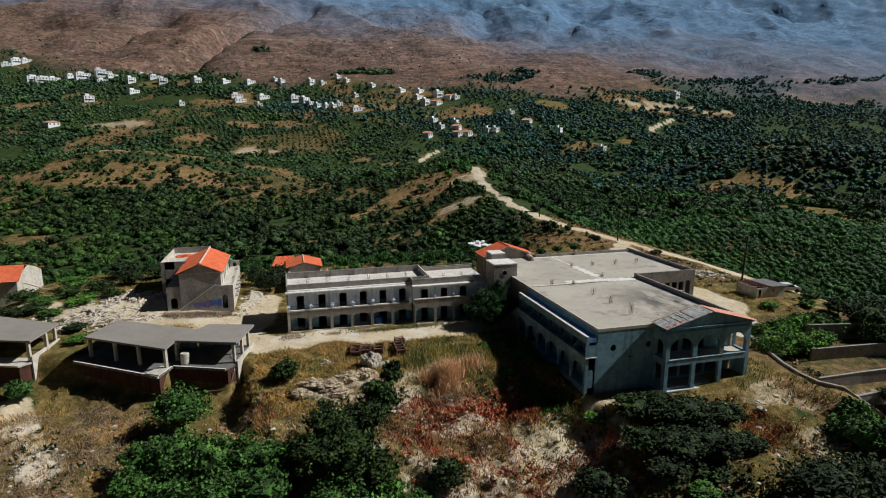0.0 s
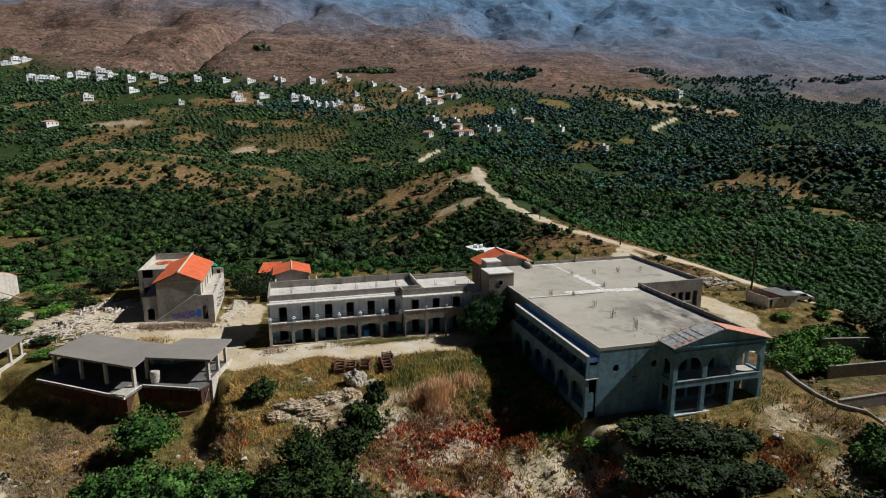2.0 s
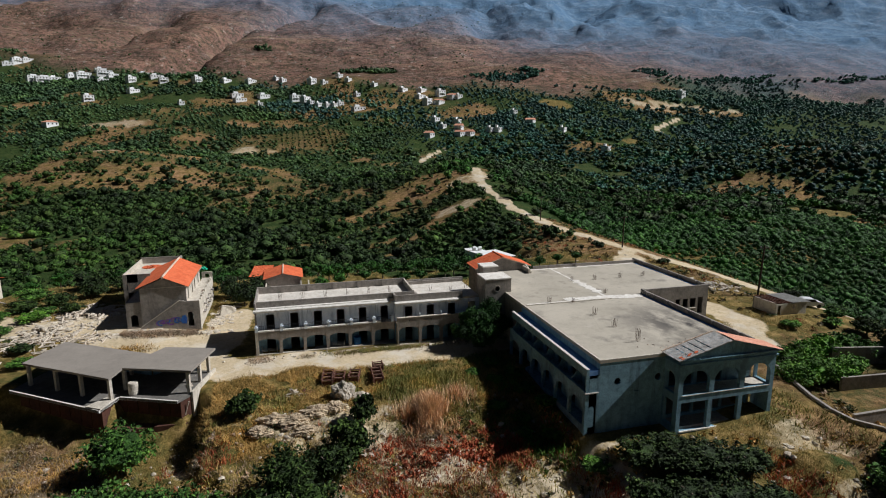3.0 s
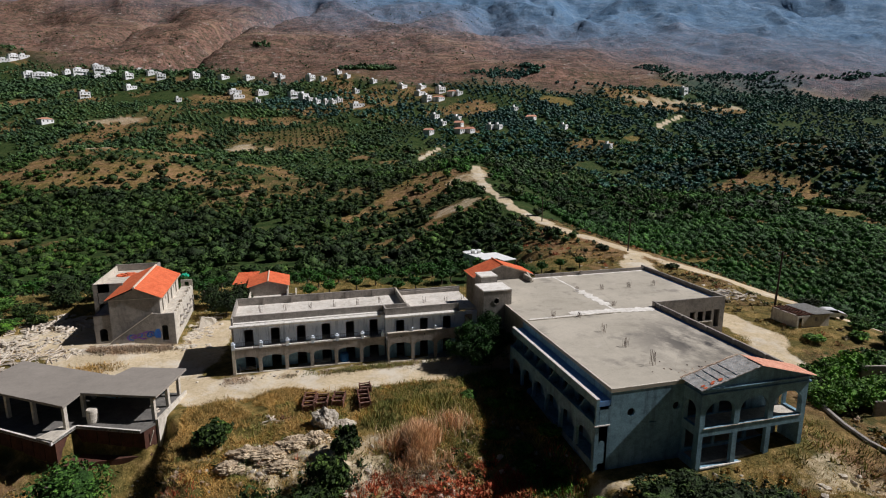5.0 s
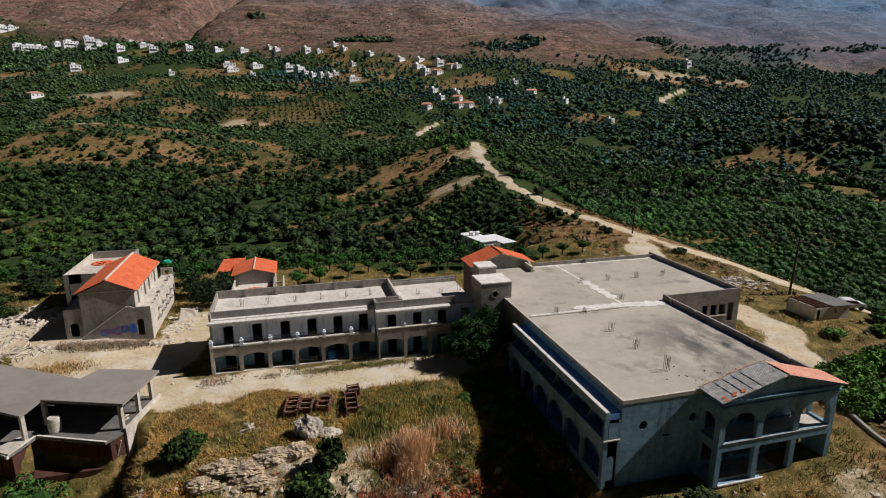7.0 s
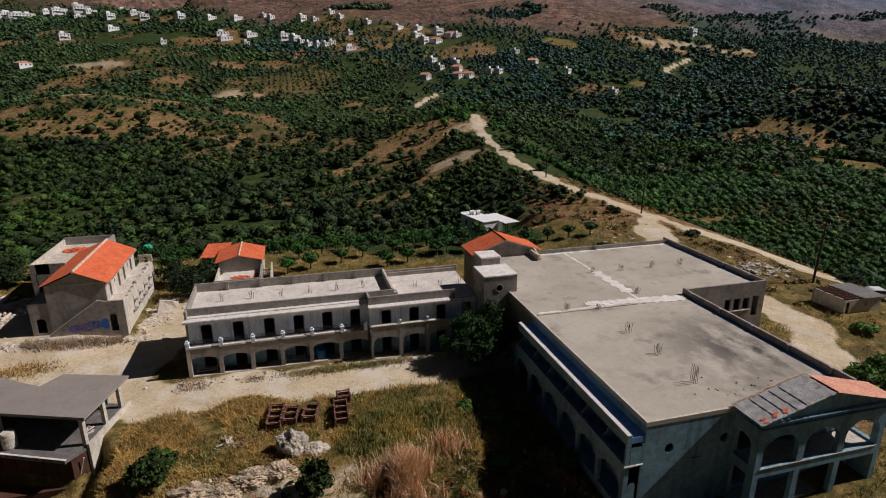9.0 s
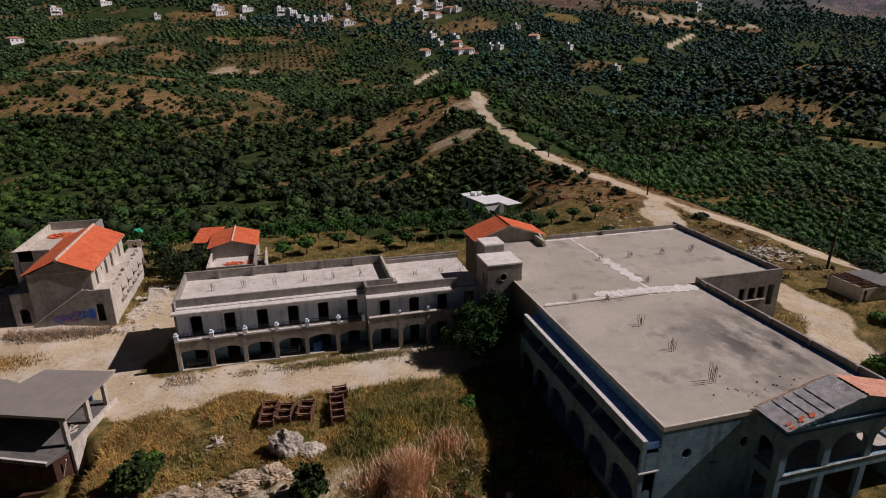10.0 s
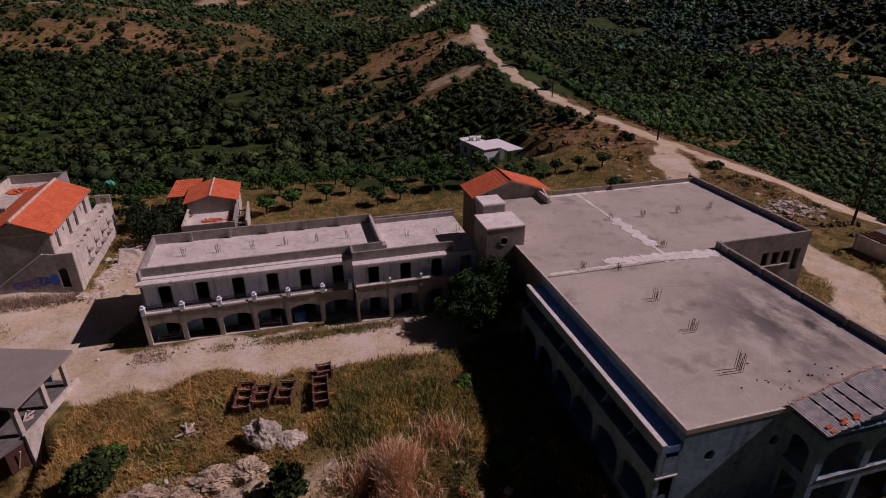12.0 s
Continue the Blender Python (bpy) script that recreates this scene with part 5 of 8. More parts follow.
    wall_part("flat_rear_wall", WALL, h, (-19.0, 30.0), "x", 0.2, 6.2, 0.0, 7.2)
    part("flat_roof", slab(-18.8, 19.0, 6.0, -15.3, 24.8, 6.2), WALL_PALE_LIT, h)
    part("flat_roof", slab(-18.8, 24.8, 6.0, -13.0, 30.0, 6.204), WALL_PALE_LIT, h)
    part("threshold_slab", slab(-16.4, 10.6, 0.3, -12.6, 11.3, 1.0, 0.03), WALL_PALE_LIT, h)


build_stair_house()


def tile_heap(x, y, z, rx, ry, count, seed):
    rng = random.Random(seed)
    t = thing("tile_heap", "heap of spare red clay roof tiles", "tile heap", "spare tile heaps", (x, y, z))
    for k in range(count):
        a, r = rng.uniform(0, 6.28), rng.random() ** 0.5
        px, py = rx * r * math.cos(a), ry * r * math.sin(a)
        ob = place_part("tile", TILE_PIECE, t, pose(px, py, 0.02 + 0.28 * (1 - r) * rng.random(), rng.uniform(-20, 20), rng.uniform(-20, 20), rng.uniform(0, 180)))


def tile_piece():
    bm = bmesh.new()
    for k in range(4):
        a0, a1 = math.pi * k / 4, math.pi * (k + 1) / 4
        prism(bm, [(0.11 * math.cos(a0), -0.22, 0.08 * math.sin(a0)), (0.11 * math.cos(a1), -0.22, 0.08 * math.sin(a1)), (0.13 * math.cos(a1), -0.22, 0.1 * math.sin(a1)), (0.13 * math.cos(a0), -0.22, 0.1 * math.sin(a0))], (0, 0.44, 0))
    me = bpy.data.meshes.new("tile")
    bm.to_mesh(me)
    bm.free()
    me.materials.append(TILE)
    return me


TILE_PIECE = tile_piece()
tile_heap(-16.7, 27.0, 6.2, 1.5, 1.1, 70, 3)


def graffiti():
    """Abstract spray-paint shapes on the stair wall: plain swirls and blots."""
    g = thing("wall_graffiti", "purple and blue spray-paint swirls on stair wall", "graffiti")
    rng = random.Random(8)
    for k in range(16):
        bm = bmesh.new()
        cx, cz = -13.0 + 0.2 * k, 1.55 + 0.42 * rng.random() + 0.02 * k
        r, start, sweep = rng.uniform(0.16, 0.34), rng.uniform(0, 6.3), rng.uniform(2.0, 4.5)
        pts = []
        for s in range(9):
            a = start + sweep * s / 8
            pts.append((cx + r * 1.3 * math.cos(a), cz + r * math.sin(a)))
        wide = rng.uniform(0.05, 0.1)
        for (x0, z0), (x1, z1) in zip(pts, pts[1:]):
            dx, dz = x1 - x0, z1 - z0
            n = math.hypot(dx, dz) or 1
            ox, oz = -dz / n * wide, dx / n * wide
            y = 11.296 - 0.0008 * k
            prism(bm, [(x0 + ox, y, z0 + oz), (x1 + ox, y, z1 + oz), (x1 - ox, y, z1 - oz), (x0 - ox, y, z0 - oz)], (0, -0.002, 0))
        part("swirl", bm, GRAF_BLUE if k > 10 or k % 4 == 1 else GRAF_PURPLE, g)
    bm = bmesh.new()
    prism(bm, [(-10.2, 11.297, 1.4), (-9.6, 11.297, 1.35), (-9.5, 11.297, 2.1), (-9.7, 11.297, 2.6), (-10.1, 11.297, 2.5), (-10.3, 11.297, 2.0)], (0, -0.003, 0))
    part("blot", bm, GRAF_BLUE, g)


graffiti()


# ---- the small tiled house behind the wing ----
def build_small_house():
    h = thing("small_tiled_house", "small house with orange tile roofs and terrace", "house")
    bm = bmesh.new()
    wall(bm, (0.4, 26.0), "x", 0.2, 5.8, -1.5, 3.3)
    prism(bm, [(0.4, 26.0, 3.3), (6.2, 26.0, 3.3), (3.2, 26.0, 4.05)], (0, 0.2, 0))
    part("front_wall", bm, WALL, h)
    wall_part("side_wall", WALL_PALE_LIT, h, (6.0, 26.2), "y", 0.2, 6.2, -1.5, 3.3, [(1.0, 1.9, 0.9, 2.5, 0)])
    wall_part("side_wall", WALL, h, (0.4, 26.2), "y", 0.2, 6.2, -1.5, 3.3)
    wall_part("rear_wall", WALL, h, (0.4, 32.4), "x", 0.2, 5.8, -1.5, 3.3)
    tile_part("tiled_slope", h, TILE, (0.0, 32.8, 3.25), (0.0, 25.8, 3.25), (3.2, 25.8, 4.15), (3.2, 32.8, 4.15), label="orange clay tiles")
    tile_part("tiled_slope", h, TILE, (6.5, 25.8, 3.25), (6.5, 32.8, 3.25), (3.2, 32.8, 4.15), (3.2, 25.8, 4.15), label="orange clay tiles")
    bm = bmesh.new()
    rod(bm, (3.2, 25.7, 4.18), (3.2, 32.9, 4.18), 0.12, 8)
    part("ridge", bm, RIDGE, h)
    part("low_wing", slab(-2.3, 30.8, -2.0, 0.4, 35.0, 2.7), WALL, h)
    tile_part("tiled_slope", h, TILE, (-2.6, 30.4, 2.75), (1.0, 30.4, 2.75), (1.6, 34.4, 3.75), (-1.8, 34.4, 3.75), label="orange clay tiles")
    # Roof terrace with parapets in front.
    part("terrace", slab(0.4, 20.2, -1.5, 6.2, 26.0, 1.75), WALL, h)
    part("terrace_floor", slab(0.6, 20.4, 1.75, 6.0, 25.99, 1.81), ROOF_PALE, h, "pale terrace screed")
    part("terrace_parapet", slab(0.4, 20.2, 1.81, 6.2, 20.4, 2.62), WALL, h)
    part("terrace_parapet", slab(0.4, 20.4, 1.81, 0.6, 26.0, 2.62), WALL_PALE_LIT, h)
    part("terrace_parapet", slab(6.0, 20.4, 1.81, 6.2, 26.0, 2.7), WALL, h)
    part("stair_flank", slab(7.3, 21.4, -1.5, 7.5, 28.0, 2.2), WALL_PALE_LIT, h)
    for k in range(3):
        part("stair_beam", slab(6.2, 22.0 + 2.2 * k, 1.5, 7.3, 22.2 + 2.2 * k, 1.7), WALL, h)


build_small_house()
tile_heap(3.4, 23.2, 1.81, 1.3, 0.5, 40, 6)
tile_heap(5.5, 23.4, 1.81, 0.35, 1.2, 24, 7)


# ---- open concrete pavilions above store rooms ----
def ring_slab(points, z0, z1):
    bm = bmesh.new()
    prism(bm, [(x, y, z0) for x, y in points], (0, 0, z1 - z0))
    return bm


def turned_box(a, b, thick, z0, z1):
    """An upright panel between two plan points."""
    a, b = Vector((*a, z0)), Vector((*b, z0))
    side = Vector((-(b - a).y, (b - a).x, 0)).normalized() * thick
    bm = bmesh.new()
    prism(bm, [a, b, b + side, a + side], (0, 0, z1 - z0))
    return bm


def column(parent, x, y, z0, z1, turn=0.0, half=0.16):
    bm = bmesh.new()
    c, s = math.cos(radians(turn)) * half, math.sin(radians(turn)) * half
    prism(bm, [(x - c + s, y - s - c, z0), (x + c + s, y + s - c, z0), (x + c - s, y + s + c, z0), (x - c - s, y - s + c, z0)], (0, 0, z1 - z0))
    part("column", bm, WALL_PALE_LIT, parent)


def store_front(parent, a, b, z0, z1, count):
    """Brown store-room panels in a row under the floor slab."""
    a, b = Vector((*a, 0)), Vector((*b, 0))
    for k in range(count):
        p, q = a + (b - a) * ((k + 0.04) / count), a + (b - a) * ((k + 0.96) / count)
        part("store_panel", turned_box((p.x, p.y), (q.x, q.y), 0.06, z0, z1), BROWN, parent)


def build_pavilion():
    p = thing("open_pavilion", "open concrete pavilion on columns above store rooms", "pavilion")
    roof = ((-23.8, -2.7), (-13.6, -9.6), (-13.0, -6.95), (-5.9, -9.6), (-4.2, -3.4), (-9.8, -1.6), (-11.0, -3.4), (-21.6, 3.4))
    part("roof_slab", ring_slab(roof, 2.52, 2.76), ROOF_DULL, p, "flat grey concrete roof slab")
    floor = ((-25.0, -3.6), (-14.3, -11.2), (-13.2, -8.4), (-7.2, -11.0), (-6.16, -9.62), (-4.56, -3.6), (-9.8, -1.9), (-11.2, -3.2), (-22.2, 3.2))
    floor_ = part("floor_slab", ring_slab(floor, -0.12, 0.1), FLOOR_SHADE, p, "concrete floor slab, painted dark for the roof's shade")
    # Pale edge pieces paint the sunlit rim outside the roof's shadow.
    for a, b in zip(floor[:4], floor[1:4]):
        part("floor_edge", turned_box(a, b, 0.18, -0.14, 0.16), CORNICE, floor_, "slab edge painted pale as a sunlit rim")
    for x, y, turn in ((-23.3, -2.6, -34), (-13.75, -9.0, -34), (-20.0, -4.8, -34), (-17.0, -6.9, -34), (-21.6, 2.7, -34), (-17.4, 0.2, -34), (-13.4, -2.4, -34), (-13.0, -6.5, -21), (-6.3, -9.1, -21), (-5.0, -4.0, -21), (-9.7, -2.2, -21), (-5.6, -6.4, -21)):
        column(p, x, y, 0.1, 2.52, turn)
    part("end_wall", turned_box((-4.5, -3.6), (-6.1, -9.6), 0.2, -2.4, 0.42), WALL_PALE_LIT, p, "sunlit pale end wall")
    part("rear_wall", turned_box((-11.2, -3.0), (-21.6, 3.1), 0.15, 0.1, 2.52), WALL_SHADE_BLUE, p)
    part("rear_wall", turned_box((-9.8, -2.0), (-11.0, -3.1), 0.15, 0.1, 2.52), WALL_SHADE_BLUE, p)
    part("rear_wall", turned_box((-6.2, -3.1), (-9.7, -2.0), 0.15, 0.1, 2.52), WALL_SHADE_BLUE, p)
    store_front(p, (-24.2, -3.4), (-14.3, -10.4), -2.6, -0.12, 8)
    store_front(p, (-13.6, -8.0), (-7.0, -10.5), -2.6, -0.12, 6)
    part("store_side", turned_box((-14.3, -10.4), (-13.6, -8.0), 0.1, -2.6, -0.12), BROWN, p)
    part("store_side", turned_box((-7.0, -10.5), (-6.0, -9.4), 0.1, -2.6, -0.12), BROWN, p)
    part("store_floor", ring_slab(((-24.5, -3.2), (-14.2, -10.6), (-6.6, -10.6), (-5, -4), (-21, 2)), -3.2, -2.58), BROWN, p)
    part("ramp_slab", ring_slab(((-15.8, -10.1), (-14.2, -11.1), (-13.5, -8.9), (-14.4, -8.4)), 0.1, 0.28), WALL_PALE_LIT, p)
    q = thing("open_pavilion", "open concrete pavilion beside a dirt track", "pavilion")
    roof = ((-46.0, 8.0), (-38.0, 1.5), (-30.0, -1.4), (-29.1, 5.1), (-40.0, 12.0))
    part("roof_slab", ring_slab(roof, 2.18, 2.4), ROOF_DULL, q, "flat grey concrete roof slab")
    part("floor_slab", ring_slab(((-46.5, 7.0), (-38.0, 0.2), (-31.2, -2.4), (-30.1, -1.4), (-29.2, 5.1), (-40, 12)), -0.5, -0.3), WALL_PALE_LIT, q)
    for x, y in ((-30.4, -1.0), (-29.6, 2.0), (-29.5, 4.6), (-34.5, 0.5), (-38.5, 2.3)):
        column(q, x, y, -0.3, 2.18, -15)
    part("end_wall", turned_box((-29.3, 5.0), (-30.2, -1.4), 0.2, -3.2, 0.4), WALL_PALE_LIT, q, "sunlit pale end wall")
    store_front(q, (-38.0, 0.6), (-31.2, -2.2), -3.2, -0.5, 5)
    part("store_side", turned_box((-31.2, -2.2), (-30.3, -1.4), 0.1, -3.2, -0.5), BROWN, q)


build_pavilion()


# ---- far-left tiled house, shed, white house ----
def build_left_house():
    h = thing("far_tiled_house", "rendered house with orange tile roof beside scrub", "house")
    part("wall_shell", slab(-52.0, 28.0, -1.0, -42.5, 38.0, 3.4), WALL_PALE_LIT, h)
    tile_part("tiled_slope", h, TILE, (-52.5, 27.6, 3.3), (-42.0, 27.6, 3.3), (-43.0, 33.0, 5.0), (-52.5, 33.0, 5.0), label="orange clay tiles")
    tile_part("tiled_slope", h, TILE, (-42.0, 38.4, 3.3), (-52.5, 38.4, 3.3), (-52.5, 33.0, 5.0), (-43.0, 33.0, 5.0), label="orange clay tiles")
    bm = bmesh.new()
    prism(bm, [(-42.5, 28.0, 3.4), (-42.5, 38.0, 3.4), (-42.5, 33.0, 4.9)], (-0.2, 0, 0))
    part("gable", bm, WALL_PALE_LIT, h)
    part("porch_wall", slab(-42.4, 29.0, -1.0, -38.5, 29.2, 0.9), WALL_PALE_LIT, h)
    bm = bmesh.new()
    prism(bm, [(-42.4, 30.0, 2.6), (-38.5, 30.0, 0.9), (-38.5, 30.0, 0.75), (-42.4, 30.0, 2.45)], (0, 0.15, 0))
    part("raking_rail", bm, WALL_PALE_LIT, h)


build_left_house()


def build_shed():
    s = thing("block_shed", "low concrete-block shed with half-sheeted roof", "shed")
    wall_part("front_wall", WALL_PALE_LIT, s, (72.4, -6.6), "x", 0.2, 5.5, 0.3, 2.7, [(0.3, 1.0, 0.9, 2.5, 0), (3.0, 3.6, 1.8, 2.4, 0)], "pale block wall with door opening")
    wall_part("side_wall", WALL_PALE_LIT, s, (72.4, -6.4), "y", 0.2, 3.9, 0.3, 2.85)
    wall_part("side_wall", WALL_PALE_LIT, s, (77.7, -6.4), "y", 0.2, 3.9, 0.3, 2.6)
    wall_part("rear_wall", WALL, s, (72.4, -2.5), "x", 0.2, 5.5, 0.3, 2.85)
    for k in range(4):
        bm = bmesh.new()
        y = -6.5 + 1.3 * k
        prism(bm, [(72.3, y, 2.86), (78.0, y, 2.72), (78.0, y, 2.82), (72.3, y, 2.96)], (0, 0.1, 0))
        part("roof_beam", bm, TIMBER, s)
    for k in range(4):
        x = 72.7 + 0.6 * k
        part("roof_batten", slab(x, -6.6, 2.95 - 0.015 * k, x + 0.08, -2.3, 3.03 - 0.015 * k), TIMBER, s)
    verts, faces = [], []
    for k in range(49):
        x = 74.8 + 3.5 * k / 48
        for y in (-6.95, -2.2):
            verts.append((x, y, 2.98 - 0.1 * k / 48 + 0.035 * math.sin(k * 1.57)))
    for k in range(48):
        faces.append((2 * k, 2 * k + 2, 2 * k + 3, 2 * k + 1))
    place_part("roof_sheet", mesh_of("roof_sheet", verts, faces, SHEET), s)["label"] = "grey corrugated roof sheet"


build_shed()


def build_white_house():
    h = thing("white_house", "flat-roofed whitewashed cottage with veranda below the hotel", "house")
    part("wall_shell", slab(49.6, 59.4, -9.0, 53.4, 68.6, -2.5), WASH, h)
    part("roof", slab(49.4, 59.2, -2.5, 53.6, 68.8, -2.35, 0.03), WASH, h, "white flat roof")
    part("parapet", slab(49.4, 68.4, -2.35, 53.6, 68.8, -2.1), WASH, h)
    part("veranda_roof", slab(53.6, 57.0, -2.75, 57.4, 66.0, -2.6, 0.03), WASH, h, "white veranda roof")
    part("veranda_wall", slab(53.6, 63.0, -9.0, 57.2, 66.0, -2.75), INSIDE, h)
    for x, y in ((54.0, 57.3), (57.2, 57.3), (57.2, 61.0)):
        part("veranda_post", slab(x - 0.1, y - 0.1, -9.0, x + 0.1, y + 0.1, -2.75), DARKFRAME, h)
    for y in (60.6, 63.2, 66.0):
        w = part("window", slab(49.55, y, -4.7, 49.6, y + 0.8, -3.4), DARKFRAME, h, "dark shuttered window")
    part("door", slab(51.0, 59.35, -6.4, 52.0, 59.4, -4.2), BLUE, h, "blue door")
    for x, y in ((51.0, 66.5), (52.3, 65.8)):
        bm = bmesh.new()
        rod(bm, (x - 0.5, y, -1.6), (x + 0.5, y, -1.6), 0.28, 10)
        part("water_tank", bm, WASH, h)
        part("tank_stand", slab(x - 0.4, y - 0.25, -2.35, x + 0.4, y + 0.25, -1.8), SHEET, h)
    centre = Matrix.Translation((53, 63, 0))
    h.matrix_basis = centre @ pose(0, 0, 0, 0, 0, 14) @ centre.inverted()
    w = thing("garden_wall", "rough pale garden wall beside the cottage", "wall")
    part("stretch", turned_box((58.4, 57.5), (64.0, 50.0), 0.25, -9.0, -4.4), STONE, w)
    part("stretch", turned_box((44.0, 66.0), (49.4, 64.0), 0.25, -10.0, -5.0), STONE, w)


build_white_house()


# ---- loose things ----
def ground_at(x, y):
    return float(height(x, y))


def utility_pole(x, y, tall, lean=(0.0, 0.0), arm=1.6, base=None):
    z = ground_at(x, y) if base is None else base
    t = thing("utility_pole", "dark creosoted wooden utility pole beside the road", "utility pole", "poles along the road", (x, y, z))
    bm = bmesh.new()
    bmesh.ops.create_cone(bm, cap_ends=True, segments=10, radius1=0.17, radius2=0.11, depth=tall + 0.6, matrix=Matrix.Translation((0, 0, tall / 2 - 0.3)))
    for v in bm.verts:
        v.co.x += lean[0] * v.co.z / tall
        v.co.y += lean[1] * v.co.z / tall
    part("pole", bm, BLACKPOLE, t)
    bm = bmesh.new()
    block(bm, lean[0] - arm / 2, lean[1] - 0.06, tall - 0.5, lean[0] + arm / 2, lean[1] + 0.06, tall - 0.36)
    part("crossarm", bm, BLACKPOLE, t)
    for k in (-0.45, 0.0, 0.45):
        bm = bmesh.new()
        rod(bm, (lean[0] + k * arm, lean[1], tall - 0.36), (lean[0] + k * arm, lean[1], tall - 0.14), 0.05, 6)
        part("insulator", bm, WASH, t)


utility_pole(78.7, 3.2, 8.4, (0.5, 0.2))
utility_pole(80.0, 45.0, 7.5, (0.1, 0.0))
utility_pole(80.8, 92.0, 7.5, (0.0, 0.0))
utility_pole(97, -22, 8.0, (0.2, 0.0))


def crate_frame(x, y, turn, cells, group="timber frames in the grass"):
    """An old timber frame like a ladder of open cells lying on the grass."""
    t = thing("timber_frame", "weathered red-brown timber frame with open cells, lying in grass", "timber frame", group, (x, y, ground_at(x, y) - 0.05))
    t.rotation_euler.z = radians(turn)
    long_ = 0.95 * cells
    for s in (-0.55, 0.55):
        for k in range(cells + 1):
            bm = bmesh.new()
            block(bm, s - 0.06, 0.95 * k - 0.06, 0, s + 0.06, 0.95 * k + 0.06, 1.0)
            part("post", bm, FADED, t, "faded post")
        bm = bmesh.new()
        block(bm, s - 0.03, 0.06, 0.1, s + 0.03, long_ - 0.06, 0.72)
        part("side_board", bm, TIMBER, t)
        bm = bmesh.new()
        block(bm, s - 0.05, 0.06, 0.8, s + 0.05, long_ - 0.06, 0.9)
        part("top_rail", bm, TIMBER, t)
    for k in range(cells + 1):
        bm = bmesh.new()
        block(bm, -0.5, 0.95 * k - 0.03, 0.08, 0.5, 0.95 * k + 0.03, 0.7)
        part("cross_board", bm, TIMBER, t)
        bm = bmesh.new()
        block(bm, -0.5, 0.95 * k - 0.05, 0.8, 0.5, 0.95 * k + 0.05, 0.9)
        part("cross_rail", bm, FADED, t)


crate_frame(7.9, -10.6, -8, 3)
crate_frame(9.2, -10.4, -10, 2)
crate_frame(10.8, -10.4, -14, 2)
crate_frame(13.5, -11.5, -2, 3)
crate_frame(14.0, -8.2, 2, 1)


def boulder(name, x, y, rx, ry, rz, seed, label, sink=0.25, material=STONE, craggy=0.07):
    t = bmesh.new()
    bmesh.ops.create_icosphere(t, subdivisions=5, radius=1.0)
    for v in t.verts:
        n = noise.fractal(v.co * 1.3 + Vector((seed * 3.1, seed, 0)), 1.0, 2.0, 4)
        c = noise.cell(v.co * 1.8 + Vector((seed, 0, 0)))
        e = noise.fractal(v.co * 5.0 + Vector((seed, 2.0, seed * 1.7)), 0.8, 2.0, 5)
        v.co *= 1 + 0.3 * n + (0.04 + craggy * 0.4) * c + craggy * e
        v.co = Vector((v.co.x * rx, v.co.y * ry, v.co.z * rz))
    me = bpy.data.meshes.new(name)
    t.to_mesh(me)
    t.free()
    me.materials.append(material)
    ob = new(name, me)
    ob.location = (x, y, ground_at(x, y) + rz * (1 - 2 * sink))
    return tagged(ob, label, "boulder")


boulder("boulder", 9.3, -13.6, 1.1, 1.0, 1.2, 2, "large rough grey boulder on dry grass", 0.25, ROCK)
boulder("boulder", 11.2, -14.0, 1.0, 0.8, 0.45, 5, "low pale limestone boulder in the grass", 0.4)
for k, (x, y, rx, ry, rz) in enumerate(((2.2, -16.2, 1.5, 0.8, 0.7), (4.4, -16.9, 1.7, 0.9, 0.75), (6.4, -16.2, 1.4, 0.8, 0.7), (8.4, -16.1, 1.3, 0.8, 0.75), (5.4, -18.0, 1.5, 0.7, 0.5), (1.0, -17.4, 1.2, 0.7, 0.5))):
    boulder("rock_outcrop", x, y, rx, ry, rz, 7 + k, "pale pitted earthy limestone outcrop on the bank", 0.36, BANKSTONE, 0.2)


def log_pile(name, x, y, count, long_, spread, seed, material, label, category, r=0.06):
    rng = random.Random(seed)
    t = thing(name, label, category, "", (x, y, ground_at(x, y)))
    for k in range(count):
        a = rng.uniform(0, math.pi)
        px, py = rng.gauss(0, spread[0]), rng.gauss(0, spread[1])
        z = ground_at(x + px, y + py) - ground_at(x, y) + 0.05 + rng.random() * 0.5 * math.exp(-(px * px / spread[0] ** 2 + py * py / spread[1] ** 2))
        half = long_ * rng.uniform(0.4, 1.0) / 2
        dz = rng.uniform(-0.15, 0.3) * half
        bm = bmesh.new()
        rod(bm, (px - math.cos(a) * half, py - math.sin(a) * half, max(z - dz, -0.2)), (px + math.cos(a) * half, py + math.sin(a) * half, z + dz), r * rng.uniform(0.6, 1.4), 6)
        part("branch" if material is DRYWOOD else "bar", bm, material, t)


log_pile("dead_branches", 4.3, -11.4, 12, 1.3, (0.4, 0.3), 3, DRYWOOD, "small heap of bleached dead branches in grass", "branches")
log_pile("dead_branches", 5.6, -11.3, 14, 1.3, (0.4, 0.3), 4, TIMBER, "small heap of dark broken timber in grass", "timber heap")
log_pile("driftwood_heap", -26.0, 9.2, 150, 2.2, (4.2, 1.3), 5, DRYWOOD, "long heap of bleached branches beside the track", "branches")
log_pile("driftwood_heap", -24.5, 20.0, 110, 2.4, (3.0, 2.0), 6, DRYWOOD, "heap of bleached boards and rubble beside the track", "timber heap", 0.12)
log_pile("scrap_heap", 75.5, 10.0, 60, 1.0, (2.0, 1.2), 7, BATTEN, "heap of grey scrap and branches beside the road", "scrap heap")
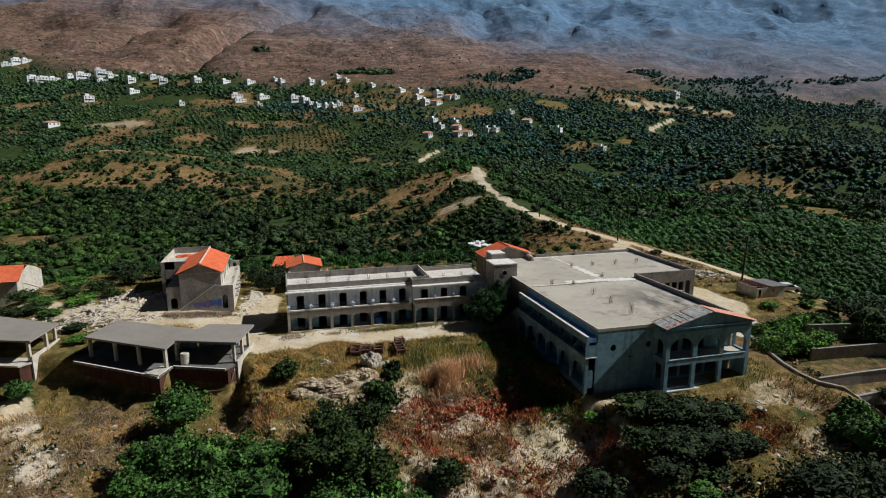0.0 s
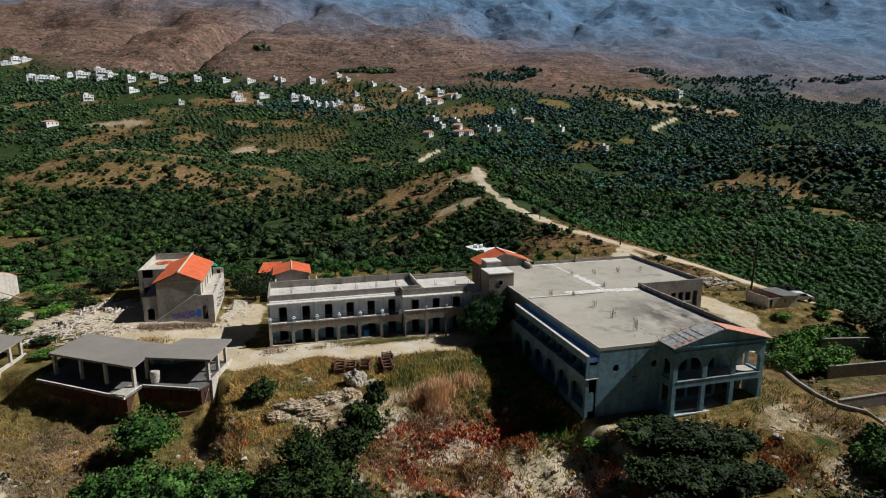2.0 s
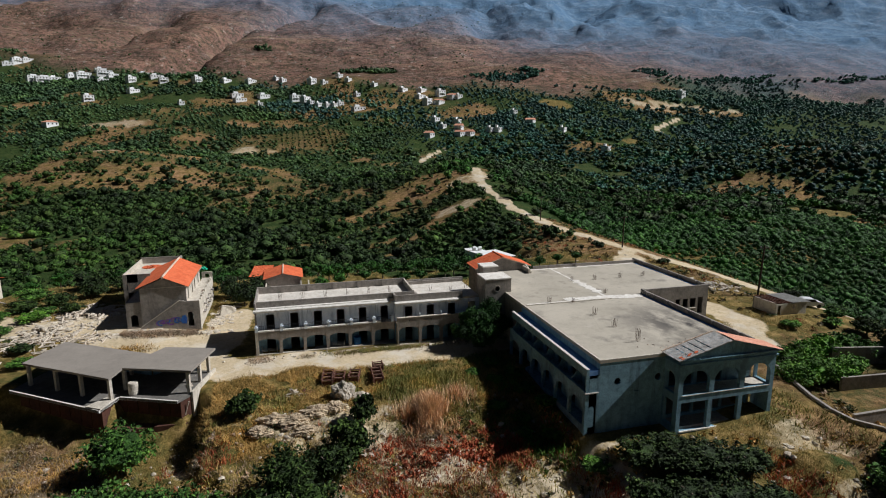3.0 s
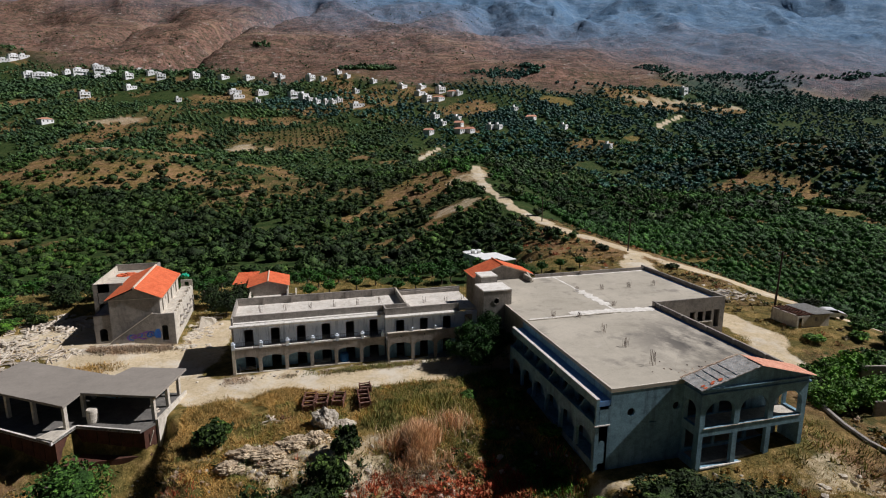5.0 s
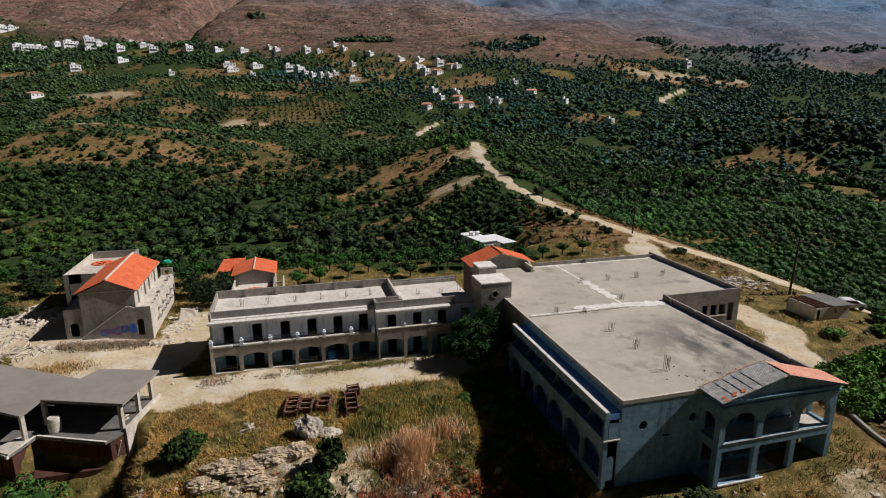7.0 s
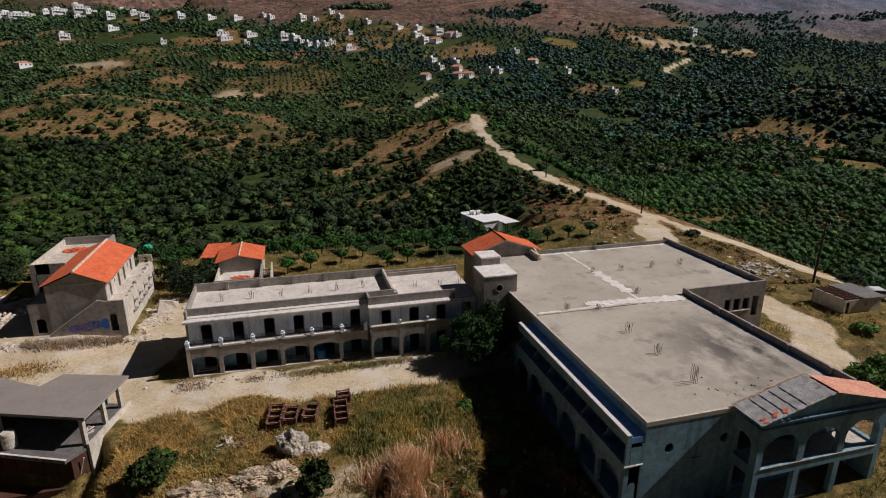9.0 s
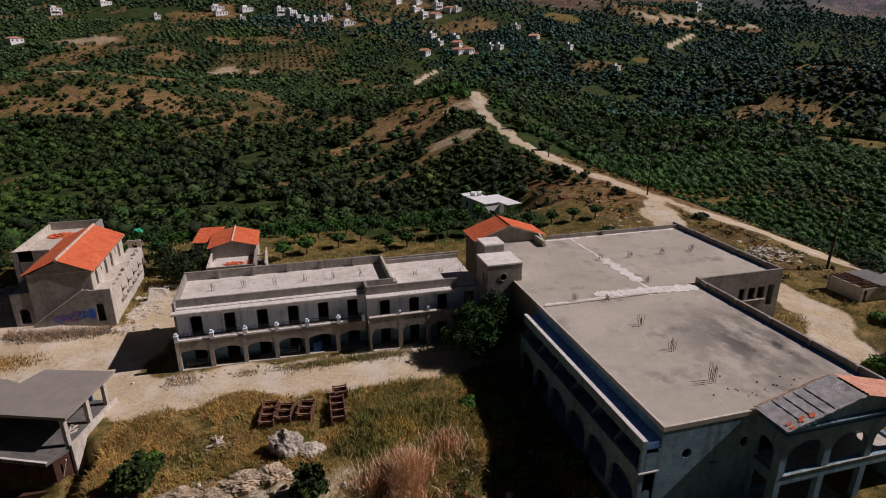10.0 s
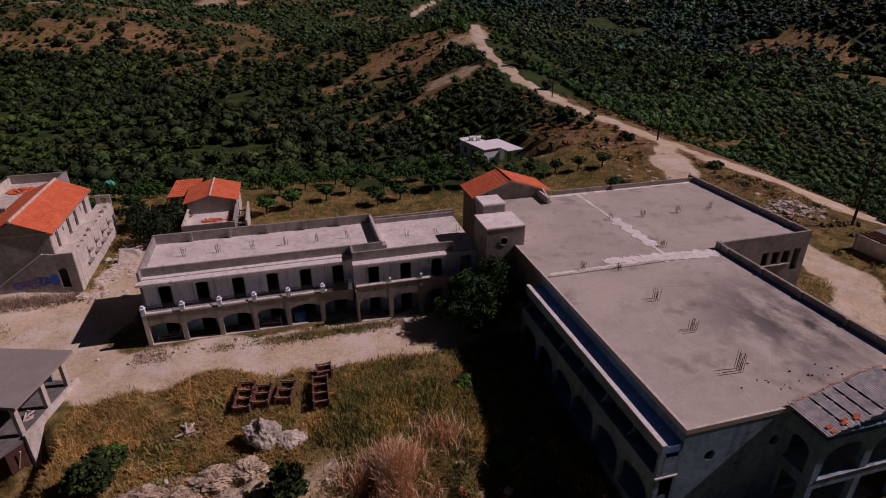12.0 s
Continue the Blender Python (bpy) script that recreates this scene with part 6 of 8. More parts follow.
log_pile("scrap_heap", -6.6, -7.4, 24, 1.2, (0.3, 0.9), 8, DRYWOOD, "pale scrap timber stacked inside the pavilion", "scrap heap")
log_pile("scrap_heap", -4.9, 20.5, 18, 1.8, (1.0, 1.2), 9, DRYWOOD, "broken boards and rubble beside the gallery", "scrap heap", 0.1)


def barrel(x, y, z, r, tall, material, label):
    bm = bmesh.new()
    rings = ((0, 0.92), (0.1, 1.0), (0.3, 1.02), (0.34, 1.06), (0.38, 1.02), (0.66, 1.02), (0.7, 1.06), (0.74, 1.02), (0.92, 1.0), (1.0, 0.9))
    last = None
    for h, k in rings:
        now = [bm.verts.new((r * k * math.cos(2 * math.pi * s / 20), r * k * math.sin(2 * math.pi * s / 20), tall * h)) for s in range(20)]
        if last:
            for s in range(20):
                bm.faces.new((last[s], last[(s + 1) % 20], now[(s + 1) % 20], now[s]))
        else:
            bm.faces.new(now[::-1])
        last = now
    bm.faces.new(last)
    me = bpy.data.meshes.new("barrel")
    bm.to_mesh(me)
    bm.free()
    me.materials.append(material)
    ob = new("barrel", me)
    ob.location = (x, y, z)
    tagged(ob, label, "barrel")


barrel(-11.9, -7.9, 0.1, 0.5, 1.35, WALL_PALE_LIT, "pale grey water barrel standing on the pavilion floor")
barrel(12.6, 0.75, 0.0, 0.5, 1.05, BLUE, "blue plastic barrel standing in the arcade")


def wire_chair(x, y, z, turn):
    t = thing("stacked_bed_frame", "thin pale metal bed frame standing in the arcade", "bed frame", "bed frames in the arcade", (x, y, z))
    t.rotation_euler.z = radians(turn)
    for px in (-0.9, 0.9):
        bm = bmesh.new()
        rod(bm, (px, -0.4, 0), (px, -0.4, 0.8), 0.03)
        rod(bm, (px, 0.4, 0), (px, 0.4, 0.8), 0.03)
        rod(bm, (px, -0.4, 0.78), (px, 0.4, 0.78), 0.03)
        part("end_frame", bm, SHEET, t)
    bm = bmesh.new()
    for py in (-0.4, 0.0, 0.4):
        rod(bm, (-0.9, py, 0.35), (0.9, py, 0.35), 0.03)
    part("base", bm, SHEET, t)


wire_chair(1.6, 0.8, 0.0, 4)
wire_chair(10.0, 0.85, 0.0, -5)

# Broken wall piece by the gallery, leaning.
def leaning_slab():
    t = thing("leaning_wall_slab", "broken pale wall slab leaning beside a tree", "wall slab")
    bm = bmesh.new()
    prism(bm, [(-6.0, 17.2, 0.2), (-4.0, 18.6, 0.2), (-3.8, 18.8, 0.8), (-4.4, 18.2, 1.3), (-5.6, 17.6, 1.7)], (-0.12, 0.15, 0.05))
    part("slab", bm, WALL_PALE_LIT, t)


leaning_slab()


def green_netting(x, y, z):
    """A crumpled sheet of netting thrown over a tree."""
    bm = bmesh.new()
    bmesh.ops.create_grid(bm, x_segments=10, y_segments=8, size=1.0)
    for v in bm.verts:
        p = v.co.copy()
        v.co = Vector((p.x * 0.7, p.y * 0.5, 0.25 * noise.noise(p * 2.1) - 0.3 * (p.x * p.x + p.y * p.y)))
    bmesh.ops.solidify(bm, geom=bm.faces[:], thickness=0.02)
    me = bpy.data.meshes.new("netting")
    bm.to_mesh(me)
    bm.free()
    me.materials.append(GREENCLOTH)
    ob = new("green_netting", me)
    ob.location = (x, y, z)
    tagged(ob, "crumpled bright green netting lying over a grove tree", "netting")


green_netting(-10.8, 37.9, ground_at(-10.8, 37.9) + 2.7)


def retaining_walls():
    for name, pts, thick, label in (
        ("retaining_wall", ((60.8, -15.5, 1.4), (59.4, -19.5, 1.2), (58.0, -23.0, 0.95), (56.4, -27.0, 0.65), (55.7, -30.0, 0.05), (56.1, -32.0, -0.6), (57.6, -33.9, -1.1), (61.0, -36.4, -1.7), (67.0, -39.0, -2.3)), 0.25, "long low concrete retaining wall along the bank"),
        ("terrace_wall", ((57.8, -30.9, -0.3), (64.0, -31.0, -0.25), (74.0, -31.6, -0.1)), 0.25, "grey concrete terrace wall with thin coping"),
        ("terrace_wall", ((64.0, -24.3, 0.0), (75.0, -25.5, 0.15), (86.0, -27.0, 0.2)), 0.25, "grey concrete terrace wall with thin coping"),
        ("terrace_wall", ((58.6, -34.5, -1.0), (66.0, -34.2, -0.9), (76.0, -34.6, -0.7)), 0.25, "grey concrete terrace wall with thin coping"),
        ("terrace_wall", ((70.0, -18.0, 0.6), (80.0, -20.5, 0.7)), 0.25, "grey concrete terrace wall beside shrubs"),
    ):
        t = thing(name, label, "retaining wall", "garden walls beside the hotel")
        if name == "retaining_wall":
            pts = [(x, y, ground_at(x - 0.9, y) + 0.22) for x, y, z in pts]
        for (ax, ay, az), (bx, by, bz) in zip(pts, pts[1:]):
            bm = bmesh.new()
            a, b = Vector((ax, ay, 0)), Vector((bx, by, 0))
            side = Vector((-(b - a).y, (b - a).x, 0)).normalized() * thick
            foot = min(ground_at(ax, ay), ground_at(bx, by)) - 1.5
            prism(bm, [(ax, ay, foot), (bx, by, foot), (bx, by, bz), (ax, ay, az)], side)
            part("stretch", bm, WALL, t)
            bm = bmesh.new()
            out = side * 0.1
            prism(bm, [(ax - out.x, ay - out.y, az), (bx - out.x, by - out.y, bz), (bx - out.x, by - out.y, bz + 0.08), (ax - out.x, ay - out.y, az + 0.08)], side * 1.2)
            part("coping", bm, WALL, t)


retaining_walls()


def parked_car(x, y, turn):
    t = thing("parked_car", "white car parked behind the block shed", "car", "", (x, y, ground_at(x, y)))
    t.rotation_euler.z = radians(turn)
    bm = bmesh.new()
    side = [(-2.0, 0.35), (2.0, 0.35), (2.05, 0.75), (1.7, 0.92), (1.0, 0.98), (0.5, 1.42), (-0.9, 1.45), (-1.6, 1.0), (-2.0, 0.92)]
    prism(bm, [(s, -0.8, z) for s, z in side], (0, 1.6, 0))
    bmesh.ops.bevel(bm, geom=bm.edges[:], offset=0.06, segments=2, affect="EDGES")
    part("body", bm, WHITECAR, t)
    for s in (-1, 1):
        bm = bmesh.new()
        prism(bm, [(0.92, 0.81 * s, 1.0), (0.5, 0.81 * s, 1.36), (-0.85, 0.81 * s, 1.38), (-1.4, 0.81 * s, 1.02)], (0, 0.012 * s, 0))
        part("side_window", bm, DARKFRAME, t)
        for wx in (-1.25, 1.25):
            bm = bmesh.new()
            rod(bm, (wx, 0.66 * s, 0.32), (wx, 0.84 * s, 0.32), 0.32, 16)
            part("wheel", bm, DARKFRAME, t)


parked_car(82.3, -3.0, -20)


def roof_chunks():
    rng = random.Random(12)
    for k in range(26):
        x, y = rng.gauss(40.5, 2.2), rng.gauss(-24.3, 0.9)
        if not (33 < x < 48 and -25.8 < y < -20):
            continue
        s = rng.uniform(0.03, 0.08)
        bm = bmesh.new()
        bmesh.ops.create_icosphere(bm, subdivisions=1, radius=s)
        for v in bm.verts:
            v.co *= rng.uniform(0.7, 1.3)
        me = bpy.data.meshes.new("rubble_chunk")
        bm.to_mesh(me)
        bm.free()
        me.materials.append(RIDGE if k % 3 else RUST)
        ob = new("rubble_chunk", me)
        ob.location = (x, y, 6.42)
        tagged(ob, "small chunk of rubble lying on the concrete roof", "rubble", "rubble on the roof")


roof_chunks()


# ---- the villages on the far slope ----
def village_house(name, wide, deep, floors, seed, tiled=False):
    rng = random.Random(seed)
    t = thing(name, "far white village house with flat roof" if not tiled else "far white village house with red roof", "house", "village houses")
    tall = 3.2 * floors
    part("wall_shell", slab(-wide / 2, -deep / 2, -4, wide / 2, deep / 2, tall), WASH, t)
    if tiled:
        bm = bmesh.new()
        prism(bm, [(-wide / 2 - 0.4, -deep / 2 - 0.4, tall), (wide / 2 + 0.4, -deep / 2 - 0.4, tall), (0, -deep / 2 - 0.4, tall + 1.8)], (0, deep + 0.8, 0))
        part("roof", bm, TILE_PINK, t)
    else:
        part("roof", slab(-wide / 2 - 0.2, -deep / 2 - 0.2, tall, wide / 2 + 0.2, deep / 2 + 0.2, tall + 0.35), WASH, t)
        part("stair_head", slab(-wide / 4, 0, tall + 0.35, wide / 8, deep / 3, tall + 2.4), WASH, t)
    for f in range(floors):
        for k in range(max(2, int(wide / 3.2))):
            x = -wide / 2 + wide * (k + 0.5) / max(2, int(wide / 3.2))
            part("window", slab(x - 0.6, -deep / 2 - 0.05, 3.2 * f + 0.9, x + 0.6, -deep / 2 - 0.002, 3.2 * f + 2.4), DARKFRAME, t)
        for k in range(2):
            y = -deep / 4 + deep / 2 * k
            part("window", slab(wide / 2 + 0.002, y - 0.5, 3.2 * f + 0.9, wide / 2 + 0.05, y + 0.5, 3.2 * f + 2.4), DARKFRAME, t)
    if floors > 1:
        part("balcony", slab(-wide / 3, -deep / 2 - 1.3, 3.0, wide / 3, -deep / 2 - 0.06, 3.2), WASH, t)
    return t


# The far houses: place and width.
UPPER = ((-383, 929, 15), (-373, 941, 17), (-364, 947, 13), (-315, 828, 19), (-300, 823, 25), (-294, 833, 13), (-276, 845, 13), (-260, 837, 17), (-249, 833, 9), (-245, 863, 15), (-233, 835, 17), (-229, 807, 15), (-221, 827, 15), (-210, 810, 9), (-186, 770, 12), (-180, 817, 13), (-160, 787, 16), (-147, 768, 10))
ROW = ((-68, 744, 16), (-37, 743, 15), (-5, 755, 7), (4, 745, 8), (-49, 656, 13), (-45, 642, 14), (-19, 655, 13), (-23, 625, 7), (-172, 713, 13), (-212, 680, 11), (-107, 635, 6), (-104, 754, 10))
MIDDLE = ((17, 637, 10), (28, 627, 10), (34, 618, 7), (41, 596, 7), (51, 589, 8), (58, 587, 7), (65, 591, 7), (80, 550, 14), (40, 706, 12), (55, 694, 9), (114, 661, 9), (89, 633, 7), (147, 643, 16), (170, 640, 15))
CLUSTER = ((161, 609, 14), (162, 577, 12), (175, 573, 16), (196, 592, 14), (203, 589, 8), (76, 712, 8), (85, 689, 9), (186, 608, 10))
LONE = ((170, 484, 9), (164, 457, 9), (158, 435, 7), (168, 436, 6), (198, 443, 7), (191, 445, 6), (243, 470, 12), (266, 363, 6), (239, 505, 6), (498, 575, 10), (261, 435, 8), (-218, 577, 11), (150, 466, 7), (152, 501, 8), (130, 438, 7))


def build_villages():
    rng = random.Random(21)
    models = {}
    for wide, deep, floors, tiled in ((6, 6, 1, False), (8, 6, 1, False), (11, 7, 2, False), (14, 7, 1, False), (19, 8, 2, False), (25, 9, 2, False), (7, 7, 1, True), (12, 8, 1, True)):
        models[wide] = village_house("village_house", wide, deep, floors, wide, tiled)
    first = set()
    for k, (x, y, wide) in enumerate(UPPER + ROW + MIDDLE + CLUSTER + LONE):
        sizes = (7, 12) if k in (46, 47, 53, 54, 55, 58, 63, 66) else (6, 8, 11, 14, 19, 25)
        m = models[min(sizes, key=lambda w: abs(w - wide))]
        at = pose(x, y, ground_at(x, y) + 0.3, 0, 0, 38 + rng.uniform(-14, 14))
        if m not in first:
            first.add(m)
            m.matrix_basis = at
        else:
            copy_thing(m, at)


build_villages()


# ---- vegetation ----
def blob(level, seed, rough=0.3):
    bm = bmesh.new()
    bmesh.ops.create_icosphere(bm, subdivisions=level, radius=1.0)
    for v in bm.verts:
        v.co *= 1 + rough * noise.noise(v.co * 1.7 + Vector((seed * 5.3, seed, 2.0))) * 1.5
    verts = np.array([v.co[:] for v in bm.verts])
    faces = np.array([[w.index for w in f.verts] for f in bm.faces])
    bm.free()
    return verts, faces


def leaf_quads(rng, centres, normals, size, spread=0.8):
    """Square leaf sprays at the centres, turned roughly along the normals."""
    n = len(centres)
    d = normals + rng.normal(0, spread, (n, 3))
    d /= np.linalg.norm(d, axis=1, keepdims=True) + 1e-9
    a = np.cross(d, rng.normal(0, 1, (n, 3)))
    a /= np.linalg.norm(a, axis=1, keepdims=True) + 1e-9
    b = np.cross(d, a)
    s = size * rng.uniform(0.6, 1.4, (n, 1))
    verts = np.stack([centres - a * s, centres - b * s * 0.55, centres + a * s, centres + b * s * 0.55], 1).reshape(-1, 3)
    return verts, np.arange(4 * n).reshape(-1, 4)


def crown(rng, clumps, per, leaf, flat=0.8, spread=0.8, clump=(0.24, 0.42)):
    """A crown of radius about 1: sprays of leaves round clumps at the rim, uneven and with gaps."""
    d = rng.normal(0, 1, (clumps, 3))
    d /= np.linalg.norm(d, axis=1, keepdims=True)
    d[:, 2] = np.abs(d[:, 2]) * rng.choice([1, 1, -0.35], clumps)
    at = d * rng.uniform(0.35, 0.85, (clumps, 1)) * [1, 1, flat]
    size = rng.uniform(*clump, clumps)
    e = rng.normal(0, 1, (clumps * per, 3))
    e /= np.linalg.norm(e, axis=1, keepdims=True)
    centres = np.repeat(at, per, 0) + e * np.repeat(size, per)[:, None] * rng.uniform(0.55, 1.1, (clumps * per, 1))
    return leaf_quads(rng, centres, e, leaf, spread)


def tri_of(quads):
    return np.vstack([quads[:, [0, 1, 2]], quads[:, [0, 2, 3]]])


def join_meshes(pieces):
    verts, faces, k = [], [], 0
    for v, f in pieces:
        verts.append(v)
        faces.append(f + k)
        k += len(v)
    return np.vstack(verts), np.vstack(faces)


def scatter(template, places, sizes, talls, turns):
    """One set of arrays for many copies of a template (verts, faces)."""
    v, f = template
    c, s = np.cos(turns)[:, None], np.sin(turns)[:, None]
    x = (v[None, :, 0] * c - v[None, :, 1] * s) * sizes[:, None] + places[:, None, 0]
    y = (v[None, :, 0] * s + v[None, :, 1] * c) * sizes[:, None] + places[:, None, 1]
    z = v[None, :, 2] * talls[:, None] + places[:, None, 2]
    verts = np.stack([x, y, z], -1).reshape(-1, 3)
    faces = (f[None] + (np.arange(len(places)) * len(v))[:, None, None]).reshape(-1, f.shape[1])
    return verts, faces


def trunk_bm(rng, tall, r, limbs=4, reach=0.5):
    bm = bmesh.new()
    bmesh.ops.create_cone(bm, cap_ends=True, segments=7, radius1=r, radius2=r * 0.6, depth=tall, matrix=Matrix.Translation((0, 0, tall / 2 - 0.15)))
    for k in range(limbs):
        a = 6.28 * k / limbs + rng.uniform(-0.4, 0.4)
        rod(bm, (0, 0, tall * 0.8), (math.cos(a) * reach, math.sin(a) * reach, tall * 1.5), r * 0.38, 5)
    return bm


def crown_mesh(name, seed, clumps, per, leaf, material, flat=0.8, core=True, size=(1, 1, 1), clump=(0.24, 0.42)):
    rng = np.random.RandomState(seed)
    v, f = crown(rng, clumps, per, leaf, flat, 0.8, clump)
    f = tri_of(f)
    if core:
        bv, bf = blob(2, seed, 0.35)
        v, f = join_meshes([(v, f), (bv * [0.55, 0.55, 0.55 * flat], bf)])
    return mesh_of(name, v * np.array(size), f, material)


def shrub(x, y, r, tall, seed, material, label, leaves=60, name="shrub", leaf=0.11, sink=0.1, group=""):
    """A leafy shrub or small tree: short stems and an uneven crown."""
    rng = random.Random(seed)
    z = ground_at(x, y)
    t = thing(name, label, "shrub" if name == "shrub" else "tree", group, (x, y, z))
    part("trunk", trunk_bm(rng, tall * 0.45, 0.06 + 0.03 * r, 5, r * 0.45), BARK, t)
    me = crown_mesh("crown", seed, int(34 + 17 * r), leaves, leaf / max(r, 0.6) * 1.15, material, 0.85, True, (r * 1.05, r * rng.uniform(0.9, 1.15), tall * 0.58), (0.13, 0.27))
    ob = place_part("crown", me, t, pose(0, 0, tall * (0.5 - sink), 0, 0, rng.uniform(0, 360)))
    return t


# Shrubs in groups: x, y, radius, height, kind.
YARD_SHRUBS = ((0.2, -12.8, 0.9, 1.4, 0), (28.8, -13.5, 1.2, 1.2, 3), (27.2, -10.0, 1.2, 1.1, 3), (28.4, -17.5, 1.3, 1.2, 3), (24.4, -11.5, 0.9, 0.8, 3), (-2.8, 22.0, 2.6, 4.8, 1), (-1.0, 26.0, 2.6, 4.4, 1), (-5.5, 27.0, 2.4, 4.2, 1), (26.0, -22.5, 1.4, 1.0, 3), (25.0, -18.0, 1.3, 1.0, 3), (29.4, -20.5, 1.3, 1.2, 3), (27.0, -20.0, 1.2, 0.9, 3), (28.8, -24.0, 1.3, 1.0, 3), (26.2, -14.2, 1.0, 0.9, 3))
WEST_SHRUBS = ((-27.0, 22.0, 2.0, 1.8, 1), (-31.0, 19.0, 2.2, 1.6, 3), (-36.0, 16.0, 2.4, 1.8, 1), (-26.5, 3.5, 1.8, 1.2, 3), (-27.8, 7.0, 1.6, 1.2, 1), (-33.0, 14.0, 2.0, 1.2, 0), (-36.5, 20.5, 2.2, 1.4, 0), (-30.5, 22.0, 1.8, 1.3, 0), (-38.5, 11.5, 1.8, 1.0, 1), (-40.0, 17.0, 2.2, 1.6, 1))
WEST_THICKET = ((-34.0, 24.0, 2.4, 2.0, 1), (-30.0, 26.0, 2.6, 2.6, 1), (-26.0, 30.0, 2.6, 3.0, 1), (-34.5, 29.0, 2.8, 3.0, 0), (-22.5, 33.5, 2.6, 3.4, 1), (-28.5, 35.0, 3.0, 3.6, 1), (-18.5, 36.0, 2.6, 3.4, 1), (-40.5, 24.5, 2.6, 2.4, 1))
EAST_SHRUBS = ((57.5, 22.0, 1.9, 2.2, 0), (78.0, 27.0, 1.6, 1.2, 1), (74.8, 47.0, 1.6, 1.6, 1), (80.5, -14.0, 2.2, 2.8, 1), (81.0, -8.5, 1.6, 1.6, 0), (78.0, -11.0, 1.4, 1.2, 3), (71.0, -10.5, 1.4, 1.1, 3), (86.5, 4.0, 1.8, 1.6, 1), (88.5, -3.0, 1.8, 1.8, 0))
GARDEN_SHRUBS = ((63.0, -18.2, 1.7, 2.0, 1), (76.0, -24.0, 2.6, 4.4, 1), (79.5, -22.0, 2.4, 4.2, 1), (64.0, -16.6, 2.0, 2.6, 3), (67.5, -16.4, 2.4, 3.0, 3), (71.0, -16.0, 2.3, 3.0, 3), (74.5, -16.0, 2.4, 3.0, 0), (77.0, -18.4, 2.4, 3.0, 0), (63.5, -36.0, 2.6, 3.0, 1), (68.0, -36.5, 2.8, 3.0, 1), (84.0, -17.0, 2.4, 3.0, 1), (83.0, -27.0, 2.6, 3.4, 1))
GREEN_BANK = ((-11.2, -17.2, 3.5, 5.6, 0), (-13.0, -24.6, 2.9, 3.8, 0), (-10.6, -25.0, 2.9, 4.2, 0), (-7.3, -26.2, 3.2, 4.6, 0), (-3.9, -26.6, 2.9, 4.2, 0), (-1.8, -27.7, 2.2, 3.2, 0), (-13.4, -27.6, 2.5, 3.2, 0), (-9.9, -28.5, 3.0, 3.8, 0), (-6.0, -30.5, 3.0, 3.8, 0), (-2.6, -31.7, 2.6, 3.4, 0), (-30.5, -4.8, 1.9, 2.6, 0))
DARK_BANK = ((3.9, -26.2, 3.1, 5.2, 1), (2.1, -29.5, 3.0, 5.0, 1), (5.1, -30.6, 3.4, 5.4, 1), (6.8, -32.1, 2.8, 4.6, 1), (9.2, -22.2, 2.3, 4.2, 1), (10.7, -18.9, 1.5, 3.4, 1), (7.4, -24.6, 2.4, 4.2, 1), (3.6, -33.7, 2.8, 3.6, 0), (7.3, -34.5, 2.2, 3.0, 0), (13.0, -34.1, 1.9, 2.6, 1), (26.1, -37.3, 2.6, 3.2, 1), (10.1, -35.4, 1.6, 1.8, 0), (-0.5, -14.6, 1.8, 2.8, 1))
THORN_BANK = ((33.3, -31.6, 2.6, 2.6, 2), (36.1, -32.6, 2.9, 2.8, 2), (38.8, -33.6, 3.0, 3.0, 2), (42.1, -34.2, 2.2, 2.2, 2), (31.7, -35.4, 2.4, 2.2, 2), (35.2, -36.3, 3.0, 2.6, 2), (38.2, -37.6, 2.6, 2.4, 2), (32.2, -38.4, 2.0, 1.7, 2), (36.3, -39.1, 2.2, 1.8, 2), (41.4, -37.8, 1.8, 1.5, 2), (33.6, -41.4, 1.5, 1.2, 3), (30.2, -29.6, 1.5, 1.1, 3), (36.8, -30.2, 1.8, 1.3, 2))
OAK_BANK = ((42.6, -45.4, 4.6, 5.4, 1), (39.2, -45.8, 3.2, 3.8, 1), (46.0, -46.8, 3.8, 4.8, 1))
BRIGHT_BANK = ((52.4, -40.2, 3.0, 4.0, 3), (54.6, -41.4, 2.6, 3.6, 3), (54.6, -37.6, 2.2, 2.8, 3), (59.4, -22.6, 2.6, 3.4, 3), (63.0, -21.9, 2.8, 3.8, 3), (66.0, -22.3, 2.5, 3.2, 3), (60.7, -19.4, 1.9, 2.4, 3), (69.3, -21.0, 2.3, 3.0, 3), (80.1, -19.3, 4.2, 6.4, 1), (51.8, -24.0, 1.2, 1.0, 3))
KINDS = ((SHRUB, "green lentisk shrub on the dry bank"), (SHRUB_DARK, "dark evergreen shrub on the dry bank"), (SHRUB_DARK, "low dark thorny scrub below the hotel"), (VINE, "bright green leafy bush beside the hotel"))
for k, (x, y, r, tall, kind) in enumerate(YARD_SHRUBS + WEST_SHRUBS + WEST_THICKET + EAST_SHRUBS + GARDEN_SHRUBS + GREEN_BANK + DARK_BANK + THORN_BANK + OAK_BANK + BRIGHT_BANK):
    shrub(x, y, r, tall, 100 + k, KINDS[kind][0], KINDS[kind][1], (29 if r > 2 else 28) if y < -8 else 20, leaf=0.16, group="shrubs round the hotel")


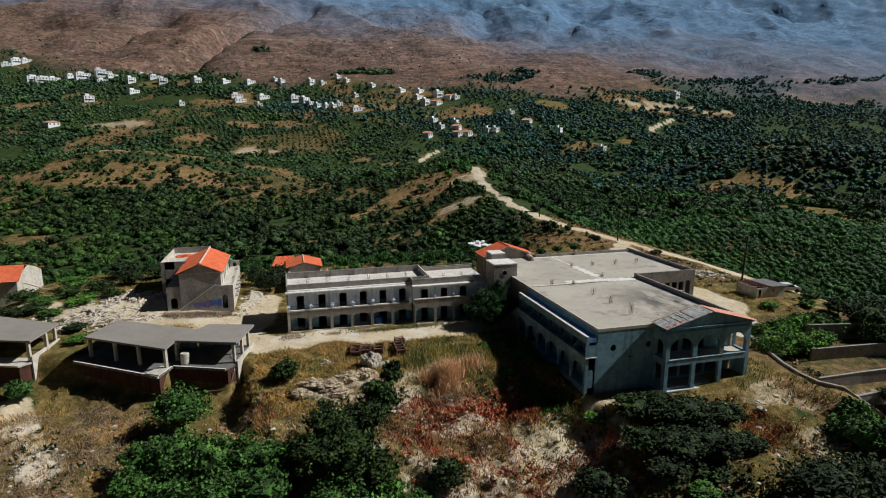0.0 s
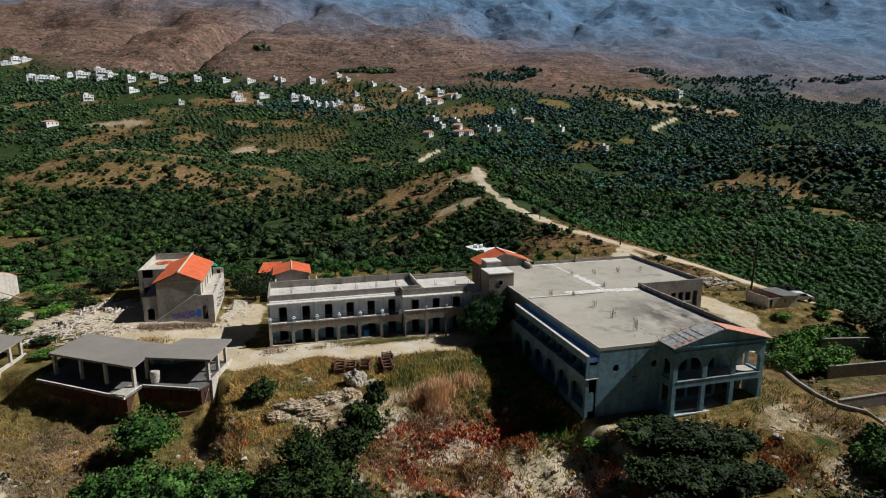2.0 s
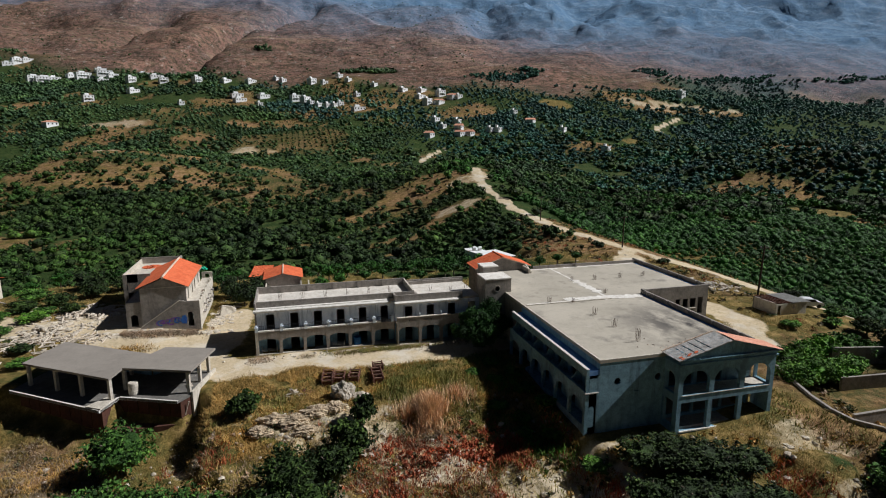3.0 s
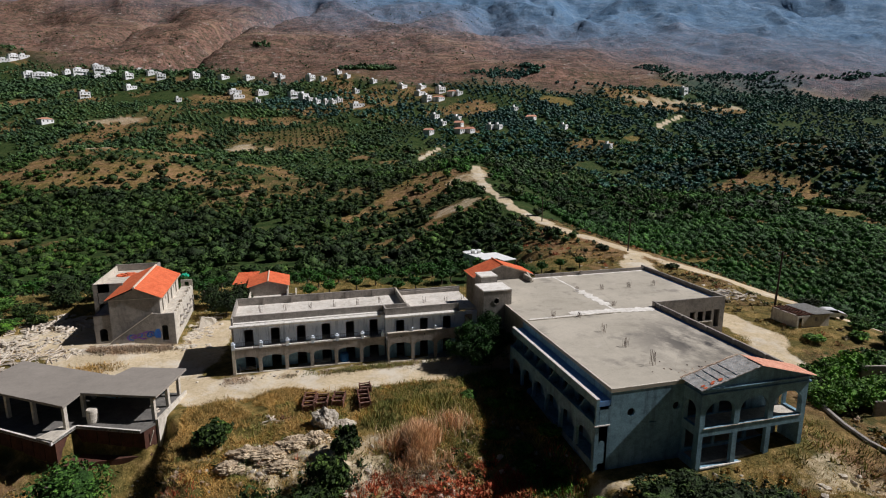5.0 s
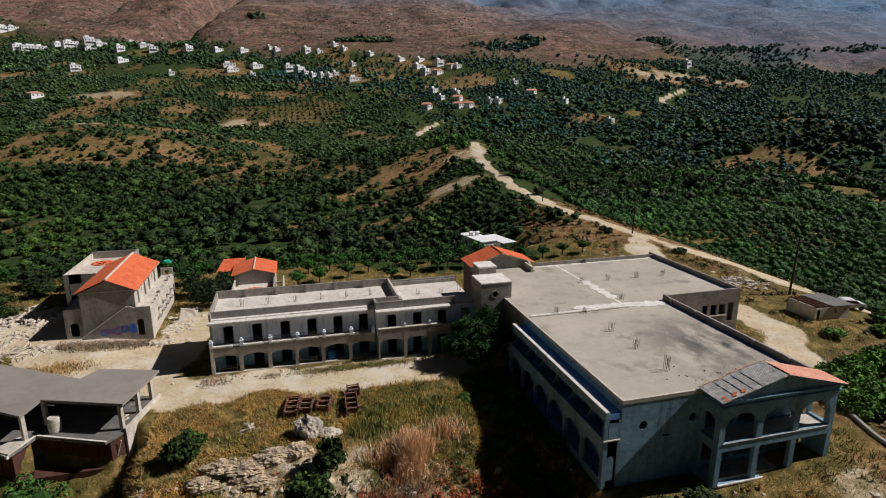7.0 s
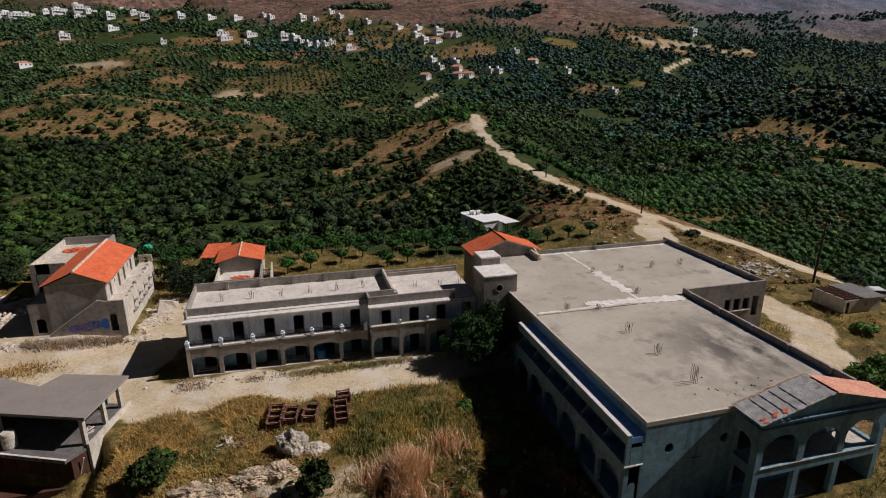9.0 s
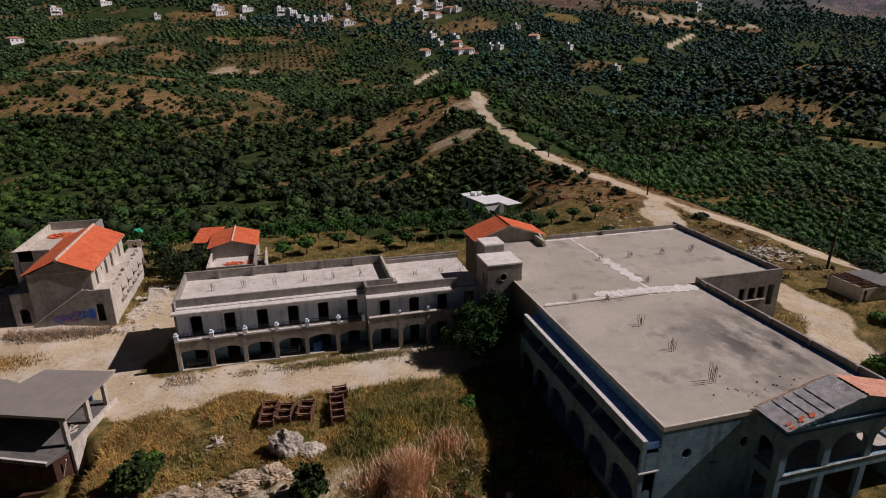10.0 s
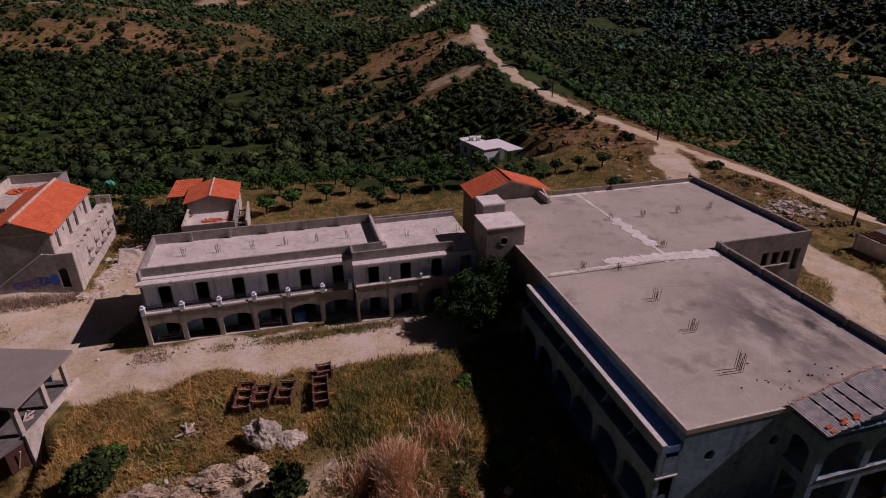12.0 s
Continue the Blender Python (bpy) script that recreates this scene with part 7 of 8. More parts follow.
def fig_tree():
    """The broad fig tree in the corner by the stair tower."""
    t = thing("fig_tree", "broad dark fig tree in the corner beside the tower", "tree", "", (28.0, -4.3, ground_at(28.0, -4.3)))
    rng = random.Random(2)
    part("trunk", trunk_bm(rng, 2.2, 0.22, 6, 1.6), BARK, t)
    for k, (dx, dy, dz, r) in enumerate(((0, 0, 3.2, 2.2), (-2.0, -0.4, 2.3, 1.7), (0.6, -1.6, 2.4, 1.8), (1.3, 0.5, 4.4, 1.5), (-0.8, -2.0, 1.7, 1.5), (2.2, -0.6, 2.8, 1.4), (-1.0, 0.6, 3.6, 1.5))):
        r *= 1.15
        me = crown_mesh("crown", 300 + k, 26, 90, 0.12 / r, FIG, 0.95, True, (r, r, r))
        place_part("crown", me, t, pose(dx * 1.1, dy * 1.1, dz * 1.05))


fig_tree()


def blades(rng, x, y, tall, wide, lean, tufts=1):
    """Upright blades of grass: one bent strip of two quads each."""
    n = len(x)
    z = height(x, y) - 0.03
    a = rng.uniform(0, 6.283, n)
    ca, sa = np.cos(a) * wide / 2, np.sin(a) * wide / 2
    bend = rng.normal(0, lean, (n, 2))
    h = tall * rng.uniform(0.55, 1.2, n)
    low = np.stack([x, y, z], -1)
    mid = low + np.stack([bend[:, 0] * 0.3, bend[:, 1] * 0.3, h * 0.6], -1)
    top = low + np.stack([bend[:, 0], bend[:, 1], h], -1)
    side = np.stack([ca, sa, 0 * ca], -1)
    v = np.stack([low - side, low + side, mid + side * 0.8, mid - side * 0.8, top + side * 0.15, top - side * 0.15], 1).reshape(-1, 3)
    base = np.arange(n)[:, None] * 6
    f = np.concatenate([base + [0, 1, 2, 3], base + [3, 2, 4, 5]], 0)
    return v, f


def grass_stuff(name, label, material, x, y, tall, wide, lean, seed):
    v, f = blades(np.random.RandomState(seed), x, y, tall, wide, lean)
    tagged(new(name, mesh_of(name, v, f, material)), label, "grass", kind="stuff")


def in_field(rng, n, x0, x1, y0, y1):
    return rng.uniform(x0, x1, n), rng.uniform(y0, y1, n)


def off_hotel(x, y):
    """Away from the buildings and the bare dirt."""
    ok = ~((x > -0.6) & (x < 17.6) & (y > -0.3) & (y < 10)) & ~((x > 17.4) & (x < 30) & (y > -1.4) & (y < 10)) & ~((x > 30) & (x < 60) & (y > -8.2) & (y < 14)) & ~((x > 30) & (x < 50.3) & (y > -29) & (y < -7))
    ok &= ~((x > -25) & (x < -4) & (y > -11.5) & (y < 3.2) & (y > -0.62 * (x + 25) - 5)) & ~((x > -20) & (x < -7.5) & (y > 11) & (y < 31)) & ~((x > -4) & (x < 8) & (y > 19) & (y < 39)) & ~((x > 72) & (x < 80) & (y > -7.3) & (y < 0))
    return ok


def grass_all():
    rng = np.random.RandomState(33)
    x, y = in_field(rng, 60000, -30, 75, -40, -3)
    d, g, e, _ = covers(x, y)
    keep = off_hotel(x, y) & (rng.rand(len(x)) < np.clip(g * (1 - d) * (1 - 0.7 * e), 0, 1)) & (fractal(x, y, 4, 7, 3) > -0.35)
    grass_stuff("dry_grass", "golden dry grass on the open ground", GRASS, x[keep], y[keep], 0.4, 0.04, 0.22, 1)
    x, y = in_field(rng, 26000, -40, 80, 8, 44)
    d, g, e, _ = covers(x, y)
    keep = off_hotel(x, y) & (rng.rand(len(x)) < g * (1 - d))
    grass_stuff("dry_grass", "golden dry grass behind the hotel", GRASS, x[keep], y[keep], 0.35, 0.06, 0.2, 2)
    x, y = in_field(rng, 32000, -8, 54, -40, -15)
    keep = off_hotel(x, y) & (fractal(x, y, 5.0, 57, 3) > 0.15) & (height(x, y) < -0.8)
    grass_stuff("dead_bracken", "red-brown dead bracken on the rocky bank", GRASS_RED, x[keep], y[keep], 0.5, 0.07, 0.22, 3)
    keep = off_hotel(x, y) & (fractal(x, y, 6.0, 77, 3) > 0.3) & (height(x, y) < -0.6)
    grass_stuff("dead_twigs", "grey dead twigs and thistles on the bank", GREYTWIG, x[keep] + 0.3, y[keep], 0.45, 0.05, 0.3, 4)
    x, y = in_field(rng, 16000, -34, -13, -34, -9)
    keep = off_hotel(x, y) & (fractal(x, y, 3.5, 135, 4) > -0.1)
    grass_stuff("dry_grass", "pinkish-brown dry grass on the western slope", GREYTWIG, x[keep], y[keep], 0.35, 0.06, 0.3, 18)
    x, y = in_field(rng, 9000, -32, -15, -26, -8)
    keep = off_hotel(x, y) & (fractal(x, y, 5.0, 137, 3) > 0.15)
    grass_stuff("dry_grass", "olive dry grass on the western slope", OLIVE_GRASS, x[keep], y[keep], 0.4, 0.06, 0.25, 19)
    x, y = in_field(rng, 15000, 12, 31, -37, -21)
    keep = off_hotel(x, y) & (fractal(x, y, 3.0, 139, 3) > 0.34)
    grass_stuff("dead_bracken", "rust-red dead bracken on the rocky bank", GRASS_RED, x[keep], y[keep], 0.55, 0.08, 0.25, 20)
    # The reed clump thins out and sinks towards its rim.
    n = 11000
    a, r = rng.uniform(0, 6.283, n), np.abs(rng.normal(0, 0.42, n))
    x, y = 17.4 + 3.2 * r * np.cos(a), -18.6 + 2.1 * r * np.sin(a)
    dense = fractal(x, y, 1.6, 127, 3) > -0.35
    for lo, hi, tall in ((0.0, 0.45, 2.1), (0.45, 0.8, 1.7), (0.8, 1.6, 1.1)):
        pick = dense & (r >= lo) & (r < hi)
        grass_stuff("dry_reed_bed", "tall pinkish dry reeds in a ragged clump", REED, x[pick], y[pick], tall, 0.065, 0.42, 5)
    x, y = rng.normal(21.3, 0.9, 520), rng.normal(-16.0, 0.7, 520)
    grass_stuff("dry_reed_bed", "sparse pale dry reeds beside the clump", REED, x, y, 1.2, 0.05, 0.35, 6)
    x, y = rng.normal(16.9, 2.2, 1600), rng.normal(-21.0, 0.7, 1600)
    grass_stuff("dead_twigs", "grey-brown matted stems at the foot of the reeds", GREYTWIG, x, y, 0.45, 0.05, 0.4, 14)
    a, r = rng.uniform(0, 6.283, 3000), np.sqrt(rng.rand(3000))
    x, y = 18.5 + 6 * r * np.cos(a), -13.5 + 3.0 * r * np.sin(a)
    grass_stuff("green_grass", "greenish tall grass round the reeds", VINE_GRASS, x, y, 0.7, 0.07, 0.2, 7)
    x, y = in_field(rng, 60000, -5, 31, -21, -5)
    d, g, e, _ = covers(x, y)
    keep = off_hotel(x, y) & (rng.rand(len(x)) < (1 - d) ** 2) & (fractal(x, y, 2.2, 93, 3) > -0.12)
    grass_stuff("tall_dry_grass", "tall olive and golden grass in the open yard", OLIVE_GRASS, x[keep], y[keep], 0.38, 0.05, 0.3, 9)
    x, y = in_field(rng, 26000, -5, 31, -21, -6)
    d, g, e, _ = covers(x, y)
    keep = off_hotel(x, y) & (rng.rand(len(x)) < (1 - d) ** 2) & (fractal(x, y, 3.2, 131, 4) + 0.035 * (x - 12) > 0.1)
    grass_stuff("green_grass", "olive-green tufts among the dry grass", GREEN_TUFT, x[keep], y[keep], 0.42, 0.06, 0.3, 15)
    x, y = rng.normal(15.5, 3.5, 1500), rng.normal(-2.1, 0.35, 1500)
    keep = off_hotel(x, y)
    grass_stuff("green_grass", "green weeds along the foot of the arcade", VINE_GRASS, x[keep], y[keep], 0.4, 0.06, 0.2, 10)
    a = rng.rand(3400)
    x, y = -17.8 + 11.5 * a + rng.normal(0, 0.2, 3400), 9.9 - 1.6 * np.sin(3.0 * a) + 1.6 * a + rng.normal(0, 0.55, 3400)
    keep = fractal(x, y, 1.8, 133, 3) > -0.25
    grass_stuff("dead_weeds", "brown dead weeds before the stair house", GREYTWIG, x[keep], y[keep], 0.45, 0.06, 0.3, 16)
    x, y = rng.normal(-15.8, 1.6, 700), rng.normal(5.0, 0.6, 700)
    grass_stuff("dead_weeds", "brown dead weeds behind the pavilion", OLIVE_GRASS, x, y, 0.4, 0.06, 0.25, 17)
    x, y = rng.uniform(-1, 29, 5200), rng.normal(-1.5, 0.7, 5200)
    keep = off_hotel(x, y) & (fractal(x, y, 2.0, 97, 2) > 0)
    grass_stuff("dead_bracken", "brown dead weeds along the foot of the arcade", GREYTWIG, x[keep], y[keep], 0.28, 0.05, 0.2, 11)
    x, y = rng.normal(27.5, 1.2, 3600), rng.uniform(-28, -7, 3600)
    keep = off_hotel(x, y) & (fractal(x, y, 3.0, 99, 2) > -0.1)
    grass_stuff("green_grass", "bright green weeds along the block's shaded side", VINE, x[keep], y[keep], 0.7, 0.08, 0.3, 12)
    x, y = in_field(rng, 16000, -6, 56, -36, -8)
    keep = off_hotel(x, y) & (fractal(x, y, 7.0, 87, 3) > 0.12) & ((x > 20) | (fractal(x, y, 3.0, 89, 2) > 0.2))
    grass_stuff("green_grass", "greenish weeds in patches below the hotel", VINE_GRASS, x[keep], y[keep], 0.5, 0.09, 0.25, 8)


GREEN_TUFT = leafy("olive_green_tufts", (0.09, 0.12, 0.024), (0.16, 0.18, 0.04), (0.26, 0.24, 0.07), True)
DRY_SCRUB = leafy("dry_olive_brown_scrub", (0.06, 0.055, 0.022), (0.1, 0.082, 0.034), (0.17, 0.125, 0.055), True)
OLIVE_GRASS = leafy("olive_dry_grass", (0.25, 0.17, 0.047), (0.47, 0.295, 0.095), (0.6, 0.42, 0.17), True)
VINE_GRASS = leafy("greenish_grass", (0.16, 0.19, 0.045), (0.26, 0.26, 0.075), (0.36, 0.29, 0.11), True)
grass_all()


def low_scrub():
    """Ankle-high tufts and cushions of scrub all over the bank."""
    rng = np.random.RandomState(45)
    for name, label, material, count, size in (("low_scrub", "low dark thorny cushions on the bank", SHRUB_DARK, 420, 0.6), ("low_scrub", "low dark thorny cushions below the portico", SHRUB_DARK, 300, 0.9), ("low_scrub", "dry olive-brown tufts on the bank", OLIVE_GRASS, 600, 0.55), ("dead_bracken", "rust-red clumps of dead bracken on the bank", GRASS_RED, 520, 0.5), ("low_scrub", "grey-brown dead cushions on the bank", GREYTWIG, 480, 0.5)):
        x, y = in_field(rng, count * 3, -34, 62, -44, -12)
        if size == 0.9:
            x, y = rng.uniform(29, 60, len(x)), rng.uniform(-50, -30, len(x))
        if material is GRASS_RED:
            x, y = rng.normal(21, 4.5, len(x)), rng.normal(-27.5, 3.0, len(x))
        keep = off_hotel(x, y) & (height(x, y) < -0.7) & (fractal(x, y, 7.0, 113 + count, 3) > -0.1)
        x, y = x[keep][:count], y[keep][:count]
        s = size * rng.uniform(0.4, 1.3, len(x))
        v, f = crown(rng, 5, 5, 0.25, 0.7)
        v, f = scatter((v, f), np.stack([x, y, height(x, y) + 0.05], -1), s, s * rng.uniform(0.6, 1.1, len(x)), rng.uniform(0, 6.28, len(x)))
        tagged(new(name, mesh_of(name, v, f, material)), label, "scrub", kind="stuff")


def bank_scrub():
    """Waist-high dry bushes on the road banks and round the shed."""
    rng = np.random.RandomState(47)
    for label, material, count, size in (("golden dry bushes on the road bank", GRASS, 420, 0.7), ("rust-red dry bushes on the road bank", GRASS_RED, 150, 0.7), ("olive-brown bushes on the road bank", DRY_SCRUB, 420, 0.8), ("dull green bushes on the road bank", OLIVE, 160, 0.8)):
        x, y = rng.uniform(58, 106, 6 * count), rng.uniform(-18, 96, 6 * count)
        d, g, e, _ = covers(x, y)
        keep = off_hotel(x, y) & (d < 0.25) & (near_line(x, y, ROAD) > 3) & (near_line(x, y, ROAD) < 17) & (fractal(x, y, 9.0, 141 + count, 3) > -0.05)
        x, y = x[keep][:count], y[keep][:count]
        s = size * rng.uniform(0.4, 1.35, len(x))
        v, f = crown(rng, 6, 5, 0.22, 0.7)
        v, f = scatter((v, f), np.stack([x, y, height(x, y) + 0.1], -1), s, s * rng.uniform(0.5, 0.9, len(x)), rng.uniform(0, 6.28, len(x)))
        tagged(new("bank_scrub", mesh_of("bank_scrub", v, f, material)), label, "scrub", kind="stuff")


low_scrub()
bank_scrub()


def stones():
    rng = np.random.RandomState(41)
    x, y = in_field(rng, 9000, -30, 56, -42, -13)
    d, g, e, _ = covers(x, y)
    keep = off_hotel(x, y) & (rng.rand(len(x)) < 0.15 + 0.8 * d) & (height(x, y) < -0.7)
    x, y = x[keep], y[keep]
    s = 0.05 + 0.3 * rng.rand(len(x)) ** 4
    for k in range(3):
        pick = np.arange(len(x)) % 3 == k
        v, f = scatter(blob(1, 60 + k, 0.5), np.stack([x, y, height(x, y) + 0.02], -1)[pick], s[pick], s[pick] * 0.7, rng.uniform(0, 6.28, pick.sum()))
        tagged(new("loose_stones", mesh_of("loose_stones", v, f, STONE)), "pale loose limestone rubble on the bank", "stones", kind="stuff")
    for cx, cy, sx, sy, count, label in ((-11, 10.4, 4.0, 0.6, 160, "broken rubble strewn before the stair house"), (-5.6, 17.5, 1.0, 3.0, 220, "pale rubble beside the gallery wall"), (-27.5, 13.0, 3.2, 2.6, 420, "heaped pale slabs and rubble beside the track"), (-24.0, 20.5, 2.4, 1.8, 240, "heaped pale slabs and rubble beside the track"), (75.0, 9.0, 2.6, 1.8, 240, "grey rubble heap beside the road"), (66.0, 22.0, 6.0, 9.0, 200, "loose stones on the road bank")):
        x, y = rng.normal(cx, sx, count), rng.normal(cy, sy, count)
        keep = off_hotel(x, y)
        x, y = x[keep], y[keep]
        s = 0.05 + 0.32 * rng.rand(len(x)) ** 3
        heap = 0.7 * np.exp(-(((x - cx) / sx) ** 2 + ((y - cy) / sy) ** 2)) * (count > 230) * rng.rand(len(x))
        v, f = scatter(blob(1, 68, 0.6), np.stack([x, y, height(x, y) + heap], -1), s * 1.4, s * 0.55, rng.uniform(0, 6.28, len(x)))
        tagged(new("rubble", mesh_of("rubble", v, f, STONE)), label, "rubble", kind="stuff")
    x, y = rng.normal(9, 6, 110), rng.normal(-1.5, 0.5, 110)
    s = 0.03 + 0.16 * rng.rand(110) ** 2
    keep = off_hotel(x, y)
    v, f = scatter(blob(1, 66, 0.5), np.stack([x, y, height(x, y) + 0.02], -1)[keep], s[keep], s[keep], rng.uniform(0, 6.28, keep.sum()))
    tagged(new("loose_stones", mesh_of("loose_stones", v, f, STONE)), "pale rubble lying along the arcade", "stones", kind="stuff")


stones()


# ---- groves ----
def grove_places():
    """Trees over the valley: each parcel planted in its own rows or grown wild, thinned by clearings and roads."""
    rng = np.random.RandomState(71)
    out = []
    for lo, hi, gap in ((104, 330, 3.5), (330, 560, 4.3), (560, 1010, 5.8)):
        half = 0.92 * hi + 20
        us, vs = np.meshgrid(np.arange(-half, half, 0.6 * gap), np.arange(lo, hi, 0.6 * gap))
        us, vs = us.ravel(), vs.ravel()
        keep = np.abs(us) < 0.86 * vs + 14
        us, vs = us[keep], vs[keep]
        which, _ = parcels(us * TURN[1] + vs * TURN[0], -us * TURN[0] + vs * TURN[1] - 77)
        grow = GROWTH[which]
        # Straight rows across the parcel; wild ground keeps no order.
        turn = ROW_TURN[which]
        close = (us > 60) & (vs < 330)
        wide = np.where(close, 0.78, np.where(grow > 0.5, 0.86, np.where(grow > 0.2, 1.02, 1.3))) * gap
        du, dv = us * np.cos(turn) + vs * np.sin(turn), vs * np.cos(turn) - us * np.sin(turn)
        ru, rv = np.round(du / wide) * wide, np.round(dv / (1.22 * wide)) * 1.22 * wide
        key = np.round(ru / wide) * 100003 + np.round(rv / (1.22 * wide)) + which * 7.0e9
        _, one = np.unique(key, return_index=True)
        ordered = np.zeros(len(us), bool)
        ordered[one] = True
        wx, wy = us * TURN[1] + vs * TURN[0], -us * TURN[0] + vs * TURN[1] - 77
        tight = (wx > 86) & (wy < 130) & (wx < 240)
        wild = ((GROWTH[(which * 7 + 3) % 4096] < 0.45) | (us > 90)) & ~tight
        pu, pv = ru * np.cos(turn) - rv * np.sin(turn), ru * np.sin(turn) + rv * np.cos(turn)
        us = np.where(wild, us + rng.normal(0, 0.4 * gap, len(us)), pu + rng.normal(0, 0.09 * gap, len(us)))
        vs = np.where(wild, vs + rng.normal(0, 0.4 * gap, len(us)), pv + rng.normal(0, 0.09 * gap, len(us)))
        x = us * TURN[1] + vs * TURN[0]
        y = -us * TURN[0] + vs * TURN[1] - 77
        d, g, e, up = covers(x, y)
        dens = fractal(x, y, 55, 19, 4)
        chance = np.where(wild, np.where(us > 60, 0.5, 0.34), 0.97 * ordered) * (1 - 0.9 * ease(0.35, 0.7, e)) * (1 - ease(0.2, 0.5, d)) * ease(-1.0, -0.65, dens) * (1 - up) ** 2
        chance = np.maximum(chance, 0.05 * (d < 0.2) * (up < 0.3) * (us < 60) * (e > 0.3))
        field = np.zeros_like(x)
        for f in FIELD:
            field = np.maximum(field, ellipse(x, y, *f))
        for f in GREEN_FIELD[:3]:
            field = np.maximum(field, 0.8 * ellipse(x, y, *f))
        chance = chance * (1 - ease(0.1, 0.4, field)) * ease(26, 28.5, y + 1.5 * lattice_noise(x, y, 9, 3) + 4 * (x < -14) + 8 * (x > 84) + 30 * (x > 92))
        chance = chance * ~((x > 46) & (x < 62) & (y > 34) & (y < 70)) * (near_line(x, y, ROAD) > np.where((x > 84) & (y < 125), 15.0, 4.5) + 2 * lattice_noise(x, y, 12, 9))
        chance = chance * (off_hotel(x, y) & ~((x > -56) & (x < -36) & (y > 24) & (y < 42)))
        chance = chance * (near_line(x + 1, y + 6, FAR_ROAD) > 7) * (near_line(x + 4, y + 8, FAR_ROAD_RIGHT) > 10)
        spur = ellipse(x, y, 65, 89, 31, 12, 113) * (near_line(x, y, ROAD) > 5) * ~((x > 46) & (x < 61) & (y > 34) & (y < 72))
        chance = np.maximum(chance, 0.9 * (spur > 0.4) * np.where(wild, 0.34, 1.0 * ordered) * (d < 0.3))
        for hx, hy, hw in UPPER + ROW + MIDDLE + CLUSTER + LONE:
            gap_ = np.hypot(x - hx - 0.26 * hw, (y - hy + 0.6 * hw) * 0.8)
            chance = np.where(gap_ < 0.85 * hw + 2, 0.0, chance)
        chance = np.where(ellipse(x, y, *ORCHARD) > 0.3, 0.0, chance)
        sel = rng.rand(len(x)) < chance
        out.append((x[sel], y[sel]))
    return out


def blob0(seed):
    rng = np.random.RandomState(seed)
    v, f = blob_raw
    return v * rng.uniform(0.75, 1.25, (len(v), 1)), f


def leaf_tris(rng, centres, normals, size, spread):
    """Three-cornered leaf sprays, turned roughly along the normals."""
    n = len(centres)
    d = normals + rng.normal(0, spread, (n, 3))
    d /= np.linalg.norm(d, axis=1, keepdims=True) + 1e-9
    a = np.cross(d, rng.normal(0, 1, (n, 3)))
    a /= np.linalg.norm(a, axis=1, keepdims=True) + 1e-9
    b = np.cross(d, a)
    k = size * rng.uniform(0.7, 1.5, (n, 1))
    verts = np.stack([centres - a * k * 0.6, centres + a * k * 0.6, centres + b * k], 1).reshape(-1, 3)
    return verts, np.arange(3 * n).reshape(-1, 3)


def tree_template(seed, clumps, per, leaf):
    """A far tree: a dark rounded heart in a ragged coat of leaf sprays."""
    rng = np.random.RandomState(seed)
    d = rng.normal(0, 1, (clumps, 3))
    d /= np.linalg.norm(d, axis=1, keepdims=True)
    d[:, 2] = np.abs(d[:, 2]) - 0.15
    at = d * rng.uniform(0.5, 0.8, (clumps, 1)) * [1, 1, 0.8]
    e = rng.normal(0, 1, (clumps * per, 3)) + 0.6 * np.repeat(d, per, 0)
    e /= np.linalg.norm(e, axis=1, keepdims=True)
    v, f = leaf_tris(rng, np.repeat(at, per, 0) + e * 0.3 * rng.uniform(0.6, 1.15, (clumps * per, 1)), e, leaf, 0.5)
    bv, bf = blob0(seed)
    v, f = join_meshes([(v, f), (bv * [0.7, 0.7, 0.58], bf)])
    return v + [0, 0, 0.62], f


def raw_ico():
    bm = bmesh.new()
    bmesh.ops.create_icosphere(bm, subdivisions=1, radius=1.0)
    v, f = np.array([v.co[:] for v in bm.verts]), np.array([[w.index for w in f.verts] for f in bm.faces])
    bm.free()
    return v, f


blob_raw = raw_ico()


COPSES = ((531, 692, 24, 22, 120), (114, 738, 40, 16, 130), (285, 672, 40, 22, 150), (330, 690, 26, 16, 70), (-245, 803, 105, 16, 260), (640, 640, 60, 14, 120), (820, 600, 70, 16, 120), (-20, 905, 14, 10, 40))


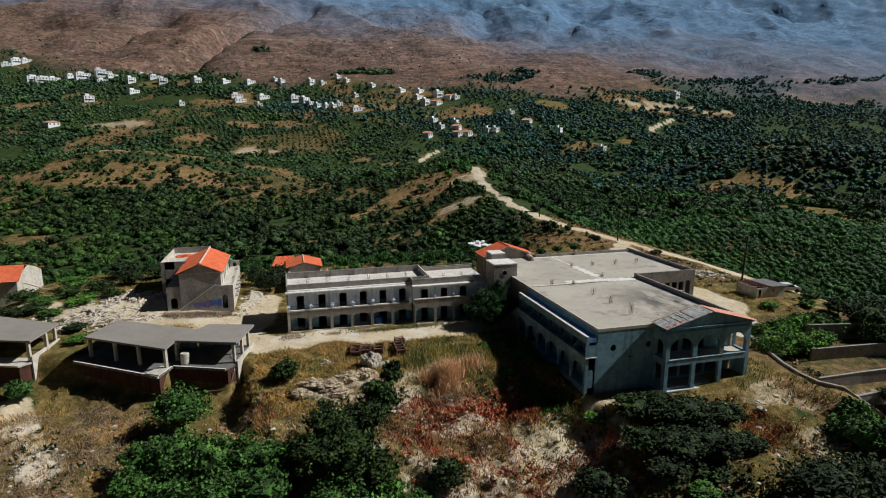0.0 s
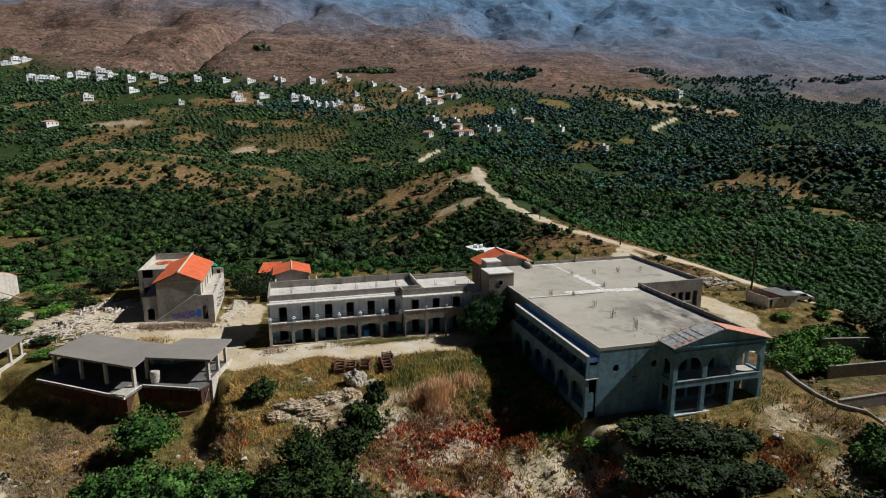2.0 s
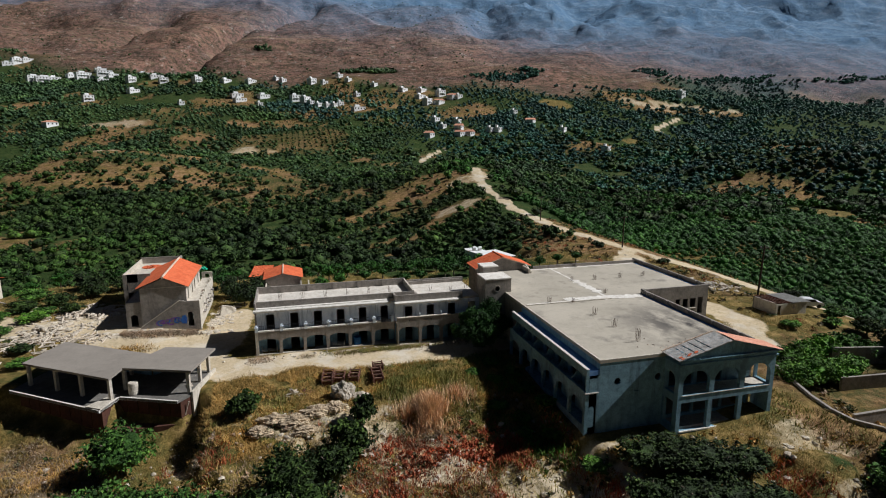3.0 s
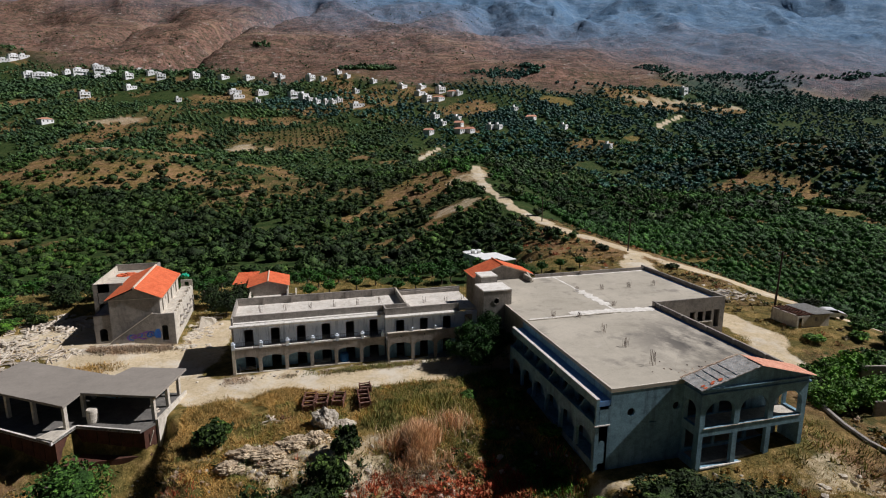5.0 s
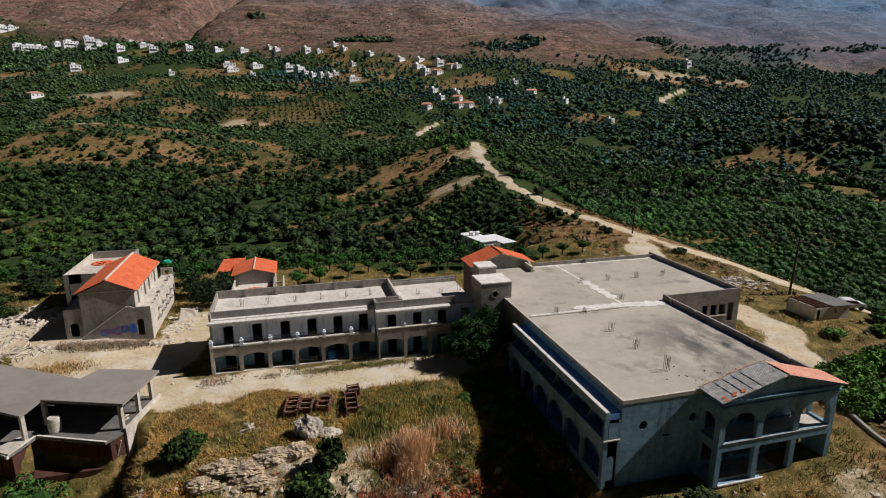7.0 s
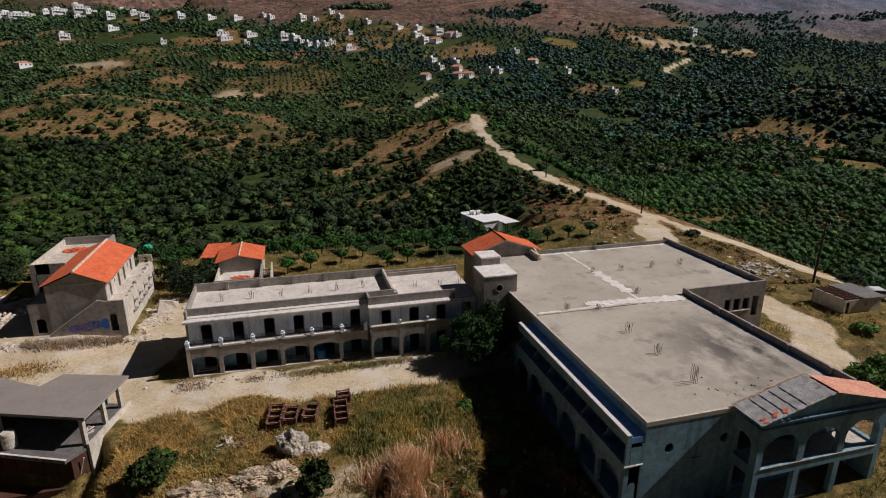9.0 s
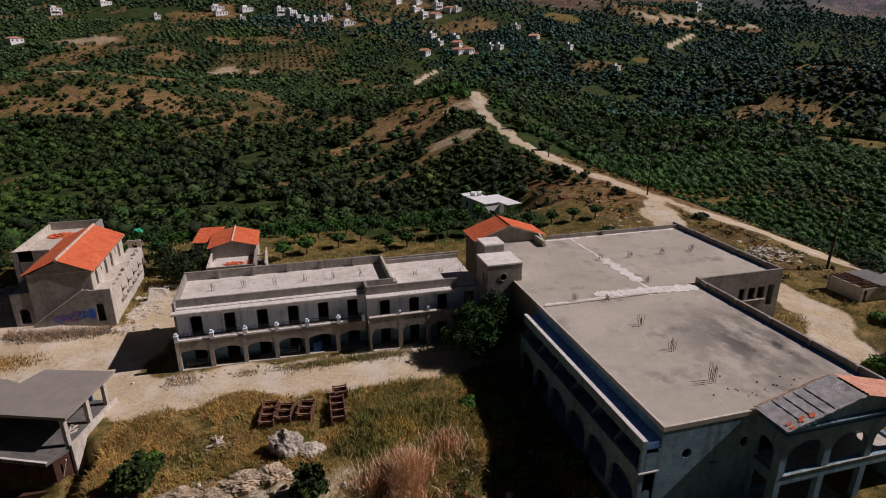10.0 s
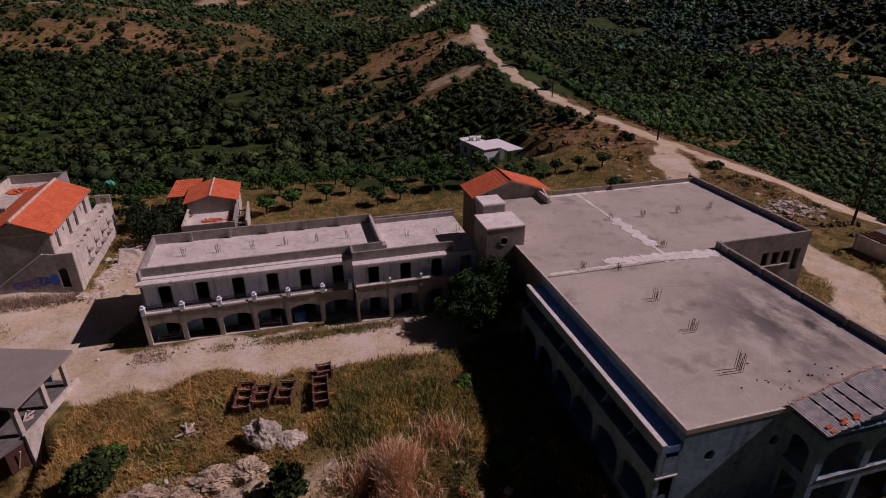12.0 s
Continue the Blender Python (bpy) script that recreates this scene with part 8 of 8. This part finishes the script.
def build_groves():
    rng = np.random.RandomState(73)
    near, mid, far = grove_places()
    x, y = near
    away = np.hypot(x - 8, y + 60)
    order = np.argsort(away)
    x, y, away = x[order], y[order], away[order]
    # The nearest trees stand singly, built from a few crowns and one trunk.
    crowns = [crown_mesh("crown", 400 + k, 32, 11, 0.135, (OLIVE, GROVE, OLIVE, GROVE, CITRUS, CITRUS)[k], 0.85, True, (1, 1, 0.95), (0.16, 0.32)) for k in range(6)]
    bm = trunk_bm(random.Random(3), 1.1, 0.16, 4, 0.6)
    trunk_me = bpy.data.meshes.new("trunk")
    bm.to_mesh(trunk_me)
    bm.free()
    trunk_me.materials.append(BARK)
    count = 290
    for k in range(min(count, len(x))):
        px, py = float(x[k]), float(y[k])
        citrus = px > 86 or (py < 75 and px < 80)
        t = thing("citrus_tree" if citrus else "olive_tree", "dense round citrus tree in the grove" if citrus else "grey-green olive tree in the grove", "tree", "grove trees", (px, py, ground_at(px, py)))
        r = float(rng.uniform(1.3, 1.9)) if citrus else float(rng.uniform(1.4, 2.2))
        place_part("trunk", trunk_me, t)
        place_part("crown", crowns[rng.randint(4, 6) if citrus else rng.randint(0, 4)], t, Matrix.LocRotScale((0, 0, 0.75 + 0.55 * r), Euler((0, 0, float(rng.uniform(0, 6.28)))), (r, r, r * float(rng.uniform(0.75, 0.95)))))
    x, y = x[count:], y[count:]

    def spread(name, label, x, y, templates, material, lo, hi):
        kind = rng.randint(0, len(templates), len(x))
        for k, tp in enumerate(templates):
            pick = kind == k
            if not pick.any():
                continue
            s = rng.uniform(lo, hi, pick.sum()) * (0.65 + 0.45 * ease(-0.6, 0.6, fractal(x[pick], y[pick], 60, 107, 3)) + 0.55 * (rng.rand(pick.sum()) ** 3))
            v, f = scatter(tp, np.stack([x[pick], y[pick], height(x[pick], y[pick])], -1), s, s * rng.uniform(0.75, 1.05, pick.sum()), rng.uniform(0, 6.28, pick.sum()))
            tagged(new(name, mesh_of(name, v, f, material, True)), label, "grove", kind="stuff")

    dense = (x > 86) & (y < 130) & (x < 240)
    mids = [tree_template(500 + k, 11, 7, 0.23) for k in range(5)]
    other = rng.rand(len(x))
    soft = ~dense & (other < 0.78)
    green = soft & (x > 84 + 12 * fractal(x, y, 40, 117, 2))
    spread("citrus_grove", "green fruit trees beyond the road", x[green], y[green], mids, CITRUS, 1.5, 2.4)
    soft = soft & ~green
    fresh = soft & (GROWTH[(parcels(x, y)[0] * 5 + 1) % 4096] < 0.55)
    spread("fruit_grove", "mid-green fruit trees in rows across the valley", x[fresh], y[fresh], mids, GROVE, 1.7, 2.5)
    soft = soft & ~fresh
    spread("olive_grove", "grey-green olive trees filling the valley", x[soft], y[soft], mids, OLIVE, 1.6, 2.6)
    dark = ~dense & (other > 0.88)
    spread("carob_grove", "dark carob trees among the olives", x[dark], y[dark], mids, SHRUB_DARK, 2.0, 3.6)
    pale = ~dense & (other >= 0.78) & (other <= 0.88)
    spread("lemon_grove", "fresh green lemon trees among the olives", x[pale], y[pale], mids, SHRUB, 1.3, 2.0)
    lush = [tree_template(510 + k, 12, 8, 0.2) for k in range(3)]
    spread("citrus_grove", "dense green citrus trees beside the road", x[dense], y[dense], lush, CITRUS, 1.6, 2.1)
    fars = [tree_template(520 + k, 5, 4, 0.38) for k in range(4)]
    mx, my = mid
    other = rng.rand(len(mx))
    # Trees far to the right take the leaf colour that holds blue haze.
    cold = to_valley(mx, my)[0] + 0.4 * (to_valley(mx, my)[1] - 400) > 50 + 80 * fractal(mx, my, 90, 109, 3) + rng.normal(0, 12, len(mx))
    for material, pick, label in ((HAZY, (other < 0.75) & ~cold, "distant olive trees in loose rows"), (HAZE_BLUE, (other < 0.75) & cold, "distant trees in loose rows, tinted blue for haze")):
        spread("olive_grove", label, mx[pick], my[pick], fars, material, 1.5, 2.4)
    spread("carob_grove", "distant dark carob trees", mx[other > 0.85], my[other > 0.85], fars, OLIVE, 2.1, 3.5)
    pale = (other >= 0.75) & (other <= 0.85)
    spread("lemon_grove", "distant fresh green trees", mx[pale], my[pale], fars, SHRUB, 1.6, 2.4)
    fx, fy = far
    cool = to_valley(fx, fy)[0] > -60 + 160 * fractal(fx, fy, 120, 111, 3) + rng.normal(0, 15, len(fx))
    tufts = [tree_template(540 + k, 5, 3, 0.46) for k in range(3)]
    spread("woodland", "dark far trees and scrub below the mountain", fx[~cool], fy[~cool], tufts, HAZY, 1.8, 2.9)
    spread("pine_woodland", "far trees below the mountain, tinted blue for haze", fx[cool], fy[cool], tufts, HAZE_PALE, 1.8, 3.0)
    gx, gy = np.meshgrid(np.arange(-34, 35, 4.6), np.arange(-44, 45, 8.0))
    gx, gy = gx.ravel(), gy.ravel()
    keep = (gx / 34) ** 2 + (gy / 44) ** 2 < 1
    spread("young_orchard", "young trees in straight rows on bare soil", ORCHARD[0] + gx[keep] + rng.normal(0, 0.3, keep.sum()), ORCHARD[1] + gy[keep] + rng.normal(0, 0.3, keep.sum()), fars, OLIVE, 1.3, 1.7)
    # Low scrub over the clearings and between the rows.
    u, v = rng.uniform(-420, 420, 60000), rng.uniform(130, 760, 60000)
    sx, sy = u * TURN[1] + v * TURN[0], -u * TURN[0] + v * TURN[1] - 77
    d, g, e, up = covers(sx, sy)
    ok = (np.abs(u) < 0.84 * v) & (d < 0.3) & (rng.rand(len(u)) < 0.05 + 0.6 * ease(0.25, 0.6, e)) & (fractal(sx, sy, 18, 119, 3) > -0.25) & off_hotel(sx, sy) & (near_line(sx, sy, ROAD) > 4)
    sx, sy = sx[ok], sy[ok]
    brown = rng.rand(len(sx)) < 0.45
    low = [tree_template(570 + k, 4, 3, 0.45) for k in range(2)]
    spread("dry_scrub", "olive-brown dry scrub on the clearings", sx[brown], sy[brown], low, DRY_SCRUB, 0.35, 0.9)
    spread("green_scrub", "low green scrub on the clearings", sx[~brown], sy[~brown], low, OLIVE, 0.4, 1.1)
    # Copses in the mountain's folds, some standing in for dark blue shadow patches.
    for cx, cy, rx, ry, count in COPSES:
        a, r = rng.uniform(0, 6.283, count), np.sqrt(rng.rand(count))
        px, py = cx + rx * r * np.cos(a) * (1 + 0.3 * np.sin(3 * a)), cy + ry * r * np.sin(a)
        spread("copse", "dark haze-tinted tree clump in a mountain fold", px, py, tufts, HAZE_BLUE if cx > 250 else HAZY, 2.2, 3.6)
    # Scrub dots on the mountain foot.
    u, v = rng.uniform(-1400, 1400, 9000), rng.uniform(800, 1900, 9000)
    ok = (np.abs(u) < 0.86 * v) & (fractal(u, v, 120, 27, 3) > 0.05) & (u + 0.15 * (v - 900) < 120 + 60 * fractal(u, v, 80, 115, 2))
    u, v = u[ok], v[ok]
    spread("mountain_scrub", "scattered dark scrub on the red mountain slope", u * TURN[1] + v * TURN[0], -u * TURN[0] + v * TURN[1] - 77, [blob0(560)], OLIVE, 0.5, 1.5)


build_groves()
